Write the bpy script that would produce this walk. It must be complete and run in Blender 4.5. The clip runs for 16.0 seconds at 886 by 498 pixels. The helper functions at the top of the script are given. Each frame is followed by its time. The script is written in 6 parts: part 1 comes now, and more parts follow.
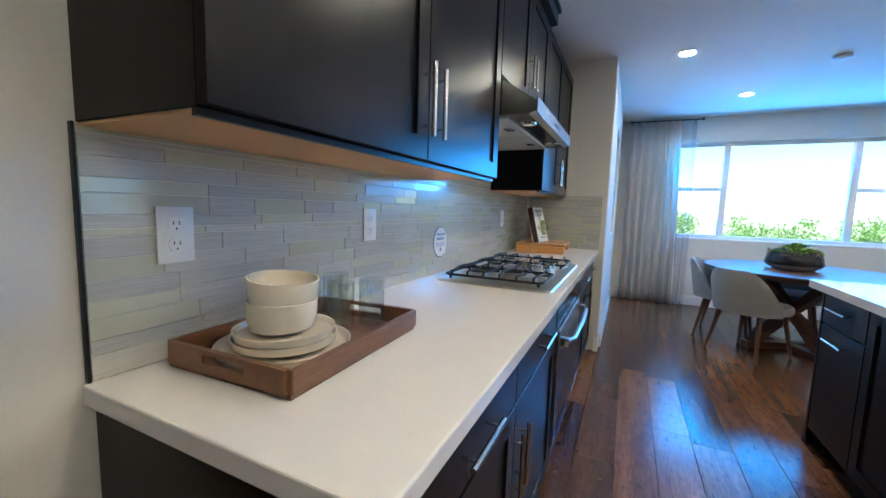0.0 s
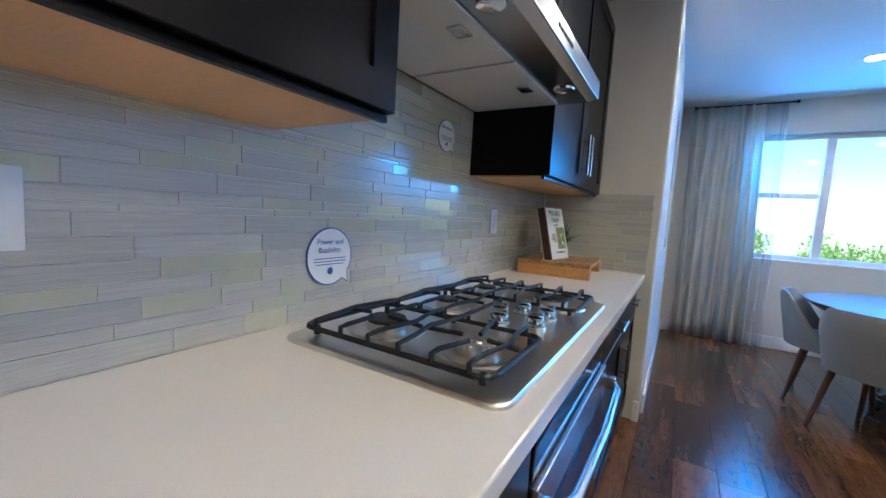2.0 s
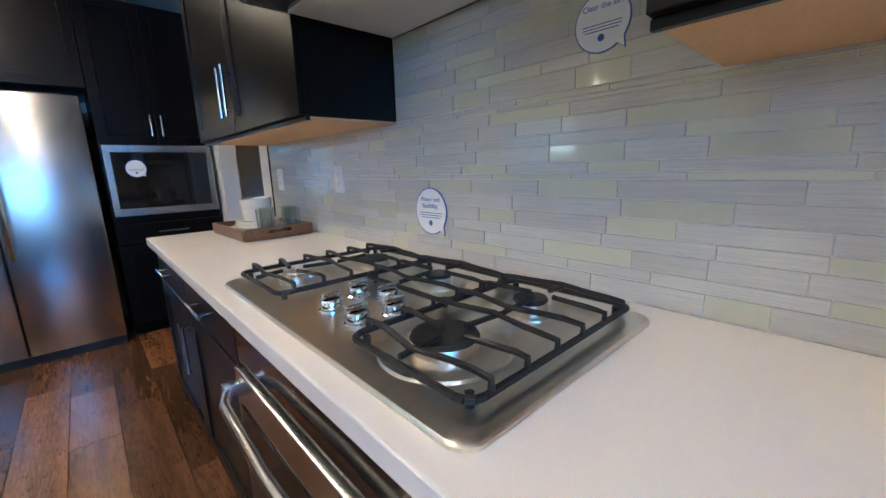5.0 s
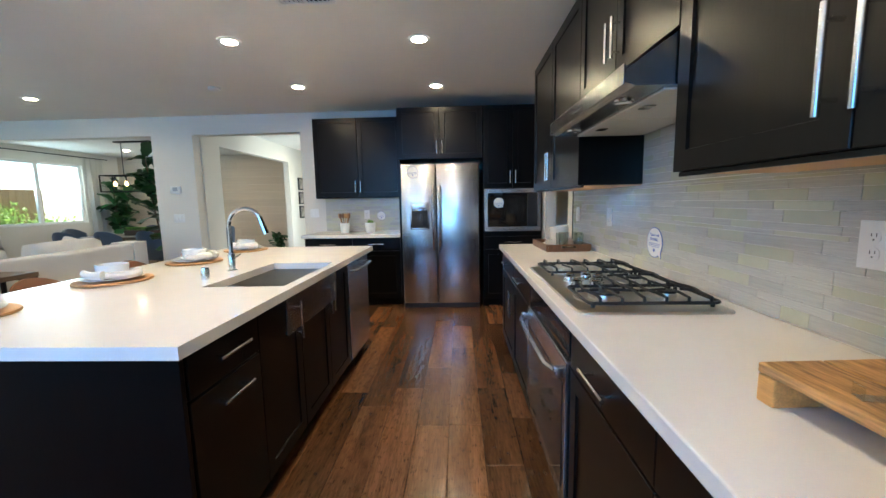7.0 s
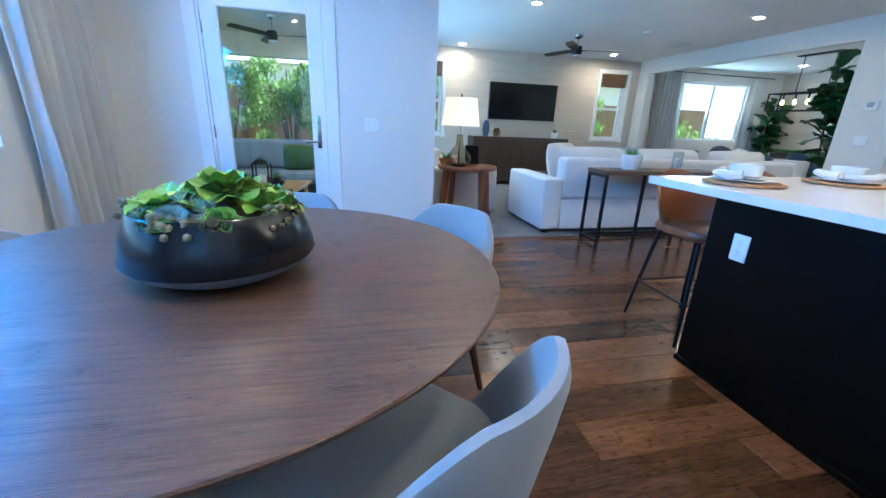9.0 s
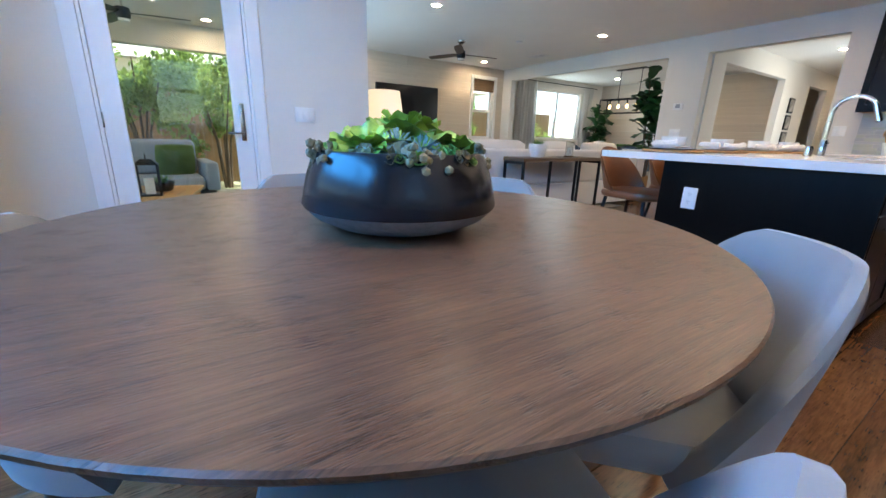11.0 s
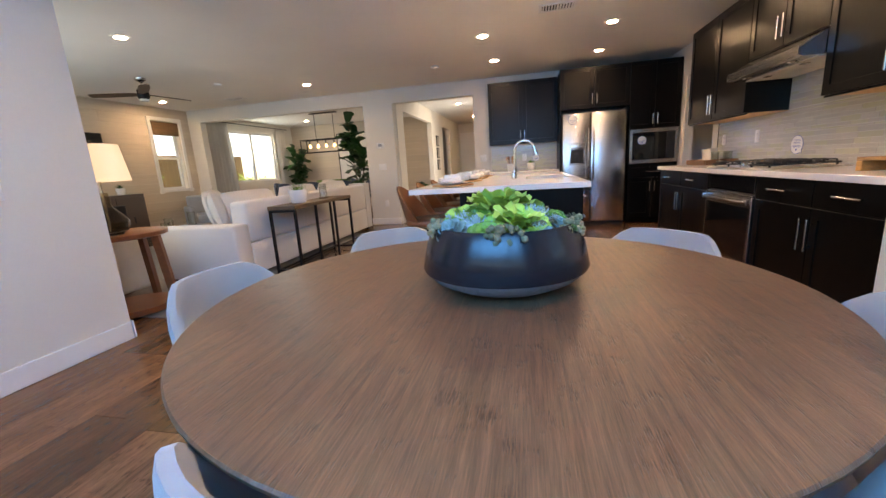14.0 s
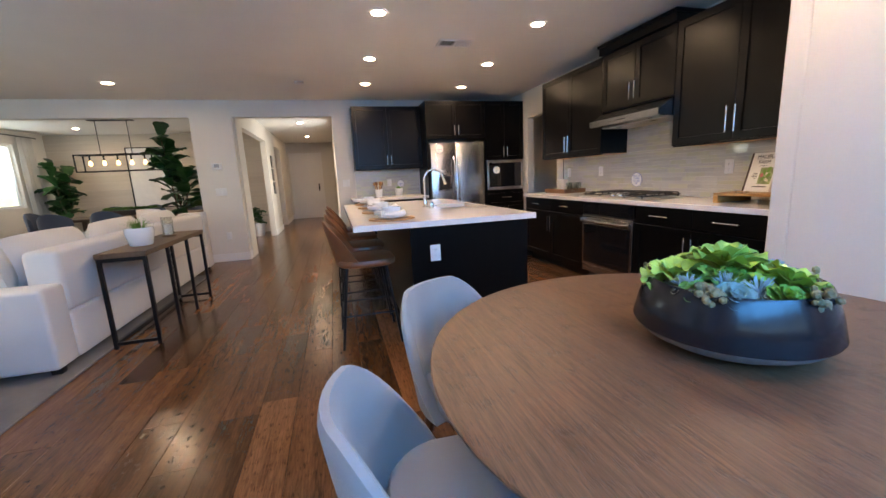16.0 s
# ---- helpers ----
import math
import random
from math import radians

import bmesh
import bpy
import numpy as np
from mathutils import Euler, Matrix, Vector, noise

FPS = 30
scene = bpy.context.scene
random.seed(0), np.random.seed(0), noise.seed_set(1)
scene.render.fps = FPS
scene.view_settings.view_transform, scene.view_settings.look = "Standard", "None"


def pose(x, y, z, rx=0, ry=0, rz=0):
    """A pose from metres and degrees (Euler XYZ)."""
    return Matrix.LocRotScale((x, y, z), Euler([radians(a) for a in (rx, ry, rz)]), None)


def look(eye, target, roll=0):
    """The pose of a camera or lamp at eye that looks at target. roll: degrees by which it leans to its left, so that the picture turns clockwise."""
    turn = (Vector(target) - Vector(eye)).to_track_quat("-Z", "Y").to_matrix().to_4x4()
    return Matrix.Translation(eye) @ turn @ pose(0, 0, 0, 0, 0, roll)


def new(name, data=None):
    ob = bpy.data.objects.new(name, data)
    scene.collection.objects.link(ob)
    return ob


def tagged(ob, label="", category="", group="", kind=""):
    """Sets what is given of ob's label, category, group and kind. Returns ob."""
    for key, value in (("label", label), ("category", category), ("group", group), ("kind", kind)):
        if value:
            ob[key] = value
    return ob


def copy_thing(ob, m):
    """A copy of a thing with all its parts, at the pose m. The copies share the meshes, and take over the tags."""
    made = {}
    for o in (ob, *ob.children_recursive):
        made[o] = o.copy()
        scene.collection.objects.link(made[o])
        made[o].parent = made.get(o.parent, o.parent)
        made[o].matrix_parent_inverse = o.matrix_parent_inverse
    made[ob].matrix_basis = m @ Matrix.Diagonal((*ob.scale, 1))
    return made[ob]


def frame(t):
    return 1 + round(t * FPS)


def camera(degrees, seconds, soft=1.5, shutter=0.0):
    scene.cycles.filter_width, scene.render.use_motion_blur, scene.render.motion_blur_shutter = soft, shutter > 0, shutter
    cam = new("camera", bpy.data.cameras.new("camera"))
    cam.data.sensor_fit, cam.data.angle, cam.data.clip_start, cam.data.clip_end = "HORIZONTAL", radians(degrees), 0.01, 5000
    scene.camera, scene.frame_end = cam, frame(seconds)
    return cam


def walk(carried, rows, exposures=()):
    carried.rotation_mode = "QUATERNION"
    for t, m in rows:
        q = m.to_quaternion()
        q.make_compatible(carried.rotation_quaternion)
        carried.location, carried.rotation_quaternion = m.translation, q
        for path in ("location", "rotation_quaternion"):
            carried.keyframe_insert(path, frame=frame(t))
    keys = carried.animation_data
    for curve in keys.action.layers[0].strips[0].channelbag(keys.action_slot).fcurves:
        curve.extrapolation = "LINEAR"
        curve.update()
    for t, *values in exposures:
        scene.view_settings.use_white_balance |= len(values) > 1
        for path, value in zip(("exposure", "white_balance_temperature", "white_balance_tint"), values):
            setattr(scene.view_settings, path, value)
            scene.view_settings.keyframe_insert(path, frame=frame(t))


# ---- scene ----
cam = camera(97.5, 16.0)
PATH = [
    (0, (0.865, -0.340, 1.246), (0.017, 1.458, 1.032), 1.7),
    (0.5, (0.837, -0.181, 1.239), (0.121, 1.678, 1.059), 1.8),
    (1, (0.834, 0.045, 1.228), (0.220, 1.943, 1.085), 1.6),
    (1.5, (0.783, 0.356, 1.224), (0.064, 2.217, 1.084), 2.6),
    (2, (0.801, 0.710, 1.206), (-0.227, 2.415, 1.018), 3.5),
    (2.5, (0.828, 1.045, 1.185), (-0.598, 2.419, 0.903), 4.1),
    (3, (0.806, 1.396, 1.140), (-0.994, 2.199, 0.800), 3.5),
    (5.5, (0.863, 2.706, 1.235), (-0.123, 1.009, 0.852), -2.0),
    (6, (0.883, 3.033, 1.262), (0.185, 1.190, 0.924), -1.5),
    (6.5, (0.957, 3.282, 1.293), (0.590, 1.334, 1.029), -0.9),
    (7, (1.007, 3.456, 1.299), (1.090, 1.473, 1.056), -1.1),
    (7.5, (1.095, 3.540, 1.306), (1.744, 1.665, 1.059), -0.6),
    (8, (1.203, 3.691, 1.295), (2.473, 2.183, 0.957), 0.9),
    (8.5, (1.295, 3.917, 1.218), (3.030, 3.049, 0.734), 1.7),
    (9, (1.269, 4.017, 1.139), (3.125, 3.596, 0.524), 2.3),
    (11.5, (1.558, 4.974, 0.954), (3.000, 3.688, 0.439), 2.8),
    (12, (1.627, 5.134, 1.012), (2.895, 3.655, 0.560), 3.3),
    (12.5, (1.794, 5.169, 0.904), (2.896, 3.547, 0.512), 0.1),
    (13, (1.911, 5.217, 0.932), (2.746, 3.441, 0.545), -1.1),
    (13.5, (2.044, 5.308, 0.997), (2.601, 3.434, 0.577), -2.9),
    (14, (2.236, 5.376, 1.080), (2.665, 3.468, 0.662), -3.6),
    (14.5, (2.497, 5.309, 1.130), (2.766, 3.370, 0.716), -4.2),
    (15, (2.816, 5.284, 1.145), (2.864, 3.319, 0.775), -4.1),
    (15.5, (3.047, 5.140, 1.205), (2.827, 3.185, 0.841), -3.8),
    (16, (3.237, 5.068, 1.212), (2.726, 3.170, 0.843), -2.8),
]

EXPOSURE = [(0, 2.12, 5250, -4), (1.0, 2.08, 5220, -3), (2.0, 1.92, 5200, 0), (2.5, 1.95, 5200, 1), (3.2, 2.2, 5250, 3), (5.5, 2.24, 5800, 0), (6.5, 2.3, 6100, -2), (8.0, 2.28, 6000, -5), (9.0, 2.3, 4850, -3), (11.5, 2.14, 7000, 9), (12.5, 2.17, 7700, 14), (13.5, 2.1, 8300, 15), (14.5, 2.08, 8900, 18), (16, 2.05, 7600, 14)]
walk(cam, [(t, look(eye, target, roll)) for t, eye, target, roll in PATH], EXPOSURE)

# ---- world, sun, lamps ----
world = bpy.data.worlds.new("sky")
scene.world = world
world.use_nodes = True
wn = world.node_tree
sky = wn.nodes.new("ShaderNodeTexSky")
sky.sky_type, sky.sun_disc = "NISHITA", False
sky.ozone_density, sky.dust_density = 4.0, 0.3
sky.sun_elevation, sky.sun_rotation = radians(62), radians(183)
wn.links.new(sky.outputs[0], wn.nodes["Background"].inputs[0])
wn.nodes["Background"].inputs[1].default_value = 0.10
sun = new("sun", bpy.data.lights.new("sun", "SUN"))
sun.data.energy, sun.data.angle, sun.data.color = 5.0, radians(0.5), (1, 0.95, 0.86)
sun.matrix_world = look((-0.3, -6.0, 11.5), (0, 0, 0))

CEIL = 2.53


def daylight(name, at, to, w, h, watts, colour=(0.12, 0.44, 1.0)):
    """An area lamp in an opening, standing in for the sky's light."""
    lamp = new(name, bpy.data.lights.new(name, "AREA"))
    lamp.data.shape, lamp.data.size, lamp.data.size_y = "RECTANGLE", w, h
    lamp.data.energy, lamp.data.color = watts, colour
    lamp.matrix_world = look(at, to)


daylight("sky_dining_window", (2.63, 6.075, 1.84), (2.63, 2.2, 0.0), 2.42, 0.62, 30, (0.05, 0.35, 1.0))
# Lamp in the unseen slider's opening, added to light the living room.
daylight("sky_assumed_slider", (7.35, 3.45, 1.15), (7.35, 0, 1.15), 2.4, 2.0, 16, (0.40, 0.66, 1.0))
daylight("sky_formal_window", (9.56, -4.1, 1.85), (0, -4.1, 1.2), 1.7, 0.6, 7, (0.7, 0.85, 1.0))
# Fill lamp added in a windowless side opening to brighten the hall.
daylight("fill_hall_opening", (2.98, -4.3, 1.1), (6, -4.3, 0.9), 0.55, 1.9, 11, (0.8, 0.9, 1.0))
# The last two are unseen, added to brighten the hall end and formal room.
LIGHTS = [(1.23, -0.87), (1.29, 0.34), (1.31, 1.61), (2.68, -0.76), (2.72, 0.42), (2.76, 1.65), (1.2, 3.42), (1.9, 4.86), (3.1, 3.45), (3.9, 4.86),
          (5.78, -0.88), (6.17, 1.89), (8.7, -0.9), (8.9, 2.08), (8.2, -4.9), (3.83, -4.45), (3.83, -7.2), (6.0, -4.7)]


# ---- materials ----
def node(nt, kind, **inputs):
    n = nt.nodes.new(kind)
    for key, value in inputs.items():
        n.inputs[key.replace("_", " ")].default_value = value
    return n


def material(name, base, rough=0.5, metal=0.0, fine=60.0, coarse=3.0, vary=0.12, bump=0.1, stretch=(1, 1, 1), rand=0.0,
             tint=None, coat=0.0, sheen=0.0, trans=0.0, ior=1.45, island=False, rough_vary=0.1, depth=0.002, alpha=1.0):
    """A surface with fine grain and broad stains in colour, gloss and relief; rand varies it from object to object."""
    m = bpy.data.materials.new(name)
    m.use_nodes = True
    nt = m.node_tree
    b = nt.nodes["Principled BSDF"]
    b.inputs["Metallic"].default_value = metal
    b.inputs["Coat Weight"].default_value = coat
    b.inputs["Coat Roughness"].default_value = 0.15
    b.inputs["Sheen Weight"].default_value = sheen
    b.inputs["Transmission Weight"].default_value = trans
    b.inputs["IOR"].default_value = ior
    b.inputs["Alpha"].default_value = alpha
    at = nt.nodes.new("ShaderNodeTexCoord")
    mp = nt.nodes.new("ShaderNodeMapping")
    mp.inputs["Scale"].default_value = stretch
    nt.links.new(at.outputs["Object"], mp.inputs[0])
    info = nt.nodes.new("ShaderNodeObjectInfo")
    shift = nt.nodes.new("ShaderNodeMath")
    shift.operation = "MULTIPLY"
    shift.inputs[1].default_value = 37.0
    nt.links.new(info.outputs["Random"], shift.inputs[0])
    if rand:
        nt.links.new(shift.outputs[0], mp.inputs["Location"])
    n1 = node(nt, "ShaderNodeTexNoise", Scale=fine, Detail=5.0, Roughness=0.6)
    n2 = node(nt, "ShaderNodeTexNoise", Scale=coarse, Detail=3.0, Roughness=0.55)
    nt.links.new(mp.outputs[0], n1.inputs["Vector"])
    nt.links.new(mp.outputs[0], n2.inputs["Vector"])
    mix = nt.nodes.new("ShaderNodeMath")
    mix.operation = "ADD"
    nt.links.new(n1.outputs[0], mix.inputs[0])
    nt.links.new(n2.outputs[0], mix.inputs[1])
    spread = nt.nodes.new("ShaderNodeMapRange")
    spread.inputs[1].default_value, spread.inputs[2].default_value = 0.6, 1.4
    spread.inputs[3].default_value, spread.inputs[4].default_value = 0.0, 1.0
    nt.links.new(mix.outputs[0], spread.inputs[0])
    ramp = nt.nodes.new("ShaderNodeMix")
    ramp.data_type = "RGBA"
    other = tint or base
    ramp.inputs[6].default_value = (*[c * (1 - vary) for c in base], 1)
    ramp.inputs[7].default_value = (*[min(c * (1 + vary), 1) for c in other], 1)
    nt.links.new(spread.outputs[0], ramp.inputs[0])
    out = ramp.outputs[2]
    if rand:
        hsv = nt.nodes.new("ShaderNodeHueSaturation")
        val = nt.nodes.new("ShaderNodeMapRange")
        val.inputs[3].default_value, val.inputs[4].default_value = 1 - rand, 1 + rand
        if island:
            geo = nt.nodes.new("ShaderNodeNewGeometry")
            nt.links.new(geo.outputs["Random Per Island"], val.inputs[0])
        else:
            nt.links.new(info.outputs["Random"], val.inputs[0])
        nt.links.new(val.outputs[0], hsv.inputs["Value"])
        nt.links.new(out, hsv.inputs["Color"])
        out = hsv.outputs[0]
    nt.links.new(out, b.inputs["Base Color"])
    rr = nt.nodes.new("ShaderNodeMapRange")
    rr.inputs[3].default_value, rr.inputs[4].default_value = rough * (1 - rough_vary), min(rough * (1 + rough_vary), 1)
    nt.links.new(n2.outputs[0], rr.inputs[0])
    nt.links.new(rr.outputs[0], b.inputs["Roughness"])
    if bump:
        bp = node(nt, "ShaderNodeBump", Strength=bump, Distance=depth)
        nt.links.new(n1.outputs[0], bp.inputs["Height"])
        nt.links.new(bp.outputs[0], b.inputs["Normal"])
    return m


def glow(name, colour, strength):
    m = bpy.data.materials.new(name)
    m.use_nodes = True
    b = m.node_tree.nodes["Principled BSDF"]
    b.inputs["Base Color"].default_value = (0.8, 0.8, 0.8, 1)
    b.inputs["Emission Color"].default_value = (*colour, 1)
    b.inputs["Emission Strength"].default_value = strength
    return m


def glass(name, colour=(0.95, 0.98, 0.97), rough=0.0, least=0.045):
    m = bpy.data.materials.new(name)
    m.use_nodes = True
    nt = m.node_tree
    nt.nodes.remove(nt.nodes["Principled BSDF"])
    tr = nt.nodes.new("ShaderNodeBsdfTransparent")
    tr.inputs[0].default_value = (*colour, 1)
    gl = nt.nodes.new("ShaderNodeBsdfGlossy")
    gl.inputs["Roughness"].default_value = rough
    lw = node(nt, "ShaderNodeLayerWeight", Blend=0.5)
    pw = nt.nodes.new("ShaderNodeMath")
    pw.operation, pw.inputs[1].default_value = "POWER", 4.0
    nt.links.new(lw.outputs["Facing"], pw.inputs[0])
    fr = nt.nodes.new("ShaderNodeMapRange")
    fr.inputs[3].default_value, fr.inputs[4].default_value = least, 0.75
    nt.links.new(pw.outputs[0], fr.inputs[0])
    mx = nt.nodes.new("ShaderNodeMixShader")
    nt.links.new(fr.outputs[0], mx.inputs[0])
    nt.links.new(tr.outputs[0], mx.inputs[1])
    nt.links.new(gl.outputs[0], mx.inputs[2])
    nt.links.new(mx.outputs[0], nt.nodes["Material Output"].inputs[0])
    return m


def translucent(m, colour, share_through):
    """Thin cloth or leaf: some of the light that falls on it goes through."""
    nt = m.node_tree
    tl = nt.nodes.new("ShaderNodeBsdfTranslucent")
    tl.inputs[0].default_value = (*colour, 1)
    ms = nt.nodes.new("ShaderNodeMixShader")
    ms.inputs[0].default_value = share_through
    nt.links.new(nt.nodes["Principled BSDF"].outputs[0], ms.inputs[1])
    nt.links.new(tl.outputs[0], ms.inputs[2])
    nt.links.new(ms.outputs[0], nt.nodes["Material Output"].inputs[0])


def pores(m, scale, stretch, lo, hi, dark, depth):
    """Open grain: short dark pits along the boards of a wooden surface, in colour and relief."""
    nt = m.node_tree
    b = nt.nodes["Principled BSDF"]
    at = nt.nodes.new("ShaderNodeTexCoord")
    mp = nt.nodes.new("ShaderNodeMapping")
    mp.inputs["Scale"].default_value = stretch
    nt.links.new(at.outputs["Object"], mp.inputs[0])
    n = node(nt, "ShaderNodeTexNoise", Scale=scale, Detail=2.0, Roughness=0.5)
    nt.links.new(mp.outputs[0], n.inputs["Vector"])
    broad = node(nt, "ShaderNodeTexNoise", Scale=22.0, Detail=2.0, Roughness=0.5)
    nt.links.new(at.outputs["Object"], broad.inputs["Vector"])
    mul = nt.nodes.new("ShaderNodeMath")
    mul.operation = "MULTIPLY"
    nt.links.new(n.outputs[0], mul.inputs[0])
    nt.links.new(broad.outputs[0], mul.inputs[1])
    cut = nt.nodes.new("ShaderNodeMapRange")
    cut.inputs[1].default_value, cut.inputs[2].default_value, cut.inputs[4].default_value = lo, hi, 0.75
    nt.links.new(mul.outputs[0], cut.inputs[0])
    mix = nt.nodes.new("ShaderNodeMix")
    mix.data_type = "RGBA"
    mix.inputs[7].default_value = (*dark, 1)
    nt.links.new(cut.outputs[0], mix.inputs[0])
    nt.links.new(b.inputs["Base Color"].links[0].from_socket, mix.inputs[6])
    nt.links.new(mix.outputs[2], b.inputs["Base Color"])
    bp = node(nt, "ShaderNodeBump", Strength=0.6, Distance=depth)
    bp.invert = True
    nt.links.new(cut.outputs[0], bp.inputs["Height"])
    nt.links.new(b.inputs["Normal"].links[0].from_socket, bp.inputs["Normal"])
    nt.links.new(bp.outputs[0], b.inputs["Normal"])


PAINT = material("wall_paint", (0.70, 0.66, 0.59), 0.75, fine=90, coarse=2, vary=0.03, bump=0.25)
CEILING_PAINT = material("ceiling_paint", (0.83, 0.80, 0.75), 0.85, fine=70, coarse=2, vary=0.03, bump=0.3)
TRIM_WHITE = material("trim_white", (0.78, 0.76, 0.73), 0.4, fine=30, vary=0.03, bump=0.05)
SHIPLAP = material("shiplap", (0.58, 0.50, 0.40), 0.6, fine=40, coarse=4, vary=0.1, bump=0.15, stretch=(0.3, 0.3, 8), rand=0.05)
ESPRESSO = material("espresso_stain", (0.0042, 0.0034, 0.0031), 0.29, fine=30, coarse=3, vary=0.3, bump=0.06, stretch=(6, 6, 0.5), ior=1.25)
BIRCH = material("birch_underside", (0.62, 0.36, 0.17), 0.5, fine=30, coarse=3, vary=0.12, bump=0.05, stretch=(6, 1, 1))
QUARTZ = material("white_quartz", (0.78, 0.74, 0.70), 0.16, fine=220, coarse=6, vary=0.03, bump=0.0)
STEEL = material("brushed_steel", (0.58, 0.575, 0.57), 0.25, 1.0, fine=40, coarse=2, vary=0.06, bump=0.05, stretch=(30, 30, 0.6))
COOKTOP = material("cooktop_steel", (0.72, 0.67, 0.60), 0.3, 1.0, fine=60, coarse=4, vary=0.08, bump=0.04, stretch=(1, 20, 1))
HOODSTEEL = material("hood_steel", (0.36, 0.36, 0.36), 0.24, 1.0, fine=60, coarse=3, vary=0.05, bump=0.03, stretch=(1, 0.6, 25))
MESHSTEEL = material("hood_filter", (0.62, 0.59, 0.55), 0.45, 0.25, fine=400, coarse=4, vary=0.1, bump=0.3)
NICKEL = material("satin_nickel", (0.62, 0.60, 0.57), 0.24, 1.0, fine=80, vary=0.04, bump=0.0)
CHROME = material("chrome", (0.75, 0.75, 0.75), 0.06, 1.0, vary=0.02, bump=0.0)
IRON = material("cast_iron", (0.014, 0.014, 0.015), 0.5, fine=350, vary=0.3, bump=0.3)
DARKGLASS = material("dark_glass", (0.008, 0.008, 0.009), 0.06, vary=0.1, bump=0.0)
BLACKPLASTIC = material("black_plastic", (0.02, 0.02, 0.021), 0.4, vary=0.2, bump=0.05)
PLASTIC = material("white_plastic", (0.78, 0.77, 0.75), 0.35, vary=0.02, bump=0.0)
# Near-black colour for the shade inside holes that aren't modelled.
HOLE_SHADE = material("hole_shade", (0.02, 0.02, 0.02), 0.6, vary=0.1, bump=0.0)
CERAMIC = material("cream_ceramic", (0.70, 0.63, 0.52), 0.2, fine=120, vary=0.04, bump=0.03)
WHITEWARE = material("white_ceramic", (0.78, 0.78, 0.77), 0.15, fine=80, vary=0.02, bump=0.0)
WALNUT = material("walnut", (0.16, 0.075, 0.035), 0.4, fine=25, coarse=5, vary=0.35, bump=0.1, stretch=(12, 1.2, 12))
PINE = material("pine", (0.55, 0.28, 0.09), 0.45, fine=18, coarse=4, vary=0.28, bump=0.12, stretch=(14, 1.2, 14), rand=0.15)
WEATHERED = material("weathered_pine", (0.16, 0.085, 0.035), 0.6, fine=16, coarse=5, vary=0.5, bump=0.3, stretch=(12, 1.0, 12), rand=0.15, tint=(0.48, 0.26, 0.10))
TABLEWOOD = material("grey_brown_oak", (0.055, 0.028, 0.015), 0.34, fine=16, coarse=2.5, vary=0.34, bump=0.3, stretch=(34, 1.3, 10), tint=(0.148, 0.072, 0.037))
pores(TABLEWOOD, 10.0, (60, 4.0, 8), 0.30, 0.42, (0.018, 0.009, 0.006), 0.0012)
LEGWOOD = material("leg_wood", (0.10, 0.045, 0.022), 0.4, fine=30, coarse=5, vary=0.25, bump=0.08, stretch=(10, 10, 1))
UPHOLSTERY = material("oatmeal_upholstery", (0.26, 0.255, 0.245), 0.75, fine=700, coarse=8, vary=0.08, bump=0.35, sheen=0.25)
SOFACLOTH = material("white_slipcover", (0.70, 0.67, 0.63), 0.85, fine=500, coarse=3, vary=0.06, bump=0.4, sheen=0.2)
CUSHIONCLOTH = material("cushion_cloth", (0.66, 0.62, 0.57), 0.9, fine=400, coarse=6, vary=0.12, bump=0.5)
NAVY = material("navy_upholstery", (0.045, 0.06, 0.09), 0.8, fine=500, vary=0.15, bump=0.3, sheen=0.2)
GREYCLOTH = material("blue_grey_cloth", (0.30, 0.32, 0.35), 0.85, fine=400, vary=0.1, bump=0.3)
LEATHER = material("brown_leather", (0.20, 0.075, 0.032), 0.36, fine=180, coarse=6, vary=0.25, bump=0.25)
BLACKMETAL = material("black_metal", (0.018, 0.018, 0.02), 0.38, 0.6, fine=120, vary=0.2, bump=0.05)
BOWLBLACK = material("black_glazed_bowl", (0.009, 0.0095, 0.012), 0.22, fine=90, coarse=5, vary=0.2, bump=0.05)
STONEGREY = material("rough_stone", (0.20, 0.20, 0.21), 0.85, fine=70, coarse=9, vary=0.3, bump=0.8, depth=0.006)
LINEN = material("linen_curtain", (0.76, 0.73, 0.68), 0.9, fine=160, coarse=10, vary=0.16, bump=0.4, stretch=(1, 1, 0.25), trans=0.0)
translucent(LINEN, (0.80, 0.78, 0.74), 0.5)
SHADECLOTH = material("woven_shade", (0.14, 0.085, 0.045), 0.8, fine=60, vary=0.3, bump=0.6, stretch=(1, 1, 12))
RUG = material("grey_rug", (0.22, 0.21, 0.20), 0.95, fine=250, coarse=5, vary=0.25, bump=0.8, depth=0.006)
SCREEN = material("tv_screen", (0.006, 0.006, 0.007), 0.14, vary=0.1, bump=0.0)
DARKWOOD = material("dark_brown_wood", (0.055, 0.03, 0.018), 0.4, fine=25, coarse=4, vary=0.3, bump=0.1, stretch=(1, 9, 9))
CONSOLEWOOD = material("console_wood", (0.12, 0.075, 0.045), 0.5, fine=25, coarse=4, vary=0.35, bump=0.15, stretch=(10, 1, 10))
CHERRY = material("cherry_wood", (0.20, 0.07, 0.028), 0.35, fine=25, coarse=4, vary=0.25, bump=0.06, stretch=(1.2, 10, 4))
GREEN = material("succulent_green", (0.06, 0.17, 0.025), 0.4, fine=40, coarse=9, vary=0.35, bump=0.1, rand=0.3, tint=(0.15, 0.30, 0.05))
LIME = material("succulent_lime", (0.17, 0.31, 0.05), 0.4, fine=30, coarse=9, vary=0.3, bump=0.1, rand=0.2, tint=(0.36, 0.50, 0.09))
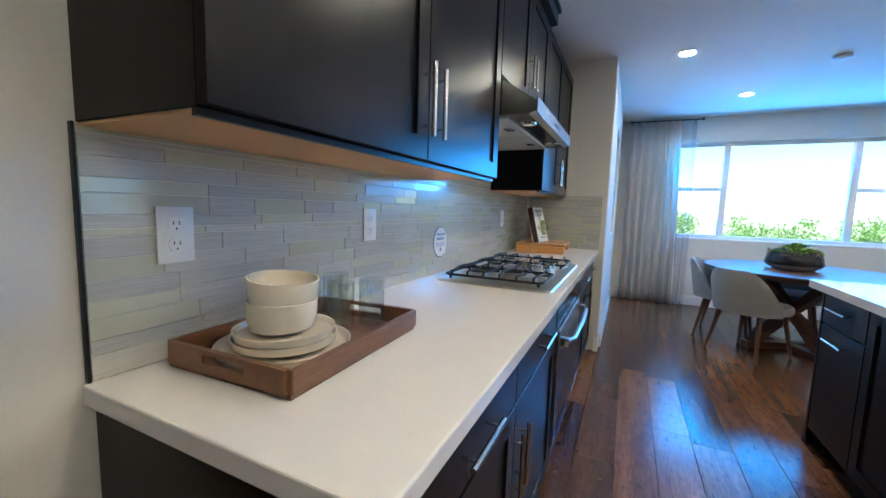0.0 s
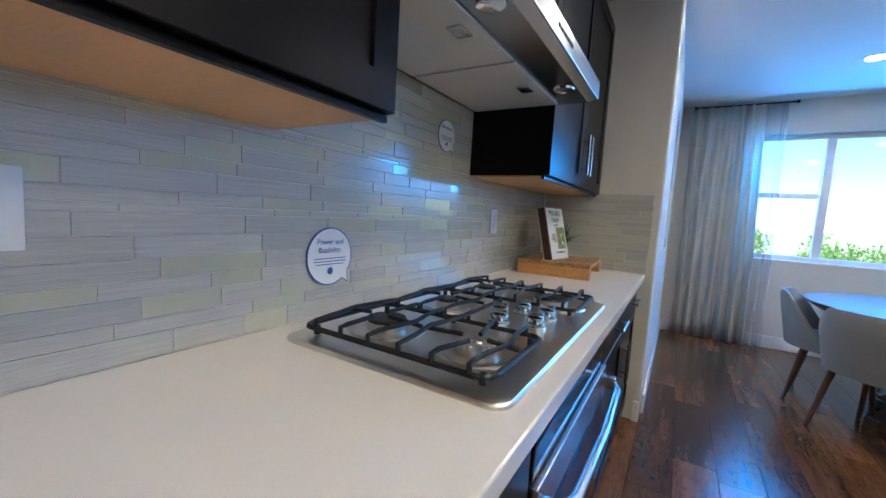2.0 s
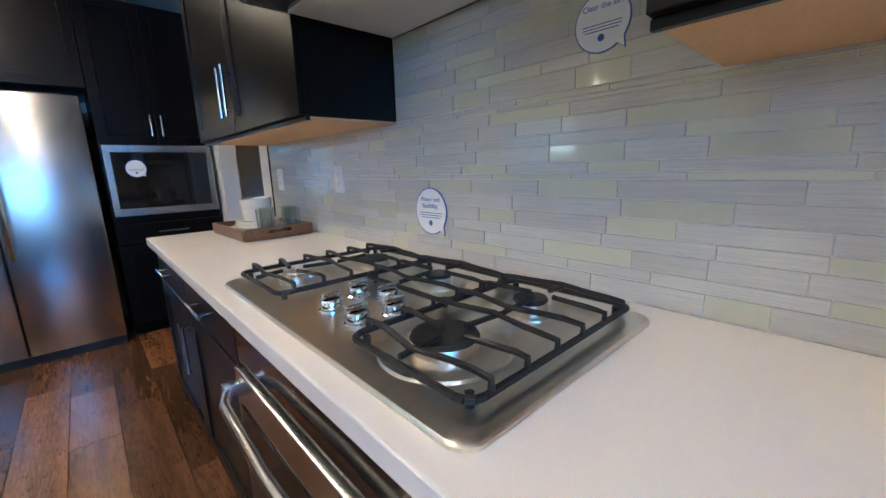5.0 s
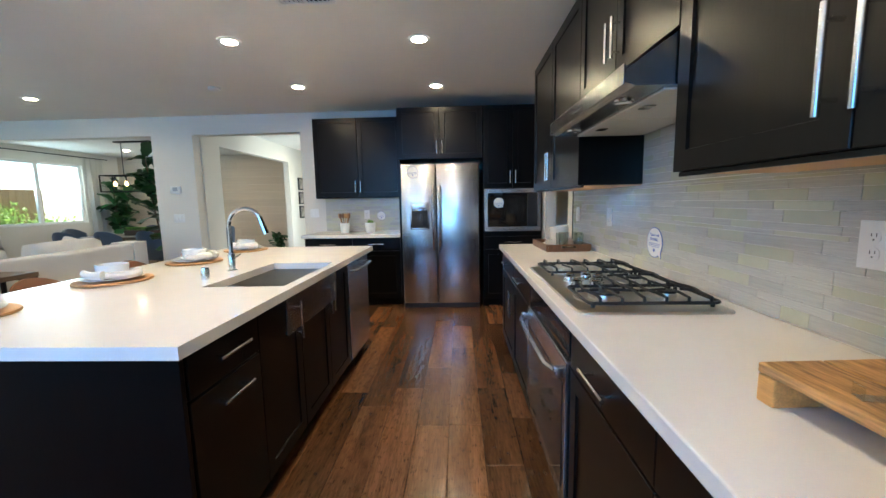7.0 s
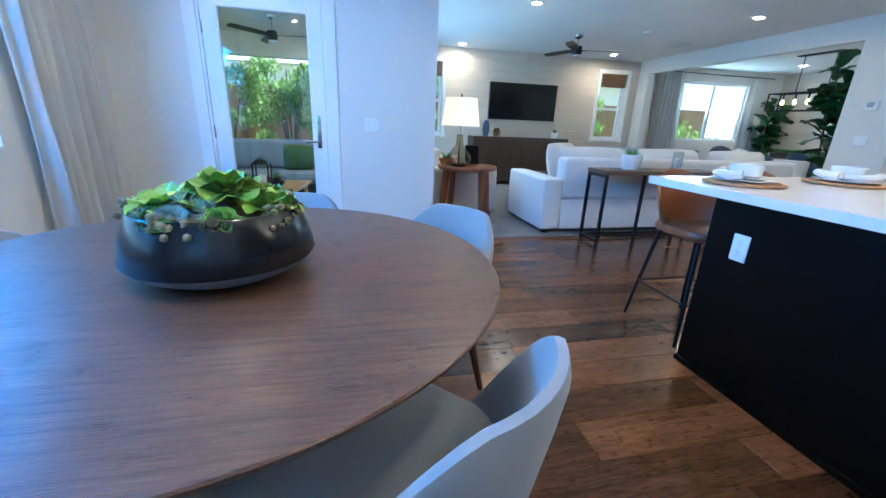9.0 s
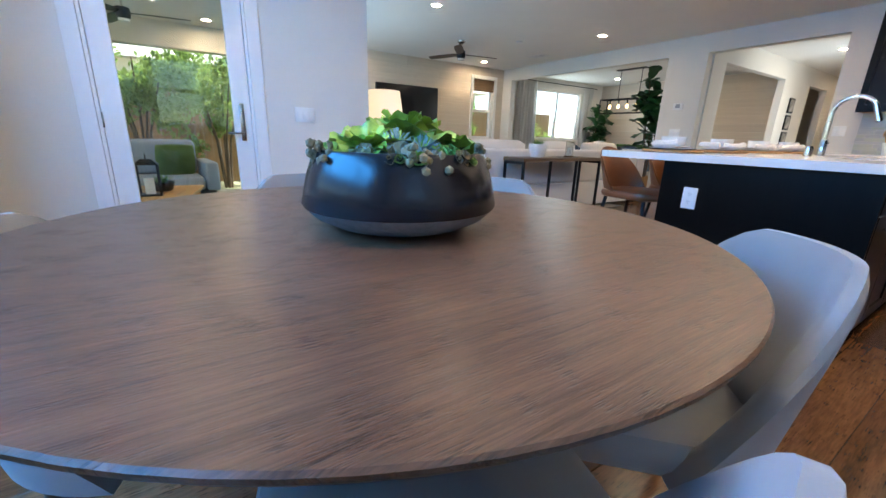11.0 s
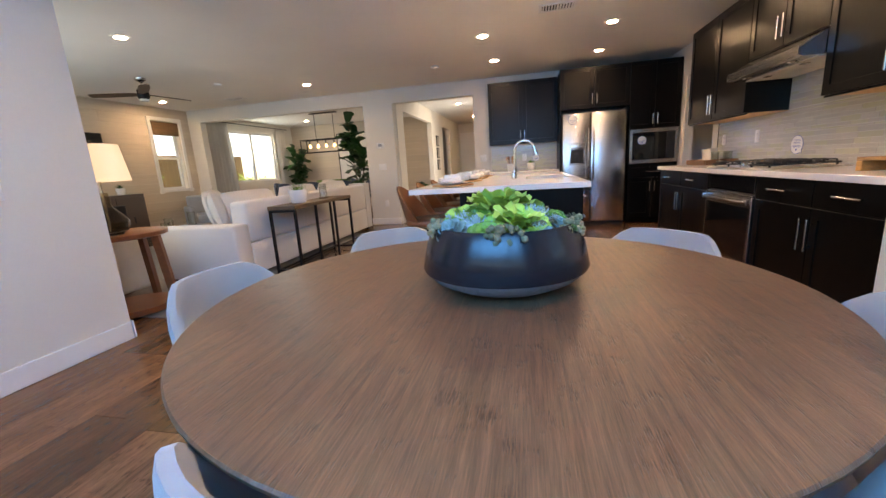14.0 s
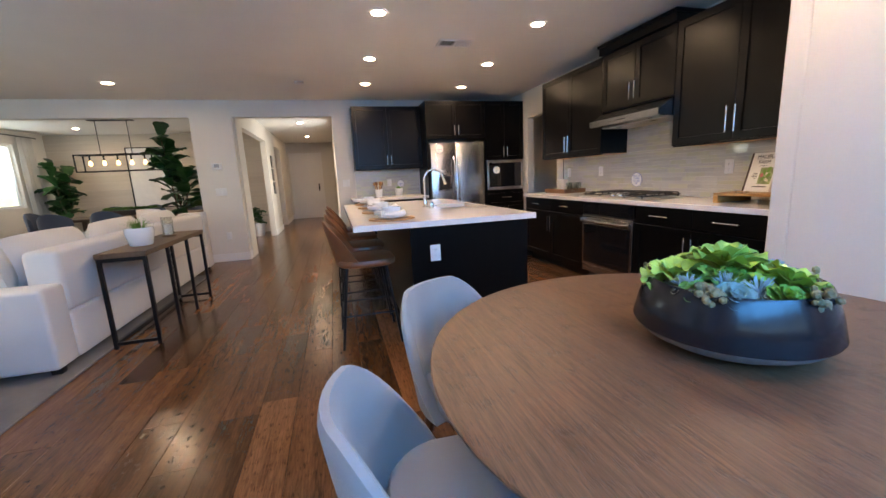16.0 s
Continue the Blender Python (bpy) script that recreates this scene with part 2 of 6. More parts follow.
BLUEGREEN = material("succulent_blue", (0.10, 0.24, 0.22), 0.5, fine=40, coarse=9, vary=0.3, bump=0.1, rand=0.25, tint=(0.24, 0.36, 0.36))
SEDUM = material("succulent_sedum", (0.09, 0.12, 0.05), 0.5, fine=60, coarse=20, vary=0.4, bump=0.1, rand=0.3, tint=(0.22, 0.17, 0.10))
FIGLEAF = material("fig_leaf", (0.022, 0.075, 0.018), 0.35, fine=30, coarse=8, vary=0.3, bump=0.25, rand=0.35)
BARK = material("bark", (0.10, 0.07, 0.045), 0.85, fine=60, vary=0.3, bump=0.6)
SHRUBLEAF = material("shrub_leaf", (0.11, 0.19, 0.045), 0.5, fine=20, coarse=4, vary=0.4, bump=0.0, rand=0.4, island=True, tint=(0.22, 0.30, 0.09))
translucent(SHRUBLEAF, (0.30, 0.42, 0.10), 0.45)
FENCEWOOD = material("fence_wood", (0.30, 0.17, 0.08), 0.75, fine=30, coarse=4, vary=0.3, bump=0.3, stretch=(8, 8, 0.7), rand=0.15)
CONCRETE = material("patio_concrete", (0.36, 0.34, 0.31), 0.85, fine=80, coarse=3, vary=0.12, bump=0.3)
SOIL = material("soil_ground", (0.30, 0.25, 0.19), 0.95, fine=40, coarse=1, vary=0.3, bump=0.6, tint=(0.24, 0.26, 0.14))
STUCCO = material("stucco", (0.60, 0.55, 0.47), 0.9, fine=90, vary=0.06, bump=0.5)
PICTURE = material("picture_print", (0.30, 0.27, 0.24), 0.6, fine=7, coarse=3, vary=0.7, bump=0.0)
CANVAS = material("pale_canvas", (0.72, 0.70, 0.66), 0.7, fine=9, coarse=2, vary=0.08, bump=0.1)
BASKET = material("wooden_charger", (0.42, 0.22, 0.09), 0.5, fine=40, coarse=8, vary=0.3, bump=0.2, stretch=(10, 1, 1))
PAPER = material("paper", (0.80, 0.80, 0.78), 0.5, fine=60, vary=0.02, bump=0.0)
BLUEINK = material("blue_ink", (0.03, 0.10, 0.42), 0.5, vary=0.05, bump=0.0)
DARKINK = material("dark_ink", (0.03, 0.03, 0.035), 0.5, vary=0.05, bump=0.0)
SPINE = material("brown_spine", (0.055, 0.025, 0.015), 0.6, vary=0.15, bump=0.1)
GROUT = material("grout", (0.74, 0.72, 0.68), 0.9, fine=200, vary=0.06, bump=0.3)
TILE = material("linear_stone_tile", (0.50, 0.49, 0.445), 0.2, fine=26, coarse=6, vary=0.2, bump=0.05, stretch=(1.2, 46, 1), rand=0.08)
TILEGLASS = material("glass_tile", (0.54, 0.54, 0.41), 0.05, fine=20, coarse=6, vary=0.05, bump=0.0, rand=0.06, coat=0.6)
PLANK = material("walnut_plank", (0.074, 0.032, 0.0135), 0.22, fine=20, coarse=2.6, vary=0.34, bump=0.12, stretch=(6, 0.55, 4), rand=0.58, tint=(0.165, 0.075, 0.032), rough_vary=0.3)
PLANKFAR = material("walnut_plank_far", (0.074, 0.032, 0.0135), 0.22, fine=20, coarse=2.6, vary=0.34, bump=0.12, stretch=(6, 0.55, 4), rand=0.58, tint=(0.165, 0.075, 0.032), island=True)
pores(PLANK, 9.0, (30, 1.6, 8), 0.31, 0.40, (0.024, 0.011, 0.006), 0.00015)
PANE = glass("window_glass")
CLEAR = glass("clear_glass", (0.93, 0.95, 0.94), 0.0, 0.08)
AMBERGLASS = glass("smoked_glass", (0.75, 0.68, 0.58))
SHEER = glass("sheer_cloth", (0.94, 0.95, 0.97), 0.9)
LAMPGLOW = glow("downlight_lens", (1.0, 0.76, 0.52), 102.0)
SHADEGLOW = glow("lamp_shade", (1.0, 0.72, 0.42), 0.18)
BULBGLOW = glow("bulb", (1.0, 0.55, 0.2), 2.5)


# ---- building helpers ----
def box(bm, a, b, bevel=0.0, seg=2):
    lo, hi = [min(p, q) for p, q in zip(a, b)], [max(p, q) for p, q in zip(a, b)]
    m = Matrix.Translation([(p + q) / 2 for p, q in zip(lo, hi)]) @ Matrix.Diagonal([q - p for p, q in zip(lo, hi)] + [1])
    made = bmesh.ops.create_cube(bm, size=1, matrix=m)["verts"]
    if bevel:
        edges = list({e for v in made for e in v.link_edges})
        bmesh.ops.bevel(bm, geom=edges, offset=bevel, segments=seg, affect="EDGES", profile=0.5)
    return bm


def boxes(*rows, bevel=0.0):
    bm = bmesh.new()
    for a, b in rows:
        box(bm, a, b, bevel)
    return bm


def loft(bm, loops, closed=True, caps=True):
    rings = [[bm.verts.new(p) for p in loop] for loop in loops]
    n = len(rings[0])
    for r, s in zip(rings, rings[1:]):
        for i in range(n if closed else n - 1):
            bm.faces.new((r[i], r[(i + 1) % n], s[(i + 1) % n], s[i]))
    if caps and closed:
        bm.faces.new(rings[0][::-1])
        bm.faces.new(rings[-1])
    return bm


def ring(p, u, v, r, n):
    return [Vector(p) + u * (r * math.cos(6.28319 * i / n)) + v * (r * math.sin(6.28319 * i / n)) for i in range(n)]


def rod(bm, pts, r, n=10, r1=None):
    """A tube along pts, tapering from r to r1."""
    pts = [Vector(p) for p in pts]
    r1 = r if r1 is None else r1
    loops, side = [], None
    for i, p in enumerate(pts):
        d = (pts[min(i + 1, len(pts) - 1)] - pts[max(i - 1, 0)]).normalized()
        if side is None:
            side = d.orthogonal().normalized()
        side = (side - d * side.dot(d)).normalized()
        loops.append(ring(p, side, d.cross(side), r + (r1 - r) * i / max(len(pts) - 1, 1), n))
    return loft(bm, loops)


def lathe(bm, profile, n=32, at=(0, 0, 0), hollow=False):
    """Turned shape from (radius, height) pairs; hollow joins the last ring to the first."""
    x, y, z = at
    loops = [[(x + max(r, 1e-4) * math.cos(6.28319 * i / n), y + max(r, 1e-4) * math.sin(6.28319 * i / n), z + h) for i in range(n)] for r, h in (profile + profile[:1] if hollow else profile)]
    return loft(bm, loops, caps=not hollow)


def rounded(w, d, r, n=6):
    """Corner points of a rounded rectangle, w by d, round the origin."""
    pts = []
    for cx, cy, a0 in ((w / 2 - r, d / 2 - r, 0), (-w / 2 + r, d / 2 - r, 90), (-w / 2 + r, -d / 2 + r, 180), (w / 2 - r, -d / 2 + r, 270)):
        for i in range(n + 1):
            a = radians(a0 + 90 * i / n)
            pts.append((cx + r * math.cos(a), cy + r * math.sin(a)))
    return pts


def pad(bm, w, d, z0, z1, r=0.05, edge=0.02, at=(0, 0)):
    """A cushion-like slab with rounded corners and soft edges."""
    x, y = at
    loops = []
    for inset, z in ((edge, z0), (edge * 0.3, z0 + edge * 0.3), (0, z0 + edge), (0, z1 - edge), (edge * 0.3, z1 - edge * 0.3), (edge, z1)):
        loops.append([(x + px, y + py, z) for px, py in rounded(w - 2 * inset, d - 2 * inset, max(r - inset, 0.004))])
    return loft(bm, loops)


def mesh_from(name, bm, mat, smooth=False):
    bmesh.ops.recalc_face_normals(bm, faces=bm.faces)
    me = bpy.data.meshes.new(name)
    bm.to_mesh(me)
    bm.free()
    me.materials.append(mat)
    if smooth:
        me.polygons.foreach_set("use_smooth", [True] * len(me.polygons))
        me.set_sharp_from_angle(angle=radians(40))
    return me


def part(name, bm, mat, parent=None, label="", smooth=True, m=None):
    ob = new(name, mesh_from(name, bm, mat, smooth))
    if parent is not None:
        ob.parent = parent
    if m is not None:
        ob.matrix_basis = m
    return tagged(ob, label)


def share(name, mesh, parent, m, label=""):
    """One more object on a mesh that exists."""
    ob = new(name, mesh)
    ob.parent = parent
    ob.matrix_basis = m
    return tagged(ob, label)


def root(name, m, label, category, group="", kind=""):
    ob = new(name)
    ob.empty_display_size = 0.1
    ob.matrix_basis = m
    return tagged(ob, label, category, group, kind)


def setting(name, bm, mat, label, category, smooth=False):
    return tagged(part(name, bm, mat, smooth=smooth), label, category, kind="structure")


def solid(name, bm, mat, label, category, group="", m=None, smooth=True):
    return tagged(part(name, bm, mat, m=m, smooth=smooth), label, category, group)


def words(name, text, size, mat, parent, m, align="CENTER"):
    """Built-in lettering, turned into a mesh."""
    cu = bpy.data.curves.new(name, "FONT")
    cu.body, cu.size, cu.extrude, cu.align_x = text, size, 0.0004, align
    tmp = bpy.data.objects.new(name + "_curve", cu)
    scene.collection.objects.link(tmp)
    me = bpy.data.meshes.new_from_object(tmp.evaluated_get(bpy.context.evaluated_depsgraph_get()))
    bpy.data.objects.remove(tmp)
    me.materials.append(mat)
    return share(name, me, parent, m)


# ---- structure ----
def wall(name, axis, at0, at1, lo, hi, z1, holes, mat, label):
    """A wall of thickness at0..at1 across axis, running lo..hi, with holes (a, b, z0, z1) cut through."""
    bm = bmesh.new()

    def put(a, b, z0, zz1):
        if b - a < 1e-4 or zz1 - z0 < 1e-4:
            return
        if axis == "x":
            box(bm, (at0, a, z0), (at1, b, zz1))
        else:
            box(bm, (a, at0, z0), (b, at1, zz1))
    cur = lo
    for a, b, z0, zz1 in sorted(holes):
        put(cur, a, 0, z1)
        put(a, b, 0, z0)
        put(a, b, zz1, z1)
        cur = b
    put(cur, hi, 0, z1)
    return setting(name, bm, mat, label, "wall")


wall("wall_kitchen", "x", -0.12, 0, -2.08, 3.31, CEIL, [(-1.10, -0.18, 0, 2.1)], PAINT, "cream painted kitchen wall with a plain doorway")
setting("wall_return", box(bmesh.new(), (-0.12, 3.31, 0), (0.70, 3.43, CEIL), 0.012), PAINT, "cream painted return wall at the counter's end", "wall")
wall("wall_nook_west", "x", 0.58, 0.70, 3.431, 5.89, CEIL, [(4.35, 5.05, 1.0, 2.15)], PAINT, "cream painted wall of the dining nook with a small window")
WIN = (1.36, 3.90, 0.93, 2.20)
wall("wall_north", "y", 5.89, 6.05, 0.58, 5.16, CEIL, [WIN], PAINT, "cream painted wall round the wide dining window")
wall("wall_patio_door", "x", 5.04, 5.16, 3.285, 5.89, CEIL, [(4.25, 5.21, 0, 2.09)], PAINT, "cream painted wall with a glazed patio door")
wall("wall_living_north", "y", 3.285, 3.40, 5.161, 9.22, CEIL, [(6.1, 8.6, 0.02, 2.2)], PAINT, "cream painted living room wall")
EAST_HOLES = [(-1.65, -1.03, 0.95, 2.27), (2.36, 2.96, 0.95, 2.27)]
wall("wall_east", "x", 9.24, 9.38, -2.08, 3.40, CEIL, EAST_HOLES, PAINT, "living room end wall behind pale boards")
wall("wall_south", "y", -2.08, -1.93, 0.0, 9.24, CEIL, [(3.163, 4.683, 0, 2.275), (5.27, 8.93, 0, 2.275)], PAINT, "cream painted wall with two wide openings")
wall("wall_formal_south", "y", -6.12, -6.0, 4.78, 9.5, CEIL, [], PAINT, "formal dining room end wall")
wall("wall_formal_east", "x", 9.4, 9.52, -6.0, -2.08, CEIL, [(-5.05, -3.2, 0.98, 2.25)], PAINT, "formal dining room wall with a wide window")
wall("wall_hall_west", "x", 3.0, 3.15, -9.2, -2.081, CEIL, [(-4.6, -4.0, 0, 2.1)], PAINT, "cream painted hallway wall")
wall("wall_hall_east", "x", 4.66, 4.78, -9.2, -2.081, CEIL, [(-4.95, -2.5, 0, 2.2), (-7.4, -6.3, 0, 2.2)], PAINT, "cream painted hallway wall with openings")
wall("wall_hall_end", "y", -9.3, -9.2, 2.0, 6.0, CEIL, [], PAINT, "hallway end wall round the front door")
wall("wall_pantry", "x", -1.3, -1.2, -2.08, 0.6, CEIL, [], PAINT, "plain pantry wall")
wall("wall_pantry_side", "y", -0.0, 0.1, -1.2, -0.121, CEIL, [], PAINT, "plain pantry side wall")
wall("wall_pantry_end", "y", -2.08, -1.98, -1.2, -0.121, CEIL, [], PAINT, "plain pantry end wall")
wall("wall_far_room", "x", 5.9, 6.0, -9.2, -6.121, CEIL, [], PAINT, "plain wall beyond the hallway")
bm = bmesh.new()
box(bm, (-1.3, -9.3, CEIL), (9.52, 3.40, CEIL + 0.1))
box(bm, (0.58, 3.401, CEIL), (5.16, 6.05, CEIL + 0.1))
setting("ceiling", bm, CEILING_PAINT, "off-white lightly textured flat ceiling", "ceiling")
setting("ground", boxes(((-600, -600, -0.4), (600, 600, -0.12))), SOIL, "dry planted ground outside", "ground")
bm = bmesh.new()
box(bm, (-1.3, -9.3, -0.11), (9.52, 3.40, -0.012))
box(bm, (0.58, 3.4, -0.11), (5.16, 6.05, -0.012))
FLOOR = setting("floor", bm, DARKWOOD, "walnut-brown wide plank hardwood floor", "floor")
setting("patio", boxes(((5.17, 3.41, -0.11), (9.3, 9.0, -0.04))), CONCRETE, "pale concrete covered patio slab", "patio")
setting("patio_ceiling", boxes(((5.17, 3.41, 2.5), (9.5, 8.2, 2.7)), ((9.3, 3.41, 2.14), (9.5, 8.2, 2.499)), ((5.17, 8.0, 2.14), (9.299, 8.2, 2.499))), STUCCO, "stuccoed patio ceiling with a beam", "ceiling")
setting("patio_post", boxes(((9.15, 7.9, -0.04), (9.45, 8.25, 2.139))), STUCCO, "stucco patio post", "post")
setting("outside_wall", boxes(((5.161, 5.9, 0), (5.165, 6.05, 2.5))), STUCCO, "stucco house wall", "wall")


def baseboard(rows):
    bm = bmesh.new()
    for a, b in rows:
        box(bm, (*a, 0.001), (*b, 0.13), 0.004, 1)
    setting("baseboard", bm, TRIM_WHITE, "white painted tall baseboard", "baseboard")


baseboard([((0.703, 3.44), (0.717, 5.87)), ((0.72, 5.875), (5.02, 5.888)), ((5.025, 3.29), (5.038, 4.15)), ((5.025, 5.31), (5.038, 5.86)),
           ((5.025, 3.27), (5.175, 3.283)), ((4.685, -1.928), (5.27, -1.915)), ((4.668, -2.08), (4.681, -1.915)), ((5.272, -2.08), (5.285, -1.915)),
           ((8.935, -1.928), (9.2, -1.915)), ((2.99, -1.928), (3.16, -1.915)), ((4.645, -9.19), (4.658, -7.4)), ((4.645, -6.3), (4.658, -4.95)),
           ((3.153, -9.19), (3.166, -4.6)), ((3.153, -4.0), (3.166, -2.08)), ((4.8, -5.998), (9.38, -5.985)), ((9.385, -5.98), (9.398, -2.1)),
           ((3.17, -9.198), (3.55, -9.185)), ((4.5, -9.198), (4.64, -9.185)), ((0.003, -0.17), (0.016, -0.02)), ((0.66, 3.295), (0.70, 3.308)),
           ((9.2, -1.9), (9.212, 3.27)), ((5.2, 3.27), (9.2, 3.283))])


def shiplap(name, axis, face, lo, hi, holes, turn):
    """Boards on a wall, each its own piece, in courses of 0.18 m with shadow gaps; cut at the windows."""
    top = root(name, Matrix(), "pale whitewashed horizontal shiplap boards on the wall", "wall boards", kind="structure")
    z, k = 0.001, 0
    while z < CEIL - 0.02:
        z1 = min(z + 0.177, CEIL - 0.001)
        spans = [(lo, hi)]
        for a, b, z0, zz1 in holes:
            if z < zz1 and z1 > z0:
                spans = [s for p, q in spans for s in ((p, min(q, a)), (max(p, b), q)) if s[1] - s[0] > 0.02]
        cut = lo + (hi - lo) * (0.35 + 0.3 * (k % 3) / 2)
        for p, q in [s for p, q in spans for s in (((p, cut - 0.001), (cut + 0.001, q)) if p < cut < q else ((p, q),))]:
            bm = bmesh.new()
            if axis == "x":
                box(bm, (face, p, z), (face + turn * 0.018, q, z1), 0.002, 1)
            else:
                box(bm, (p, face, z), (q, face + turn * 0.018, z1), 0.002, 1)
            part("plank", bm, SHIPLAP, top, smooth=False)
        z, k = z + 0.18, k + 1


shiplap("shiplap_living", "x", 9.24, -1.93, 3.285, EAST_HOLES, -1)
shiplap("shiplap_dining", "y", -6.0, 4.8, 9.4, [], 1)


# ---- windows and doors ----
def window(name, m, w, h, depth, bars, label, rows=()):
    """A white framed window in the plane y = 0 of its own axes, x from 0 to w; bars: uprights; rows: (x0, x1, z) rails."""
    top = root(name, m, label, "window", kind="structure")
    f, d = 0.045, 0.05
    part("window_frame", boxes(((0.001, -d, 0.001), (f, 0, h - 0.001)), ((w - f, -d, 0.001), (w - 0.001, 0, h - 0.001)), ((f, -d, 0.001), (w - f, 0, f)), ((f, -d, h - f), (w - f, 0, h - 0.001)), bevel=0.004), TRIM_WHITE, top, smooth=False)
    for x in bars:
        part("mullion", boxes(((x - 0.035, -d - 0.004, f), (x + 0.035, 0.004, h - f)), bevel=0.004), TRIM_WHITE, top, smooth=False)
    for x0, x1, z in rows:
        part("rail", boxes(((x0, -d - 0.002, z - 0.025), (x1, 0.002, z + 0.025)), bevel=0.004), TRIM_WHITE, top, smooth=False)
    xs = [f, *bars, w - f]
    for a, b in zip(xs, xs[1:]):
        p = part("pane", boxes(((a + 0.002, -0.028, f), (b - 0.002, -0.022, h - f))), PANE, top, smooth=False)
        p.visible_shadow = False
    part("window_sill", boxes(((-0.02 if depth > 0.2 else 0.002, -depth, -0.02), (w - 0.002, -d - 0.006, 0.0005)), bevel=0.004), TRIM_WHITE, top, smooth=False)
    return top


window("window_dining", pose(WIN[0], 6.04, WIN[2]), WIN[1] - WIN[0], WIN[3] - WIN[2], 0.16, [0.63, 1.91], "wide white three-part window over the dining table", [(0.045, 0.595, 0.66), (1.945, 2.495, 0.66)])
window("window_nook", pose(0.60, 4.35, 1.0, 0, 0, 90), 0.7, 1.15, 0.1, [], "small white window in the dining nook wall", [(0.045, 0.655, 0.55)])
for y0, y1 in ((-1.65, -1.03), (2.36, 2.96)):
    window("window_living", pose(9.36, y1, 0.95, 0, 0, -90), y1 - y0, 1.32, 0.13, [], "tall white double-hung living room window", [(0.045, y1 - y0 - 0.045, 0.62)])
    bm = bmesh.new()
    for a, b in (((9.195, y0 - 0.07, 0.88), (9.221, y0, 2.34)), ((9.195, y1, 0.88), (9.221, y1 + 0.07, 2.34)), ((9.195, y0, 2.27), (9.221, y1, 2.34)), ((9.19, y0 - 0.09, 0.90), (9.221, y1 + 0.09, 0.949))):
        box(bm, a, b, 0.003, 1)
    setting("trim", bm, TRIM_WHITE, "white window casing", "trim")
    sh = root("roman_shade", pose(9.235, (y0 + y1) / 2, 2.0), "brown woven shade pulled up at the window top", "shade")
    for i in range(4):
        part("fold", boxes(((-0.02 - 0.004 * i, -0.29, 0.06 * i), (0.02, 0.29, 0.06 * i + 0.075)), bevel=0.006), SHADECLOTH, sh)
# Slider is out of view, assumed from the daylight on sofa and ceiling.
window("window_slider", pose(6.1, 3.39, 0.02), 2.5, 2.18, 0.06, [1.25], "unseen wide white glazed slider, assumed as the living room's daylight source")
window("window_formal", pose(9.5, -3.2, 0.98, 0, 0, -90), 1.85, 1.27, 0.1, [0.92], "white sliding window of the formal dining room")
bm = bmesh.new()
for i in range(3):
    box(bm, (0.64, 4.37, 1.98 + 0.05 * i), (0.675, 5.03, 2.045 + 0.05 * i), 0.006, 1)
solid("roman_shade", bm, SHADECLOTH, "brown woven shade at the small window's top", "shade")

# patio door in the wall x = 5.04
pd = root("door_patio", pose(5.08, 4.25, 0), "white patio door with one full-height glass pane", "door", kind="structure")
part("casing", boxes(((-0.052, -0.09, 0.001), (-0.038, 0.0, 2.18)), ((-0.052, 0.96, 0.001), (-0.038, 1.05, 2.18)), ((-0.052, 0.0, 2.09), (-0.038, 0.96, 2.18)), bevel=0.003), TRIM_WHITE, pd, smooth=False)
part("jamb", boxes(((-0.036, 0.001, 0.001), (0.078, 0.02, 2.088)), ((-0.036, 0.94, 0.001), (0.078, 0.959, 2.088)), ((-0.036, 0.02, 2.07), (0.078, 0.94, 2.088))), TRIM_WHITE, pd, smooth=False)
leaf = part("leaf", boxes(((-0.02, 0.023, 0.01), (0.025, 0.145, 2.066)), ((-0.02, 0.815, 0.01), (0.025, 0.937, 2.066)), ((-0.02, 0.145, 0.01), (0.025, 0.815, 0.22)), ((-0.02, 0.145, 1.95), (0.025, 0.815, 2.066)), bevel=0.003), TRIM_WHITE, pd, smooth=False)
p = part("pane", boxes(((0.0, 0.146, 0.221), (0.006, 0.814, 1.949))), PANE, leaf, smooth=False)
p.visible_shadow = False
hb = box(bmesh.new(), (-0.028, 0.07, 0.88), (-0.021, 0.105, 1.16), 0.003)
rod(hb, [(-0.028, 0.088, 0.94), (-0.07, 0.088, 0.94), (-0.072, 0.11, 0.94), (-0.07, 0.20, 0.935)], 0.009)
lathe(hb, [(0.012, 0), (0.012, 0.02)], 12, (-0.03, 0.088, 1.09))
part("door_handle", hb, NICKEL, leaf, "satin nickel lever handle")
for z in (0.25, 0.95, 1.75):
    part("hinge", boxes(((-0.034, 0.93, z), (-0.024, 0.958, z + 0.1)), bevel=0.002), NICKEL, pd)

fd = root("door_front", pose(3.55, -9.198, 0), "closed white front door at the hallway's end", "door", kind="structure")
part("casing", boxes(((0.0, 0, 0), (0.08, 0.02, 2.2)), ((0.97, 0, 0), (1.05, 0.02, 2.2)), ((0.08, 0, 2.12), (0.97, 0.02, 2.2)), bevel=0.003), TRIM_WHITE, fd, smooth=False)
part("leaf", boxes(((0.085, 0.001, 0.01), (0.965, 0.014, 2.115)), bevel=0.003), TRIM_WHITE, fd, smooth=False)
part("door_handle", lathe(box(bmesh.new(), (0.14, 0.015, 0.92), (0.18, 0.03, 1.16), 0.004), [(0.03, 0), (0.03, 0.03)], 12, (0.16, 0.05, 1.0)), BLACKMETAL, fd)


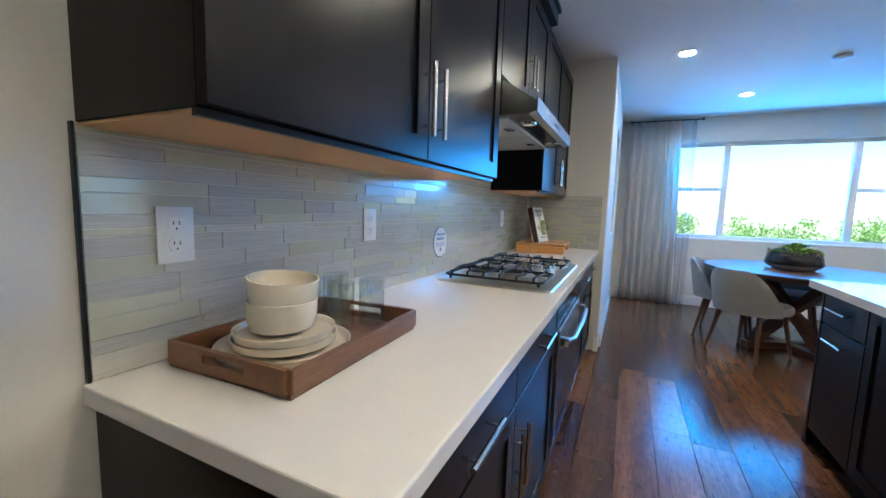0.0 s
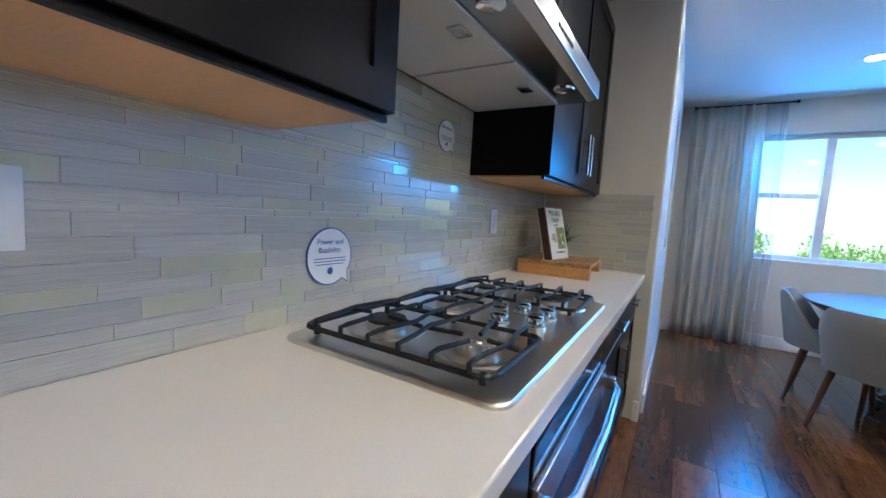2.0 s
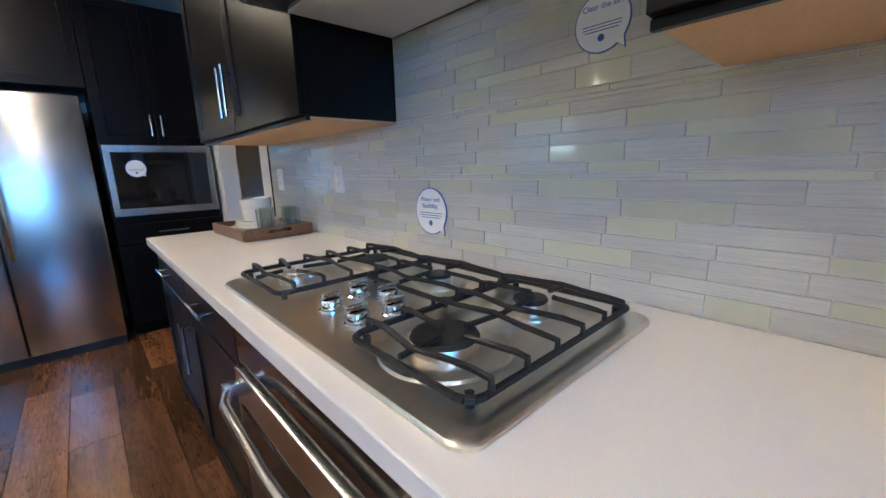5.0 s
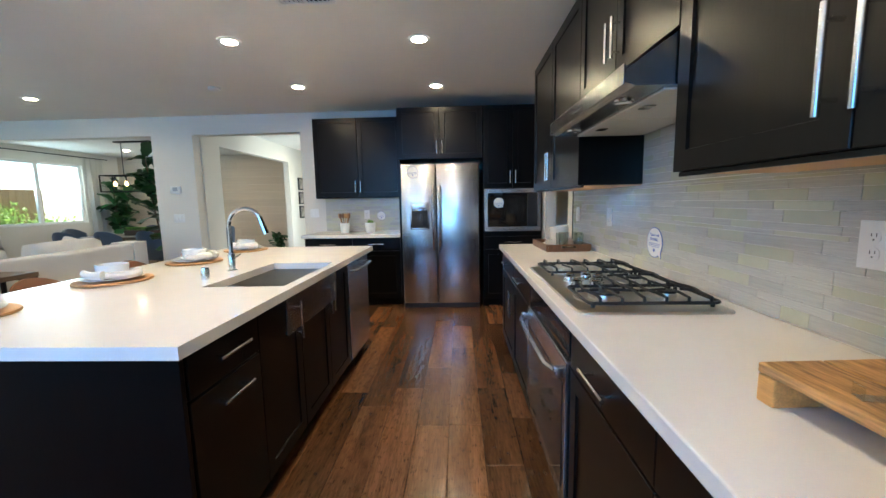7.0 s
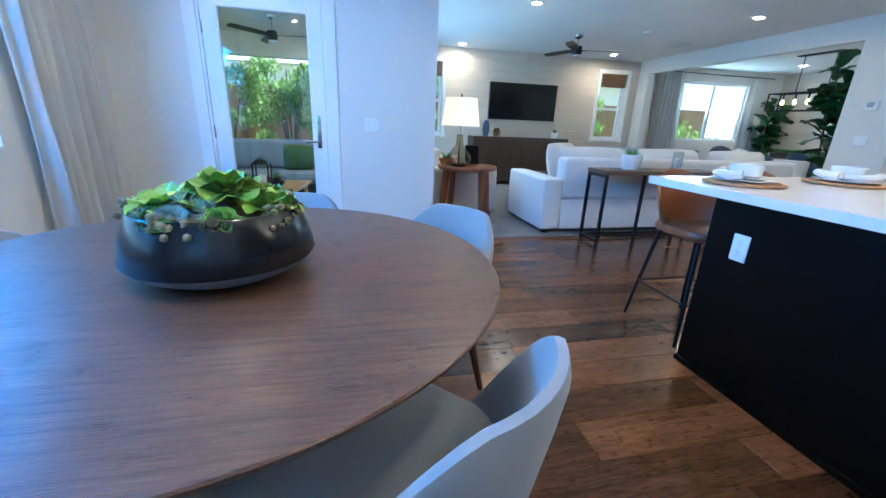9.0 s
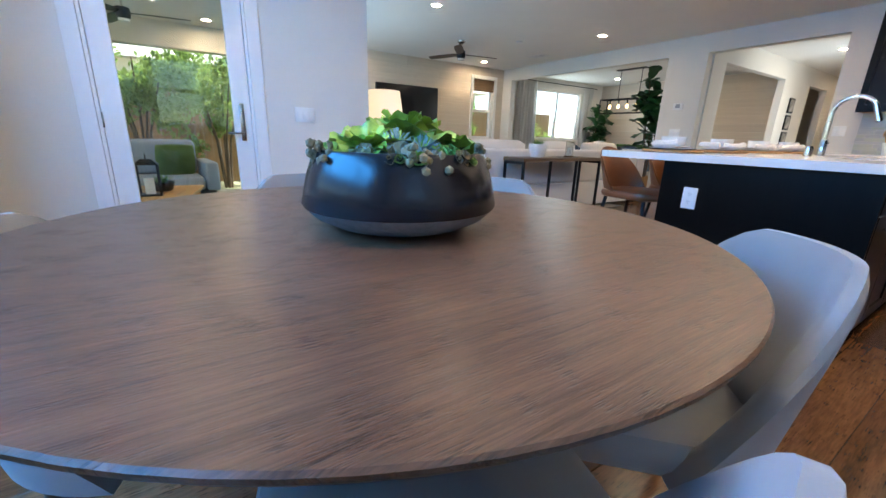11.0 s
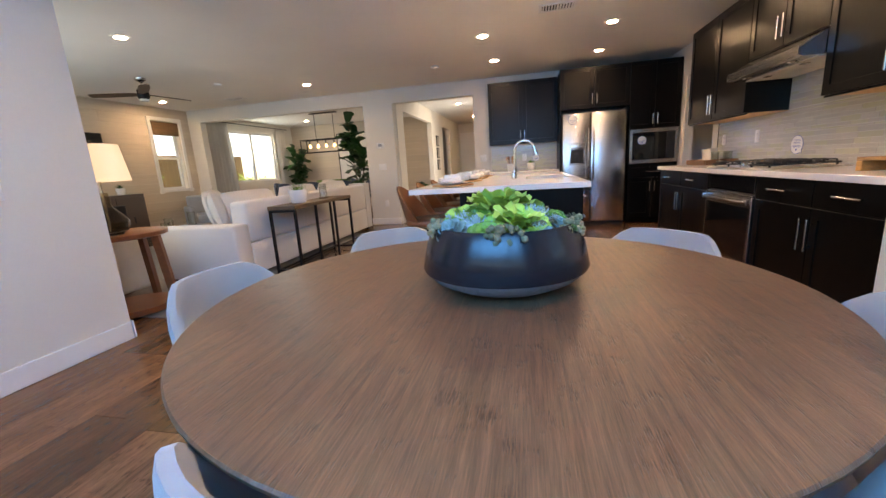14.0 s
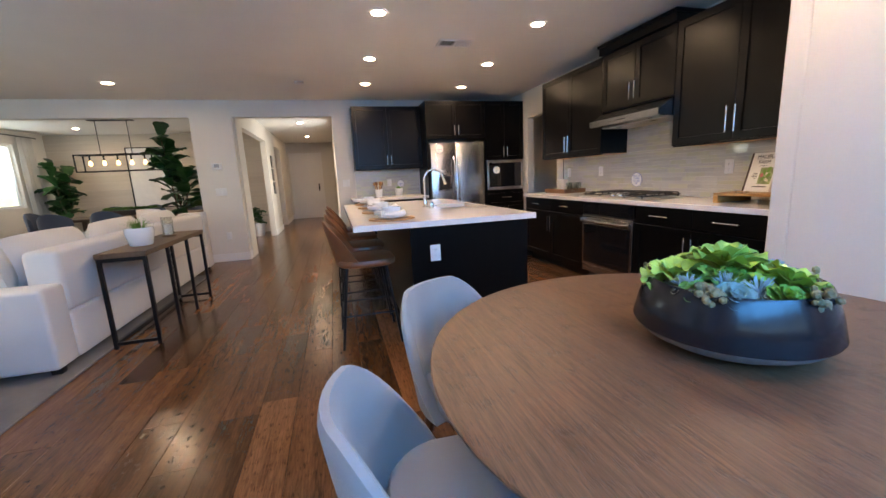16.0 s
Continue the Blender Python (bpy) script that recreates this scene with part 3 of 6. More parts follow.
# ---- ceiling fixtures ----
def downlight(x, y, z=CEIL):
    top = root("ceiling_light", pose(x, y, z), "round white recessed downlight, lit warm", "downlight", "recessed ceiling lights")
    part("trim_ring", lathe(bmesh.new(), [(0.055, -0.001), (0.085, -0.001), (0.085, -0.006), (0.055, -0.009)], 28, hollow=True), TRIM_WHITE, top)
    part("lens", lathe(bmesh.new(), [(0, -0.001), (0.053, -0.001), (0.052, -0.005), (0, -0.006)], 24), LAMPGLOW, top)


for x, y in LIGHTS:
    downlight(x, y)
for x, y in ((7.2, 4.24), (8.8, 4.24)):
    downlight(x, y, 2.5)


def ceiling_vent(x, y, w, d, turn=0):
    top = root("ceiling_vent", pose(x, y, CEIL, 0, 0, turn), "white louvred ceiling air vent", "vent")
    part("frame", boxes(((-w / 2, -d / 2, -0.012), (w / 2, -d / 2 + 0.03, -0.001)), ((-w / 2, d / 2 - 0.03, -0.012), (w / 2, d / 2, -0.001)), ((-w / 2, -d / 2 + 0.03, -0.012), (-w / 2 + 0.03, d / 2 - 0.03, -0.001)), ((w / 2 - 0.03, -d / 2 + 0.03, -0.012), (w / 2, d / 2 - 0.03, -0.001)), bevel=0.002), PLASTIC, top)
    # Dark sheet painted for the shade of the duct behind the slats.
    part("backing", boxes(((-w / 2 + 0.03, -d / 2 + 0.03, -0.003), (w / 2 - 0.03, d / 2 - 0.03, -0.001))), HOLE_SHADE, top)
    me = mesh_from("slat", box(bmesh.new(), (-0.009, -d / 2 + 0.03, -0.002), (0.009, d / 2 - 0.03, 0.002)), PLASTIC)
    n = int((w - 0.06) / 0.026)
    for i in range(n):
        x1 = -w / 2 + 0.03 + (i + 0.5) * (w - 0.06) / n
        if abs(x1) > 0.014:
            share("slat", me, top, pose(x1, 0, -0.008, 0, 40 if x1 > 0 else -40, 0))
    part("divider", boxes(((-0.01, -d / 2 + 0.03, -0.012), (0.01, d / 2 - 0.03, -0.003))), PLASTIC, top)


ceiling_vent(1.92, 1.02, 0.36, 0.20)
ceiling_vent(7.5, -1.3, 0.36, 0.2)
for x, y in ((3.55, -0.7), (2.3, 3.9), (6.9, -0.2)):
    t = root("smoke_detector", pose(x, y, CEIL), "small round white ceiling detector", "detector")
    part("body", lathe(bmesh.new(), [(0, -0.001), (0.06, -0.001), (0.06, -0.02), (0.045, -0.03), (0, -0.032)], 24), PLASTIC, t)


def ceiling_fan(x, y, z0, drop, mat, label):
    top = root("ceiling_fan", pose(x, y, z0), label, "ceiling fan")
    part("canopy", lathe(bmesh.new(), [(0.02, -0.06), (0.065, -0.03), (0.07, -0.001), (0, -0.001)], 20), NICKEL, top)
    part("rod", rod(bmesh.new(), [(0, 0, -0.05), (0, 0, -drop)], 0.012), NICKEL, top)
    part("motor", lathe(bmesh.new(), [(0.02, -drop + 0.03), (0.07, -drop + 0.02), (0.075, -drop - 0.07), (0.06, -drop - 0.10), (0, -drop - 0.10)], 24), BLACKMETAL, top)
    part("light_kit", lathe(bmesh.new(), [(0.06, -drop - 0.101), (0.055, -drop - 0.125), (0, -drop - 0.13)], 24), WHITEWARE, top)
    bm = bmesh.new()
    loft(bm, [[(r, -w, -0.008), (r, w, 0.012), (r, w, 0.02), (r, -w, 0.0)] for r, w in ((0.07, 0.03), (0.16, 0.06), (0.45, 0.07), (0.66, 0.055), (0.68, 0.03))])
    me = mesh_from("blade", bm, mat, True)
    for a in (20, 140, 260):
        share("blade", me, top, pose(0, 0, -drop - 0.04, 0, 0, a))


ceiling_fan(7.48, 0.57, CEIL, 0.18, DARKWOOD, "dark three-blade ceiling fan with nickel stem")
ceiling_fan(7.9, 5.15, 2.5, 0.22, BLACKMETAL, "black three-blade ceiling fan over the patio")


# ---- cabinets ----
def front(parent, kind, x0, z0, x1, z1, grip=None, mat=None):
    """A shaker front 20 mm thick, its face at y = -0.02, with a bar handle: grip (x, z, length, upright)."""
    mat = mat or ESPRESSO
    g, s, t = 0.002, 0.06, 0.02
    x0, x1, z0, z1 = x0 + g, x1 - g, z0 + g, z1 - g
    bm = bmesh.new()
    if kind == "drawer":
        box(bm, (x0, -t, z0), (x1, 0, z1), 0.002, 1)
    else:
        rim = lambda i, y: [(x0 + i, y, z0 + i), (x1 - i, y, z0 + i), (x1 - i, y, z1 - i), (x0 + i, y, z1 - i)]
        loft(bm, [rim(0, 0), rim(0, -t + 0.0015), rim(0.0015, -t), rim(s, -t), rim(s + 0.002, -t + 0.009)])
    d = part(kind, bm, mat, parent, smooth=False, m=pose(0, 0, 0))
    if grip:
        sub = part("handle", bmesh.new(), NICKEL, d, "satin nickel bar handle")
        bm = bmesh.new()
        x, z, length, up = grip
        h = length / 2
        rod(bm, [(x, -t - 0.034, z - h), (x, -t - 0.034, z + h)] if up else [(x - h, -t - 0.034, z), (x + h, -t - 0.034, z)], 0.0065, 12)
        for k in (-0.7, 0.7):
            px, pz = (x, z + k * h) if up else (x + k * h, z)
            rod(bm, [(px, -t - 0.034, pz), (px, -t - 0.0003, pz)], 0.0045, 10)
        sub.data = mesh_from("handle", bm, NICKEL, True)


def cabinet(name, m, w, d, z0, z1, fronts, label, category="cabinet", toe=False, under=None):
    top = root(name, m, label, category)
    bm = bmesh.new()
    box(bm, (0.001, 0.0, z0 + (0.1 if toe else 0)), (w - 0.001, d - 0.002, z1), 0.002, 1)
    if toe:
        box(bm, (0.001, 0.07, 0.0), (w - 0.001, d - 0.002, z0 + 0.1))
    part("body", bm, ESPRESSO, top, smooth=False)
    if under:
        part("underside", boxes(((0.004, 0.012, z0 - 0.006), (w - 0.004, d - 0.004, z0 - 0.0005))), under, top, "natural birch underside", smooth=False)
        part("light_rail", boxes(((0.001, -0.001, z0 - 0.012), (w - 0.001, 0.011, z0 - 0.0005))), ESPRESSO, top, smooth=False)
    for f in fronts:
        front(top, *f)
    return top


def pair(w, z0, z1, low=True, length=0.19, x0=0.0):
    """Two doors that meet in the middle, with upright handles beside the joint."""
    c = x0 + w / 2
    z = z0 + 0.06 + length / 2 if low else z1 - 0.06 - length / 2
    return [("door", x0, z0, c, z1, (c - 0.033, z, length, True)), ("door", c, z0, x0 + w, z1, (c + 0.033, z, length, True))]


UP0, UP1 = 1.372, 2.375
FRONT_X = 0.33
east = lambda y: pose(FRONT_X, y, 0, 0, 0, 90)
cabinet("upper_cabinet", east(0.003), 1.265, FRONT_X, UP0, UP1, pair(1.265, UP0, UP1), "espresso-stained two-door upper kitchen cabinet above the tray", under=BIRCH)
cabinet("upper_cabinet", east(2.217), 1.09, FRONT_X, UP0, UP1, pair(1.09, UP0, UP1), "espresso-stained two-door upper kitchen cabinet above the cookbook", under=BIRCH)
cabinet("hood_cabinet", east(1.270), 0.945, FRONT_X, 1.80, UP1, pair(0.945, 1.80, UP1, length=0.16), "short espresso-stained cabinet above the range hood")
bm = boxes(((0.004, 1.25, UP1 + 0.001), (0.39, 2.235, UP1 + 0.075)), ((0.004, 1.235, UP1 + 0.075), (0.405, 2.25, UP1 + 0.105)), bevel=0.006)
solid("crown_box", bm, ESPRESSO, "espresso-stained crown box above the hood cabinet", "cabinet crown", smooth=False)

BX = 0.60
base = lambda y: pose(BX, y, 0, 0, 0, 90)


def base_fronts(w):
    h = w / 2
    return [("drawer", 0, 0.71, h, 0.868, (h / 2, 0.79, 0.19, False)), ("drawer", h, 0.71, w, 0.868, (h * 1.5, 0.79, 0.19, False))] + pair(w, 0.105, 0.705, low=False)


cabinet("base_cabinet", base(0.02), 1.33, BX, 0.0, 0.869, base_fronts(1.33), "espresso base cabinet with two drawers over two doors", toe=True)
cabinet("base_cabinet", base(2.13), 1.175, BX, 0.0, 0.869, base_fronts(1.175), "espresso base cabinet beside the return wall", toe=True)
solid("cabinet_end_panel", boxes(((0.004, 0.004, 0.001), (0.61, 0.018, 0.868)), bevel=0.002), ESPRESSO, "espresso-stained end panel of the base run", "end panel", smooth=False)

# oven under the cooktop
ov = root("built_in_oven", base(1.355), "stainless and black glass built-in oven under the cooktop", "oven")
part("body", boxes(((0.001, 0.0, 0.1), (0.769, BX - 0.004, 0.868)), ((0.001, 0.07, 0.0), (0.769, BX - 0.004, 0.1))), BLACKPLASTIC, ov, smooth=False)
part("control_panel", boxes(((0.01, -0.022, 0.735), (0.76, -0.001, 0.862)), bevel=0.003), DARKGLASS, ov, "black glass control strip", smooth=False)
od = part("oven_door", boxes(((0.01, -0.035, 0.19), (0.76, -0.001, 0.725)), bevel=0.004), STEEL, ov, "stainless oven door", smooth=False)
part("window", boxes(((0.04, -0.038, 0.215), (0.73, -0.0353, 0.63)), bevel=0.001), DARKGLASS, od, smooth=False)
bm = bmesh.new()
rod(bm, [(0.03, -0.06, 0.675), (0.10, -0.085, 0.675), (0.385, -0.092, 0.675), (0.67, -0.085, 0.675), (0.74, -0.06, 0.675)], 0.012, 12)
box(bm, (0.02, -0.072, 0.655), (0.05, -0.0352, 0.695), 0.004)
box(bm, (0.72, -0.072, 0.655), (0.75, -0.0352, 0.695), 0.004)
part("handle", bm, STEEL, od, "bowed stainless oven handle")
part("vent_trim", boxes(((0.01, -0.02, 0.11), (0.76, -0.001, 0.182)), bevel=0.003), STEEL, ov, smooth=False)

# countertop along the range wall
solid("countertop", boxes(((0.002, -0.012, 0.87), (0.65, 3.308, 0.91)), bevel=0.004), QUARTZ, "white quartz countertop along the tiled wall", "countertop", smooth=False)


# ---- fridge wall ----
FRONT_Y = -1.25
south = lambda x: pose(x, FRONT_Y, 0, 0, 0, 180)
cabinet("pantry_tower", south(0.715), 0.70, 0.67, 0.0, 2.40,
        pair(0.70, 1.44, 2.395, length=0.15) + [("drawer", 0, 0.72, 0.70, 0.87, (0.35, 0.80, 0.19, False))] + pair(0.70, 0.105, 0.715, low=False, length=0.15),
        "tall espresso cabinet tower round the microwave", toe=True)
mw = root("microwave", south(0.71), "built-in stainless and black glass microwave", "microwave")
part("trim_kit", boxes(((0.01, -0.03, 0.93), (0.68, -0.001, 0.985)), ((0.01, -0.03, 1.385), (0.68, -0.001, 1.435)), ((0.01, -0.03, 0.985), (0.05, -0.001, 1.385)), ((0.64, -0.03, 0.985), (0.68, -0.001, 1.385)), bevel=0.002), STEEL, mw, smooth=False)
part("door", boxes(((0.052, -0.034, 0.987), (0.52, -0.001, 1.383)), bevel=0.003), DARKGLASS, mw, smooth=False)
part("control_panel", boxes(((0.523, -0.033, 0.987), (0.638, -0.001, 1.383)), bevel=0.003), BLACKPLASTIC, mw, smooth=False)
cabinet("fridge_cabinet", south(1.725), 1.008, 0.67, 1.80, 2.40, pair(1.008, 1.80, 2.395, length=0.15), "espresso-stained two-door cabinet above the refrigerator")
solid("tall_side_board", boxes(((1.700, -1.925, 0.001), (1.724, -1.26, 1.798)), bevel=0.001), ESPRESSO, "espresso-stained panel beside the refrigerator", "end panel", smooth=False)
cabinet("upper_cabinet", pose(2.865, -1.61, 0, 0, 0, 180), 1.135, 0.31, 1.375, UP1, pair(1.135, 1.375, UP1, length=0.15), "espresso-stained two-door upper cabinet beside the refrigerator", under=BIRCH)
cabinet("base_cabinet", pose(2.93, -1.31, 0, 0, 0, 180), 1.2, 0.61, 0.0, 0.869, base_fronts(1.2), "espresso base cabinet under the small white counter", toe=True)
solid("countertop", boxes(((1.727, -1.927, 0.87), (2.97, -1.27, 0.91)), bevel=0.004), QUARTZ, "short white quartz countertop beside the refrigerator", "countertop", smooth=False)

fr = root("refrigerator", pose(1.69, -1.175, 0, 0, 0, 180), "stainless side-by-side refrigerator with a water dispenser", "refrigerator")
part("body", boxes(((0.005, 0.06, 0.03), (0.925, 0.76, 1.73)), bevel=0.004), BLACKPLASTIC, fr, smooth=False)
part("base_grille", boxes(((0.01, 0.03, 0.0), (0.92, 0.3, 0.06)), bevel=0.004), BLACKPLASTIC, fr, smooth=False)
for x0, x1, hx in ((0.004, 0.418, 0.385), (0.424, 0.926, 0.457)):
    dd = part("door", boxes(((x0, 0.0, 0.065), (x1, 0.058, 1.745)), bevel=0.012), STEEL, fr, "brushed stainless door")
    hb = bmesh.new()
    rod(hb, [(hx, -0.002, 0.72), (hx, -0.05, 0.77), (hx, -0.06, 1.10), (hx, -0.05, 1.45), (hx, -0.002, 1.50)], 0.013, 12)
    part("handle", hb, STEEL, dd, "curved stainless handle")
    if x0 < 0.1:
        part("dispenser_frame", boxes(((0.105, -0.008, 0.97), (0.335, -0.0005, 1.30)), bevel=0.003), STEEL, dd)
        # Flat dark plate in place of the recess, its shade put into the colour.
        part("dispenser_recess", boxes(((0.125, -0.010, 0.985), (0.315, -0.0083, 1.20)), bevel=0.0005), HOLE_SHADE, dd)
        part("dispenser_panel", boxes(((0.125, -0.012, 1.205), (0.315, -0.0083, 1.29)), bevel=0.001), NICKEL, dd)
        part("paddle", boxes(((0.19, -0.02, 1.03), (0.25, -0.0103, 1.15)), bevel=0.003), BLACKPLASTIC, dd)
        part("drip_tray", boxes(((0.13, -0.03, 0.975), (0.31, -0.0105, 0.99)), bevel=0.002), STEEL, dd)


# ---- range hood ----
hd = root("range_hood", pose(0.0, 1.272, 0), "stainless under-cabinet range hood with two lamps", "range hood")
HW = 0.941
bm = bmesh.new()
loft(bm, [[(0.004, y, 1.797), (0.335, y, 1.797), (0.50, y, 1.685), (0.50, y, 1.645), (0.47, y, 1.635), (0.004, y, 1.635)] for y in (0.002, HW)])
part("shell", bm, HOODSTEEL, hd, smooth=False)
part("front_lip", boxes(((0.5005, 0.002, 1.64), (0.506, HW, 1.70)), bevel=0.001), HOODSTEEL, hd, smooth=False)
for y in (0.03, 0.475):
    f = part("filter", boxes(((0.03, y, 1.627), (0.37, y + 0.435, 1.6345)), bevel=0.002), MESHSTEEL, hd, smooth=False)
    part("latch", boxes(((0.30, y + 0.19, 1.622), (0.34, y + 0.25, 1.6265)), bevel=0.001), NICKEL, f)
for y in (0.18, 0.76):
    part("lamp", lathe(bmesh.new(), [(0.0, 1.6315), (0.022, 1.6315), (0.032, 1.628), (0.034, 1.6345), (0, 1.6345)], 20, (0.43, y, 0)), CHROME, hd)
bm = bmesh.new()
for i in range(5):
    box(bm, (0.5063, 0.40 + 0.03 * i, 1.665), (0.508, 0.42 + 0.03 * i, 1.675))
part("switches", bm, BLACKPLASTIC, hd)


# ---- cooktop ----
CT = root("gas_cooktop", pose(0.345, 1.705, 0.91), "stainless five-burner gas cooktop with black iron grates", "cooktop")
CL, CD = 0.935, 0.525      # length along y, depth along x
bm = bmesh.new()
loft(bm, [[(x, y, z) for x, y in rounded(CD - i, CL - i, 0.035)] for i, z in ((0, 0.0005), (0, 0.006), (0.006, 0.010), (0.03, 0.012))])
part("plate", bm, COOKTOP, CT)


def burner(x, y, r, capped=True):
    bm = lathe(bmesh.new(), [(r * 2.0, 0.0122), (r * 1.95, 0.017), (r * 1.6, 0.0185), (r * 1.35, 0.0155), (0, 0.0155)], 32, (x, y, 0))
    b = part("burner", bm, COOKTOP, CT)
    part("burner_ring", lathe(bmesh.new(), [(r, 0.0156), (r, 0.026), (r * 0.96, 0.032), (r * 0.6, 0.033), (0, 0.033)], 28, (x, y, 0)), COOKTOP, b)
    if capped:
        part("burner_cap", lathe(bmesh.new(), [(r * 0.98, 0.0332), (r * 1.04, 0.037), (r * 0.98, 0.042), (0, 0.043)], 28, (x, y, 0)), IRON, b, "black enamelled burner cap")
    else:
        star = [((r * 0.93 if i % 4 > 1 else r * 1.05), 6.2832 * i / 80) for i in range(80)]
        bm = loft(bmesh.new(), [[(x + k * q * math.cos(g), y + k * q * math.sin(g), z) for q, g in star] for k, z in ((1, 0.0265), (1, 0.035), (0.9, 0.038), (0.5, 0.039), (0.45, 0.043))])
        part("flame_ring", bm, COOKTOP, b, smooth=False)


burner(0.125, -0.285, 0.043, False)
burner(-0.115, -0.285, 0.046)
burner(-0.12, 0.005, 0.034)
burner(0.115, 0.28, 0.055)
burner(-0.12, 0.28, 0.034)


def grate(x0, y0, x1, y1, centres):
    """A cast-iron grate: a rim on feet and raised cranked fingers across it."""
    g = part("grate", bmesh.new(), IRON, CT)
    bm = bmesh.new()
    z, r = 0.032, 0.0061
    loop = rounded(x1 - x0, y1 - y0, 0.025, 3)
    cx, cy = (x0 + x1) / 2, (y0 + y1) / 2
    for (ax, ay), (bx, by) in zip(loop, loop[1:] + loop[:1]):
        rod(bm, [(cx + ax, cy + ay, z), (cx + bx, cy + by, z)], r, 6)
    for fx in (x0 + 0.02, x1 - 0.02):
        for fy in (y0 + 0.02, y1 - 0.02):
            rod(bm, [(fx, fy, 0.012), (fx, fy, z)], 0.007, 6)
    n = max(3, round((x1 - x0) / 0.072))
    for i in range(n):
        x = x0 + (i + 0.5) * (x1 - x0) / n
        near = min((abs(x - c[0]), c) for c in centres)
        if near[0] < 0.022:
            c = near[1]
            for s, ye in ((-1, y0), (1, y1)):
                rod(bm, [(x, ye, z), (x, ye, z + 0.018), (x, ye - s * 0.02, z + 0.02), (c[0], c[1] + s * 0.026, z + 0.016)], r * 0.9, 6)
        else:
            side = 0.018 if x > near[1][0] else -0.018
            ym = near[1][1]
            rod(bm, [(x, y0, z), (x, y0, z + 0.018), (x, y0 + 0.03, z + 0.02), (x + side * 0.2, ym - 0.07, z + 0.02), (x + side, ym, z + 0.02), (x + side * 0.2, ym + 0.07, z + 0.02), (x, y1 - 0.03, z + 0.02), (x, y1, z + 0.018), (x, y1, z)], r * 0.9, 6)
    for c in centres:
        for s, xe in ((-1, max(x0, c[0] - 0.12)), (1, min(x1, c[0] + 0.12))):
            rod(bm, [(xe, c[1], z + 0.012), (c[0] + s * 0.028, c[1], z + 0.017)], r * 0.85, 6)
    g.data = mesh_from("grate", bm, IRON, True)


grate(-0.225, -0.435, 0.22, -0.155, [(0.125, -0.30), (-0.125, -0.30)])
grate(-0.225, -0.148, 0.0, 0.155, [(-0.12, 0.005)])
grate(-0.225, 0.162, 0.22, 0.435, [(0.115, 0.30), (-0.13, 0.30)])
for x, y in ((0.075, -0.055), (0.16, -0.02), (0.045, 0.02), (0.085, 0.10), (0.16, 0.085)):
    k = part("knob", lathe(bmesh.new(), [(0.027, 0.0125), (0.027, 0.019), (0.0235, 0.022), (0.0225, 0.038), (0.021, 0.040), (0.0, 0.0405)], 24, (x, y, 0)), CHROME, CT, "polished steel control knob")
    part("grip", box(bmesh.new(), (x - 0.022, y - 0.006, 0.0407), (x + 0.022, y + 0.006, 0.053), 0.003), CHROME, k)


# ---- kitchen island ----
IS = root("kitchen_island", pose(0, 0, 0), "espresso-stained kitchen island with white quartz top", "island")
IX0, IX1, IY0, IY1 = 1.84, 2.75, 0.0, 2.39
part("body", boxes(((IX0 + 0.02, IY0, 0.1), (IX1 - 0.02, IY1 - 0.02, 0.869)), ((IX0 + 0.09, IY0 + 0.02, 0.001), (IX1 - 0.06, IY1 - 0.05, 0.1))), ESPRESSO, IS, smooth=False)
part("end_panel", boxes(((IX0, IY1 - 0.019, 0.001), (IX1, IY1, 0.868)), bevel=0.002), ESPRESSO, IS, smooth=False)
part("base_trim", boxes(((IX0 - 0.006, IY1 + 0.0005, 0.001), (IX1 + 0.006, IY1 + 0.012, 0.03)), bevel=0.002), ESPRESSO, IS, smooth=False)
part("back_panel", boxes(((IX1 - 0.019, IY0, 0.001), (IX1, IY1 - 0.02, 0.868)), bevel=0.002), ESPRESSO, IS, smooth=False)
SX0, SX1, SY0, SY1 = 1.85, 2.25, 0.93, 1.66
part("worktop", boxes(((1.795, -0.035, 0.87), (SX0, 2.445, 0.91)), ((SX1, -0.035, 0.87), (3.14, 2.445, 0.91)), ((SX0, -0.035, 0.87), (SX1, SY0, 0.91)), ((SX0, SY1, 0.87), (SX1, 2.445, 0.91))), QUARTZ, IS, "white quartz worktop", smooth=False)
isl = root("island_drawer_cabinet", pose(IX0 + 0.019, 2.36, 0, 0, 0, -90), "espresso island unit with stacked drawers", "cabinet")
front(isl, "drawer", 0, 0.70, 0.42, 0.868, (0.21, 0.79, 0.19, False))
front(isl, "drawer", 0, 0.105, 0.42, 0.695, (0.21, 0.63, 0.19, False))
isl = root("island_door_cabinet", pose(IX0 + 0.019, 1.938, 0, 0, 0, -90), "espresso island unit with one door", "cabinet")
front(isl, "door", 0, 0.105, 0.42, 0.868, (0.36, 0.72, 0.19, True))
isl = root("sink_cabinet", pose(IX0 + 0.019, 1.515, 0, 0, 0, -90), "espresso sink unit with two doors", "cabinet")
for f in pair(0.86, 0.105, 0.868, low=False):
    front(isl, *f)
dw = root("dishwasher", pose(IX0 + 0.019, 0.652, 0, 0, 0, -90), "stainless dishwasher built into the island", "dishwasher")
dd = part("door", boxes(((0.004, -0.03, 0.105), (0.60, -0.001, 0.865)), bevel=0.004), STEEL, dw, smooth=False)
hb = rod(bmesh.new(), [(0.04, -0.031, 0.79), (0.06, -0.07, 0.79), (0.30, -0.085, 0.79), (0.54, -0.07, 0.79), (0.56, -0.031, 0.79)], 0.012, 12)
part("handle", hb, STEEL, dd, "curved stainless handle")

sk = root("sink", pose(0, 0, 0), "undermount stainless sink in the island top", "sink")
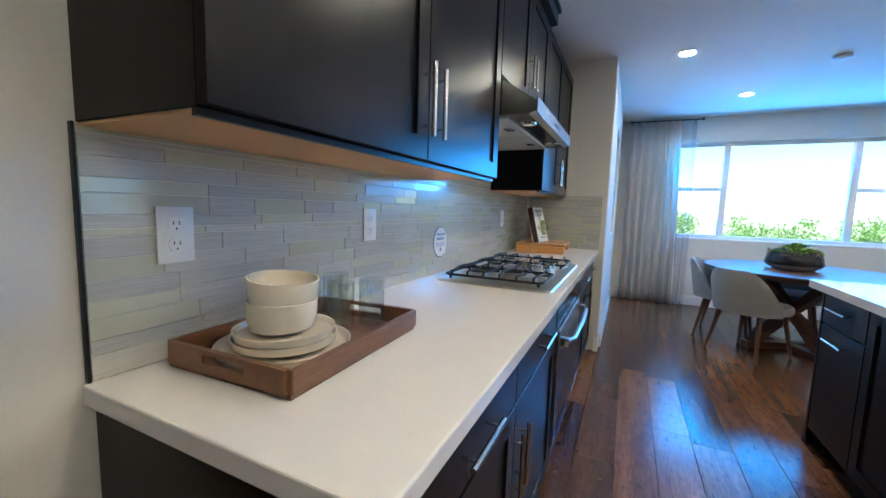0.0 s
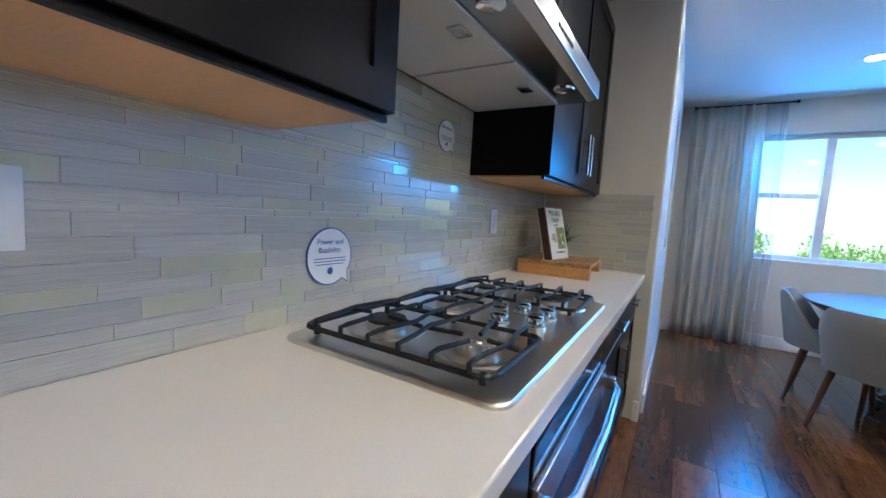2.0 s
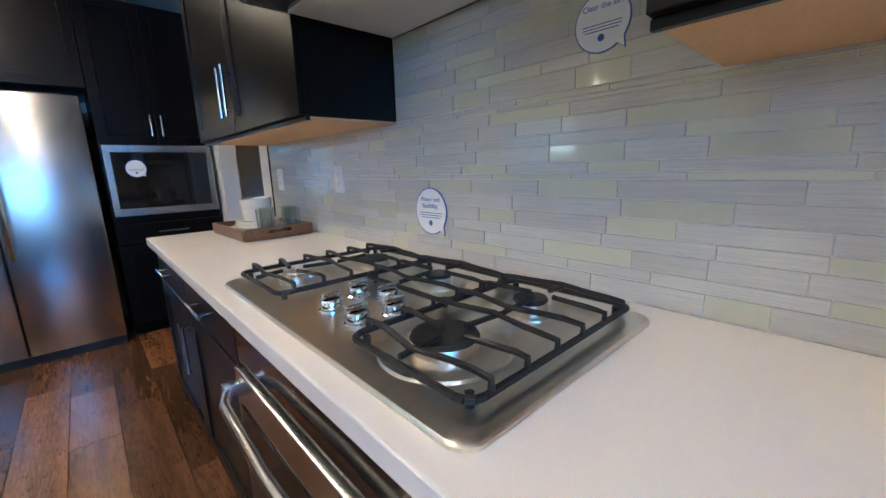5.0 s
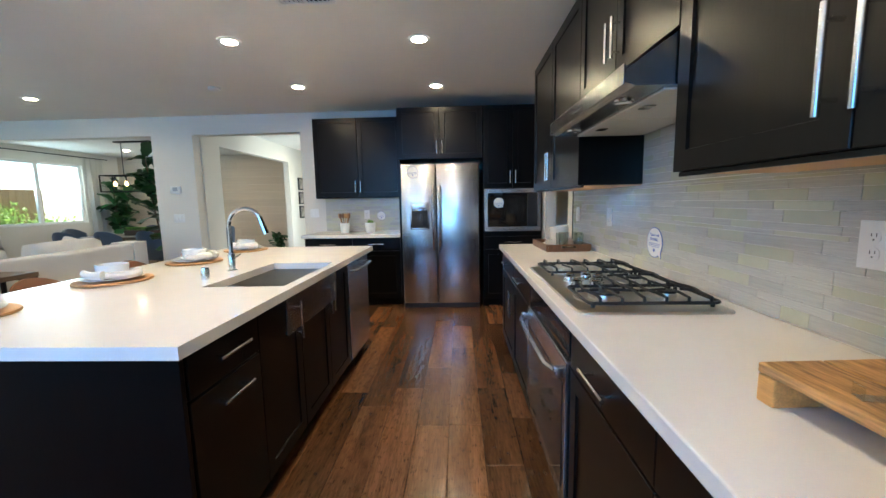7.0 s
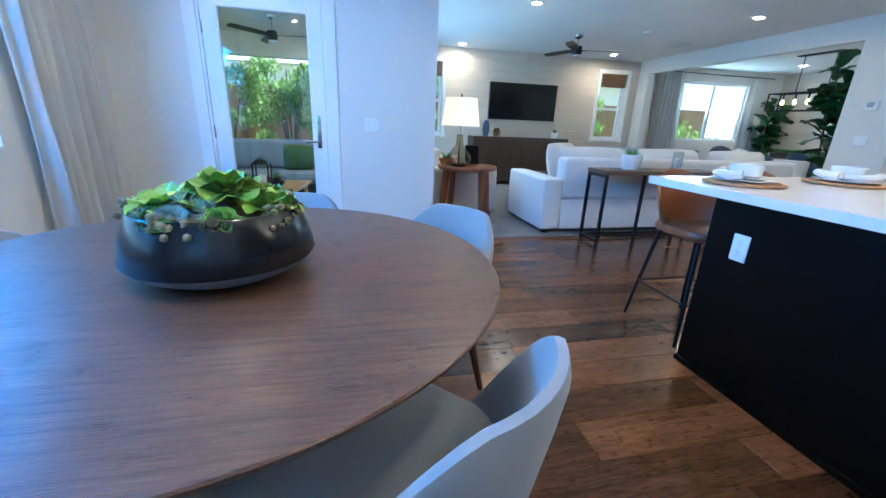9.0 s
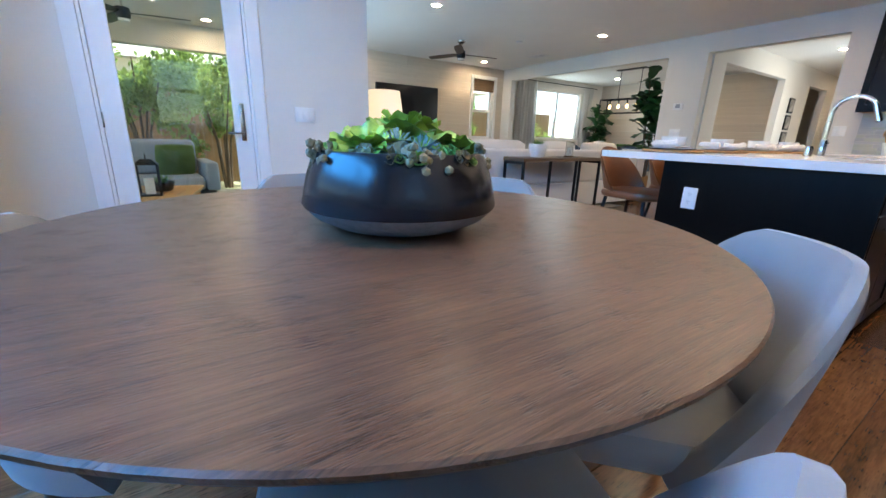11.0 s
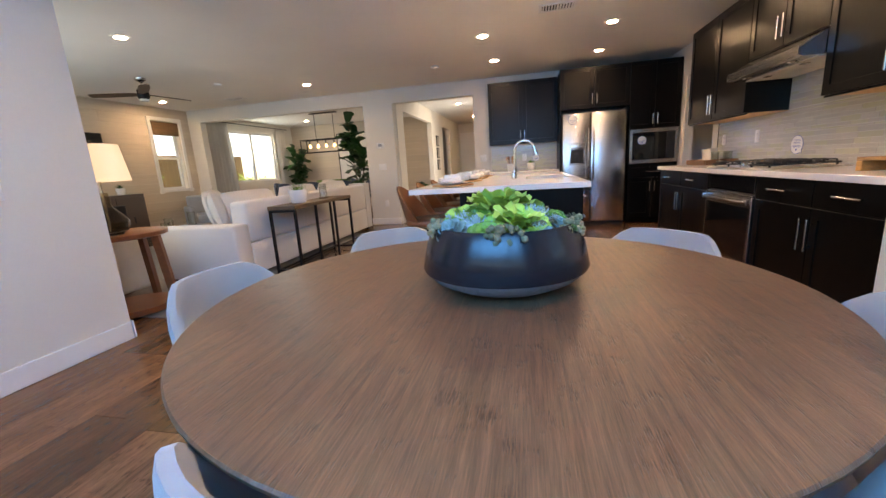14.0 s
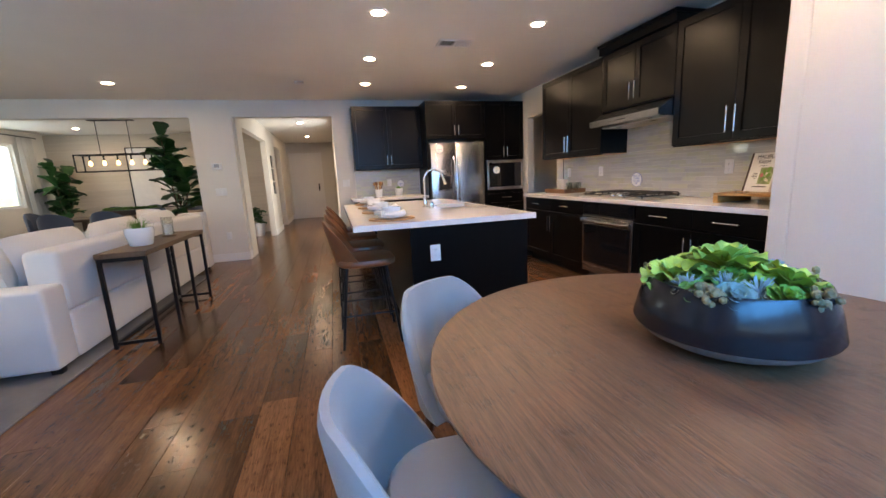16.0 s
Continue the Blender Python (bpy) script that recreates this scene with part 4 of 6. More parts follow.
a, b, c, d = SX0 - 0.01, SX1 + 0.01, SY0 - 0.01, SY1 + 0.01
part("basin", boxes(((a, c, 0.665), (b, d, 0.67)), ((a - 0.004, c, 0.67), (a, d, 0.8695)), ((b, c, 0.67), (b + 0.004, d, 0.8695)), ((a, c - 0.004, 0.67), (b, c, 0.8695)), ((a, d, 0.67), (b, d + 0.004, 0.8695))), HOODSTEEL, sk, smooth=False)
part("drain", lathe(bmesh.new(), [(0.045, 0.6702), (0.045, 0.674), (0.03, 0.672), (0, 0.672)], 20, (2.1, 1.3, 0)), CHROME, sk)

fc = root("faucet", pose(2.36, 1.22, 0.91), "tall chrome pull-down gooseneck faucet", "faucet")
bm = lathe(bmesh.new(), [(0.028, 0.0005), (0.028, 0.008), (0.02, 0.012), (0.02, 0.10), (0.015, 0.11)], 20)
part("base", bm, CHROME, fc)
arc = [(0, 0, 0.09), (0, 0, 0.27)] + [(-0.10 + 0.10 * math.cos(a), 0, 0.27 + 0.10 * math.sin(a)) for a in [radians(15 * i) for i in range(1, 11)]] 
part("spout", rod(bmesh.new(), arc, 0.012, 14), CHROME, fc)
e0, e1 = Vector(arc[-1]), Vector(arc[-1]) + Vector((-0.035, 0, -0.10))
part("spray_head", rod(bmesh.new(), [e0, e1], 0.014, 14, 0.018), CHROME, fc)
part("lever", rod(bmesh.new(), [(0, -0.018, 0.07), (0.0, -0.04, 0.075), (0.0, -0.10, 0.09)], 0.007, 10, 0.005), CHROME, fc)
sd = root("soap_dispenser", pose(2.36, 1.47, 0.91), "short chrome soap dispenser beside the sink", "dispenser")
part("body", lathe(bmesh.new(), [(0.022, 0.0005), (0.022, 0.05), (0.018, 0.065), (0, 0.067)], 20), CHROME, sd)


def place_setting(x, y, turn):
    m = pose(x, y, 0.91, 0, 0, turn)
    solid("charger", lathe(bmesh.new(), [(0.15, 0.0005), (0.172, 0.004), (0.172, 0.014), (0.16, 0.016), (0, 0.014)], 36), BASKET, "round wooden charger on the island", "charger", "island place settings", m=m)
    p = root("plate_stack", m, "two stacked white plates on a wooden charger", "plates", "island place settings")
    for k, r in ((0, 0.135), (1, 0.11)):
        part("plate", lathe(bmesh.new(), [(r * 0.6, 0.0163 + 0.012 * k), (r, 0.026 + 0.012 * k), (r, 0.0285 + 0.012 * k), (r * 0.62, 0.0205 + 0.012 * k), (0, 0.0202 + 0.012 * k)], 32), WHITEWARE, p)
    b = root("bowl", m, "white ceramic bowl on stacked plates", "bowl", "island place settings")
    part("wall", lathe(bmesh.new(), [(0.0, 0.0335), (0.05, 0.0335), (0.068, 0.045), (0.072, 0.095), (0.068, 0.095), (0.06, 0.05), (0, 0.042)], 32), WHITEWARE, b)
    n = root("napkin", m, "loosely folded white cloth napkin on the plates", "napkin", "island place settings")
    bm = bmesh.new()
    rnd = random.Random(int(y * 100))
    for s in (-1, 1):
        pts = [(0.105 * math.cos(a) , s * 0.02 + 0.115 * math.sin(a), 0.045 + 0.012 * rnd.random()) for a in [radians(s * 40 + 28 * i) for i in range(4)]]
        rod(bm, pts, 0.016, 8, 0.024)
    part("cloth", bm, SOFACLOTH, n)


for x, y, a in ((2.84, 2.16, 10), (2.84, 1.50, 70), (2.84, 0.86, 150), (2.84, 0.20, 40)):
    place_setting(x, y, a)


def shell(angles, low, high, r, t, lean, flare, n=10):
    """Cross-sections of a curved upholstered back, swept round; open to +y."""
    loops = []
    for k, a in enumerate(angles):
        h = high(a)
        ax, ay = math.sin(radians(a)), -math.cos(radians(a))
        prof = []
        for s, w in ((0, -0.5), (0.35, -0.5), (0.7, -0.5), (0.93, -0.45), (1.0, -0.2), (1.0, 0.2), (0.93, 0.45), (0.7, 0.5), (0.35, 0.5), (0, 0.5)):
            z = low(a) + (h - low(a)) * s
            rr = r + w * t + flare * s
            prof.append((rr * ax, rr * ay - lean * s, z))
        loops.append(prof)
    return loops


def dining_chair():
    top = root("dining_chair", pose(0, 0, 0), "pale oatmeal upholstered barrel dining chair with walnut legs", "chair", "chairs round the dining table")
    bm = pad(bmesh.new(), 0.50, 0.48, 0.39, 0.48, 0.14, 0.03, (0, 0.02))
    part("seat", bm, UPHOLSTERY, top)
    ang = [-82 + 164 * i / 22 for i in range(23)]
    hi = lambda a: 0.48 + 0.305 * (1 - max(0.0, (abs(a) - 28) / 56) ** 1.6)
    bm = loft(bmesh.new(), shell(ang, lambda a: 0.40, hi, 0.262, 0.045, 0.05, 0.015))
    part("backrest", bm, UPHOLSTERY, top)
    for sx, sy in ((-1, -1), (1, -1), (-1, 1), (1, 1)):
        bm = rod(bmesh.new(), [(sx * 0.17, sy * 0.16 + 0.01, 0.40), (sx * 0.225, sy * 0.225, 0.0)], 0.022, 10, 0.012)
        part("leg", bm, LEGWOOD, top, "tapered walnut leg")
    return top


TABLE = (2.34, 4.37)
CHAIRS = [(-3, 0.63), (-55, 0.68), (-136, 0.57), (163, 0.52), (77, 0.46)]
first = None
for a, r in CHAIRS:
    m = pose(TABLE[0] + r * math.cos(radians(a)), TABLE[1] + r * math.sin(radians(a)), 0.0, 0, 0, a + 90)
    if first is None:
        first = dining_chair()
        first.matrix_basis = m
    else:
        copy_thing(first, m)

dt = root("dining_table", pose(*TABLE, 0), "round grey-brown oak dining table with crossed pedestal", "table")
part("tabletop", lathe(bmesh.new(), [(0, 0.745), (0.724, 0.745), (0.729, 0.751), (0.73, 0.757), (0.7265, 0.76), (0, 0.76)], 96), TABLEWOOD, dt)
part("bevelled_edge", lathe(bmesh.new(), [(0, 0.70), (0.63, 0.70), (0.66, 0.703), (0.718, 0.738), (0.722, 0.7445), (0, 0.7445)], 96), LEGWOOD, dt, "dark bevelled underside of the top")
for a in (25, 115):
    for s in (-1, 1):
        c, n = math.cos(radians(a)), math.sin(radians(a))
        bm = bmesh.new()
        loft(bm, [[(x * c - w * n, x * n + w * c, z) for x, w in ((x0 - 0.045, -0.045), (x0 + 0.045, -0.045), (x0 + 0.045, 0.045), (x0 - 0.045, 0.045))] for x0, z in ((s * 0.40, 0.6995), (s * -0.34, 0.06))])
        part("leg", bm, LEGWOOD, dt, "crossed slanting oak leg")
    c, n = math.cos(radians(a)), math.sin(radians(a))
    bm = bmesh.new()
    loft(bm, [[(x * c - w * n, x * n + w * c, z) for w, z in ((-0.045, 0.001), (0.045, 0.001), (0.045, 0.058 if a == 25 else 0.05), (-0.045, 0.058 if a == 25 else 0.05))] for x in (-0.42, 0.42)])
    part("foot", bm, LEGWOOD, dt)

# planted bowl on the table
bw = root("planter_bowl", pose(2.30, 4.35, 0.76), "black glazed bowl with a rough grey base on the table", "planter")
part("body", lathe(bmesh.new(), [(0.213, 0.05), (0.217, 0.058), (0.205, 0.115), (0.188, 0.163), (0.184, 0.169), (0.176, 0.167), (0.168, 0.13), (0, 0.12)], 64), BOWLBLACK, bw)
part("base", lathe(bmesh.new(), [(0, 0.001), (0.12, 0.001), (0.15, 0.008), (0.19, 0.028), (0.2125, 0.0495), (0, 0.0495)], 64), STONEGREY, bw, "rough unglazed grey base")


def rosette(mat, parent, m, rings, length, width, frill, name="rosette"):
    """Overlapping fleshy leaves round a centre."""
    bm = bmesh.new()
    rnd = random.Random(hash((round(length, 4), round(m.translation.x, 3))) % 9973)
    for k in range(rings):
        s = 1 - k / rings * 0.72
        n = 9 if k < rings - 1 else 5
        tilt = radians(8 + 66 * k / max(rings - 1, 1))
        for i in range(n):
            a = 6.2832 * (i + 0.5 * (k % 2)) / n + rnd.uniform(-0.15, 0.15)
            L, W = length * s * rnd.uniform(0.85, 1.1), width * (0.5 + 0.5 * s)
            tt = tilt + rnd.uniform(-0.12, 0.12)
            rows = []
            for u, w in ((0.05, 0.35), (0.4, 0.8), (0.75, 1.0), (0.95, 0.7), (1.02, 0.15)):
                row = []
                for v in (-1, -0.5, 0, 0.5, 1):
                    wave = frill * W * math.sin(v * 7 + u * 9 + i) * u
                    r, z = L * u, -0.10 * L * u * u + (0.22 * W * abs(v) ** 2 + wave)
                    x, y = r * math.cos(tt) - z * math.sin(tt), v * w * W
                    row.append(Vector((x * math.cos(a) - y * math.sin(a), x * math.sin(a) + y * math.cos(a), r * math.sin(tt) + z * math.cos(tt) + 0.004 * k)))
                rows.append(row)
            loft(bm, rows, closed=False)
    return tagged(part(name, bm, mat, parent, m=m), kind="stuff")


su = root("succulent_arrangement", pose(2.30, 4.35, 0.88), "mixed green and blue succulents filling the bowl", "plants")
part("moss", lathe(bmesh.new(), [(0.17, 0.012), (0.15, 0.035), (0.08, 0.05), (0, 0.055)], 24), SEDUM, su)
rr = random.Random(5)
def lettuce(mat, m, radius, seed):
    """A head of broad leaves with ruffled edges, opening like a fan round the heart."""
    bm = bmesh.new()
    rnd = random.Random(seed)
    for k, (n, size, tilt) in enumerate(((7, 1.0, 14), (6, 0.86, 34), (5, 0.66, 56), (3, 0.42, 74))):
        for i in range(n):
            a = 6.2832 * (i + 0.5 * (k % 2)) / n + rnd.uniform(-0.2, 0.2)
            L, tt, ph = radius * size * rnd.uniform(0.88, 1.1), radians(tilt + rnd.uniform(-8, 8)), rnd.uniform(0, 6)
            rows = []
            for p in range(7):
                u = 0.08 + 0.92 * p / 6
                row = []
                for q in range(13):
                    v = -1 + q / 6
                    b = v * radians(50) * (0.55 + 0.45 * u)
                    r = L * u * (1 - 0.16 * v * v + 0.05 * math.sin(v * 11 + ph))
                    z = L * (0.16 * u * u * math.sin(v * 8.5 + ph) * (0.35 + 0.65 * abs(v)) + 0.20 * v * v * u - 0.12 * u ** 3)
                    x, y = r * math.cos(b), r * math.sin(b)
                    x, z = x * math.cos(tt) - z * math.sin(tt), x * math.sin(tt) + z * math.cos(tt) + 0.005 * k
                    row.append((x * math.cos(a) - y * math.sin(a), x * math.sin(a) + y * math.cos(a), z))
                rows.append(row)
            loft(bm, rows, closed=False)
    tagged(part("lettuce_rosette", bm, mat, su, "ruffled lime-green rosette", m=m), kind="stuff")


def needles(m, radius, seed):
    """A starry tuft of fine pale leaves."""
    bm = bmesh.new()
    rnd = random.Random(seed)
    for i in range(46):
        a, t = rnd.uniform(0, 6.2832), radians(rnd.uniform(8, 88))
        d = Vector((math.cos(a) * math.cos(t), math.sin(a) * math.cos(t), math.sin(t)))
        rod(bm, [d * 0.004, d * radius * 0.6, d * radius * rnd.uniform(0.9, 1.1)], 0.0022, 5, 0.0009)
    tagged(part("spiky_tuft", bm, PALEBLUE, su, "pale blue spiky tuft", m=m), kind="stuff")


PALEBLUE = material("succulent_pale_blue", (0.24, 0.38, 0.42), 0.5, fine=60, vary=0.2, bump=0.0, tint=(0.38, 0.50, 0.54))
for k, (x, y, z, L, mt) in enumerate(((0.01, -0.01, 0.062, 0.112, LIME), (-0.04, 0.095, 0.035, 0.092, LIME), (-0.015, -0.115, 0.03, 0.088, LIME), (0.10, -0.08, 0.03, 0.085, LIME), (0.055, 0.04, 0.04, 0.07, GREEN))):
    lettuce(mt, pose(x, y, z, -y * 130, x * 130, 40 * k), L, 7 + k)
for k, (x, y, z, L) in enumerate(((-0.085, -0.005, 0.045, 0.042), (0.085, 0.055, 0.045, 0.040), (0.05, 0.105, 0.042, 0.042), (-0.07, 0.045, 0.06, 0.036), (0.13, -0.005, 0.035, 0.038))):
    needles(pose(x, y, z, -y * 250, x * 250, 0), L, 30 + k)
for x, y, z, L, mt in ((-0.125, 0.055, 0.03, 0.05, BLUEGREEN), (0.115, 0.095, 0.03, 0.052, BLUEGREEN), (0.03, 0.145, 0.03, 0.048, GREEN), (-0.13, -0.045, 0.03, 0.046, GREEN), (0.15, 0.04, 0.03, 0.042, GREEN), (-0.09, 0.125, 0.028, 0.04, BLUEGREEN)):
    rosette(mt, su, pose(x, y, z, -y * 260, x * 260, 20), 5, L, L * 0.34, 0.0)
for i in range(34):
    a = (0.3, 2.5, 3.6, 4.6, 5.6)[i % 5] + rr.uniform(-0.35, 0.35)
    r, L = rr.uniform(0.135, 0.185), rr.uniform(0.016, 0.024)
    rosette((SEDUM, GREEN, SEDUM)[i % 3], su, pose(r * math.cos(a), r * math.sin(a), rr.uniform(0.022, 0.05), -55 * math.sin(a), 55 * math.cos(a), 0), 3, L, L * 0.34, 0.0)
for i in range(5):
    a = 6.2832 * i / 5 + 0.4
    bm = bmesh.new()
    for k in range(26):
        r = 0.165 + 0.035 * rr.random()
        b = a + rr.uniform(-0.22, 0.22)
        bmesh.ops.create_icosphere(bm, subdivisions=1, radius=rr.uniform(0.006, 0.011), matrix=pose(r * math.cos(b), r * math.sin(b), rr.uniform(0.02, 0.065)))
    tagged(part("sedum", bm, SEDUM, su, "trailing beads of sedum"), kind="stuff")


# ---- counter stools ----
def counter_stool():
    top = root("counter_stool", pose(0, 0, 0), "brown leather bucket counter stool with black metal legs", "stool", "stools along the island")
    ang = [-80 + 160 * i / 16 for i in range(17)]
    bm = loft(bmesh.new(), shell(ang, lambda a: 0.60, lambda a: 0.66 + 0.27 * max(0, math.cos(radians(a) * 1.05)) ** 0.7, 0.20, 0.022, 0.07, 0.01))
    part("backrest", bm, LEATHER, top)
    part("seat", pad(bmesh.new(), 0.42, 0.42, 0.59, 0.645, 0.13, 0.022, (0, 0.01)), LEATHER, top)
    for sx, sy in ((-1, -1), (1, -1), (-1, 1), (1, 1)):
        part("leg", rod(bmesh.new(), [(sx * 0.14, sy * 0.14, 0.60), (sx * 0.215, sy * 0.215, 0.0)], 0.013, 10, 0.009), BLACKMETAL, top)
    q = 0.19
    for a, b in (((-q, -q), (q, -q)), ((q, -q), (q, q)), ((q, q), (-q, q)), ((-q, q), (-q, -q))):
        part("footrest", rod(bmesh.new(), [(*a, 0.24), (*b, 0.24)], 0.007, 8), BLACKMETAL, top)
    return top


st = counter_stool()
st.matrix_basis = pose(3.06, 2.10, 0, 0, 0, 90)
for y in (1.48, 0.86, 0.24):
    copy_thing(st, pose(3.06, y, 0, 0, 0, 90))


# ---- things on the range counter ----
tr = root("serving_tray", pose(0.203, 0.34, 0.91, 0, 0, 2), "walnut tray with cut-out handles on the counter", "tray")
TW, TL, TH = 0.32, 0.45, 0.055
part("bottom", boxes(((-TW / 2, -TL / 2, 0.0005), (TW / 2, TL / 2, 0.010)), bevel=0.001), WALNUT, tr, smooth=False)
for s in (-1, 1):
    part("side", boxes(((s * TW / 2 - 0.006, -TL / 2, 0.0105), (s * TW / 2 + 0.006, TL / 2, TH)), bevel=0.002), WALNUT, tr, smooth=False)
    y = s * TL / 2
    part("end", boxes(((-TW / 2 + 0.007, y - 0.006, 0.0105), (TW / 2 - 0.007, y + 0.006, 0.028)), ((-TW / 2 + 0.007, y - 0.006, 0.028), (-0.055, y + 0.006, 0.045)), ((0.055, y - 0.006, 0.028), (TW / 2 - 0.007, y + 0.006, 0.045)), ((-TW / 2 + 0.007, y - 0.006, 0.045), (TW / 2 - 0.007, y + 0.006, TH))), WALNUT, tr, smooth=False)
pl = root("plate_stack", pose(0.195, 0.272, 0.921), "stack of cream ceramic plates in the tray", "plates")
for k, r in ((0, 0.142), (1, 0.112), (2, 0.107)):
    z = 0.016 * k
    part("plate", lathe(bmesh.new(), [(r * 0.7, z), (r * 0.96, z + 0.006), (r, z + 0.022), (r - 0.004, z + 0.022), (r * 0.92, z + 0.010), (0, z + 0.008)], 40), CERAMIC, pl)
for z, tilt in ((0.963, 0), (1.012, 5)):
    b = root("bowl", pose(0.19, 0.268, z, 0, tilt, 0), "cream ceramic cereal bowl in a stack", "bowl", "cream bowls")
    part("wall", lathe(bmesh.new(), [(0, 0.001), (0.045, 0.001), (0.066, 0.012), (0.074, 0.04), (0.075, 0.072), (0.071, 0.073), (0.068, 0.04), (0.055, 0.015), (0, 0.009)], 40), CERAMIC, b)
for x, y in ((0.10, 0.45), (0.115, 0.53), (0.205, 0.445), (0.245, 0.525)):
    g = root("drinking_glass", pose(x, y, 0.921), "clear straight drinking glass in the tray", "glass", "drinking glasses")
    part("tumbler", lathe(bmesh.new(), [(0, 0.0005), (0.032, 0.0005), (0.034, 0.004), (0.035, 0.125), (0.0335, 0.126), (0.032, 0.014), (0, 0.012)], 32), CLEAR, g)

# cookbook on a small pine riser
rs = root("pine_riser", pose(0.245, 2.945, 0.91, 0, 0, 3), "small rustic pine plank riser on the counter", "riser")
for i, (a, b) in enumerate(((-0.185, -0.064), (-0.061, 0.061), (0.064, 0.185))):
    part("plank", boxes(((a, -0.23, 0.056), (b, 0.23, 0.076)), bevel=0.004), WEATHERED, rs, smooth=False)
for y in (-0.21, 0.21):
    part("foot", boxes(((-0.185, y - 0.019, 0.0005), (0.185, y + 0.019, 0.0555)), bevel=0.004), PINE, rs, smooth=False)
BK = pose(0.25, 2.89, 0.9885, 0, 0, 12) @ pose(0, 0, 0, 90, 0, 68) @ pose(0, 0, 0, -14, 0, 0) @ Matrix.Scale(1.12, 4)
bk = root("cookbook", BK, "white hardback cookbook with a brown spine on the riser", "book")
part("pages", boxes(((-0.092, 0.004, -0.034), (0.096, 0.251, -0.004))), PAPER, bk, smooth=False)
part("cover", boxes(((-0.085, 0, -0.004), (0.1, 0.255, 0)), ((-0.1, 0, -0.038), (0.1, 0.255, -0.034))), PAPER, bk, smooth=False)
part("spine", boxes(((-0.1, 0.0, -0.0338), (-0.0925, 0.255, 0.0)), ((-0.0925, 0, -0.0038), (-0.0852, 0.255, 0.0002))), SPINE, bk, "dark brown cloth spine", smooth=False)
part("photo", boxes(((-0.002, 0.05, 0.0002), (0.09, 0.158, 0.0008))), material("cover_photo", (0.03, 0.10, 0.03), 0.4, fine=38, coarse=26, vary=0.8, bump=0, tint=(0.30, 0.36, 0.16)), bk, "photograph of green fruit and nuts", smooth=False)
words("title", "MALIBU", 0.036, DARKINK, bk, pose(0.008, 0.218, 0.0004))
part("rule", boxes(((-0.06, 0.2135, 0.0002), (0.08, 0.2148, 0.0006))), DARKINK, bk, smooth=False)
words("title", "FARM", 0.034, DARKINK, bk, pose(0.008, 0.183, 0.0004))
words("subtitle", "Cookbook", 0.012, DARKINK, bk, pose(0.008, 0.166, 0.0004))
FIG = material("fig_green", (0.16, 0.30, 0.05), 0.5, vary=0.3, bump=0.0, fine=90)
FIGPINK = material("fig_pink", (0.55, 0.16, 0.14), 0.5, vary=0.3, bump=0.0, fine=120)
CHEESE = material("pale_cheese", (0.72, 0.66, 0.52), 0.5, vary=0.25, bump=0.0, fine=140)
for x, y, rx, ry, turn, mt in ((0.03, 0.13, 0.012, 0.019, 30, FIG), (0.058, 0.143, 0.013, 0.021, -20, FIG), (0.035, 0.085, 0.015, 0.012, 15, FIG), (0.062, 0.108, 0.017, 0.012, 40, FIG), (0.017, 0.108, 0.011, 0.014, 0, FIGPINK), (0.055, 0.078, 0.02, 0.009, -25, CHEESE), (0.048, 0.118, 0.008, 0.011, 10, CHEESE)):
    c, n = math.cos(radians(turn)), math.sin(radians(turn))
    oval = [(rx * math.cos(6.2832 * k / 18), ry * math.sin(6.2832 * k / 18)) for k in range(18)]
    part("printed_fruit", loft(bmesh.new(), [[(x + u * c - v * n, y + u * n + v * c, z) for u, v in oval] for z in (0.0009, 0.0012)]), mt, bk, smooth=False)
words("subtitle", "Recipes\nfrom the\nCalifornia\nCoast", 0.011, DARKINK, bk, pose(-0.014, 0.118, 0.0004), "RIGHT")
part("author_line", boxes(((-0.03, 0.03, 0.0002), (0.07, 0.036, 0.0006))), DARKINK, bk, smooth=False)
es = root("book_stand", pose(0.335, 2.93, 0.9863, 0, 0, -12), "clear acrylic book stand on the riser", "stand")
for y in (-0.05, 0.05):
    part("arm", boxes(((-0.06, y - 0.012, 0.0), (0.075, y + 0.012, 0.002)), ((0.073, y - 0.012, 0.002), (0.075, y + 0.012, 0.022))), CLEAR, es, smooth=False)


def grass_pot(name, x, y, z, r, h, label, n=70, length=0.16, mat=None, potmat=None):
    top = root(name, pose(x, y, z), label, "potted plant")
    part("pot", lathe(bmesh.new(), [(0, 0.0005), (r * 0.7, 0.0005), (r * 0.8, 0.01), (r, h * 0.75), (r * 0.97, h), (r * 0.9, h), (r * 0.88, h * 0.8), (0, h * 0.78)], 28), potmat or WHITEWARE, top)
    bm = bmesh.new()
    rnd = random.Random(int(x * 1000 + y * 77))
    for i in range(n):
        a, lean, L = rnd.uniform(0, 6.2832), rnd.uniform(0.1, 1.0), length * rnd.uniform(0.6, 1.1)
        w = 0.004 if length > 0.1 else 0.012
        rows = []
        for u in (0, 0.35, 0.7, 1.0):
            d, z1 = r * 0.35 + L * lean * u * u * 0.8, h * 0.78 + L * (u - 0.45 * lean * u * u)
            ww = w * (1 - u * 0.8)
            c, s = math.cos(a), math.sin(a)
            rows.append([(d * c - ww * s, d * s + ww * c, z1), (d * c, d * s, z1 + ww * 0.4), (d * c + ww * s, d * s - ww * c, z1)])
        loft(bm, rows, closed=False)
    tagged(part("leaves", bm, mat or GREEN, top), kind="stuff")
    return top


grass_pot("potted_grass", 0.16, 3.235, 0.911, 0.048, 0.12, "small white pot with spiky green grass behind the cookbook", 110, 0.20, FIGLEAF)
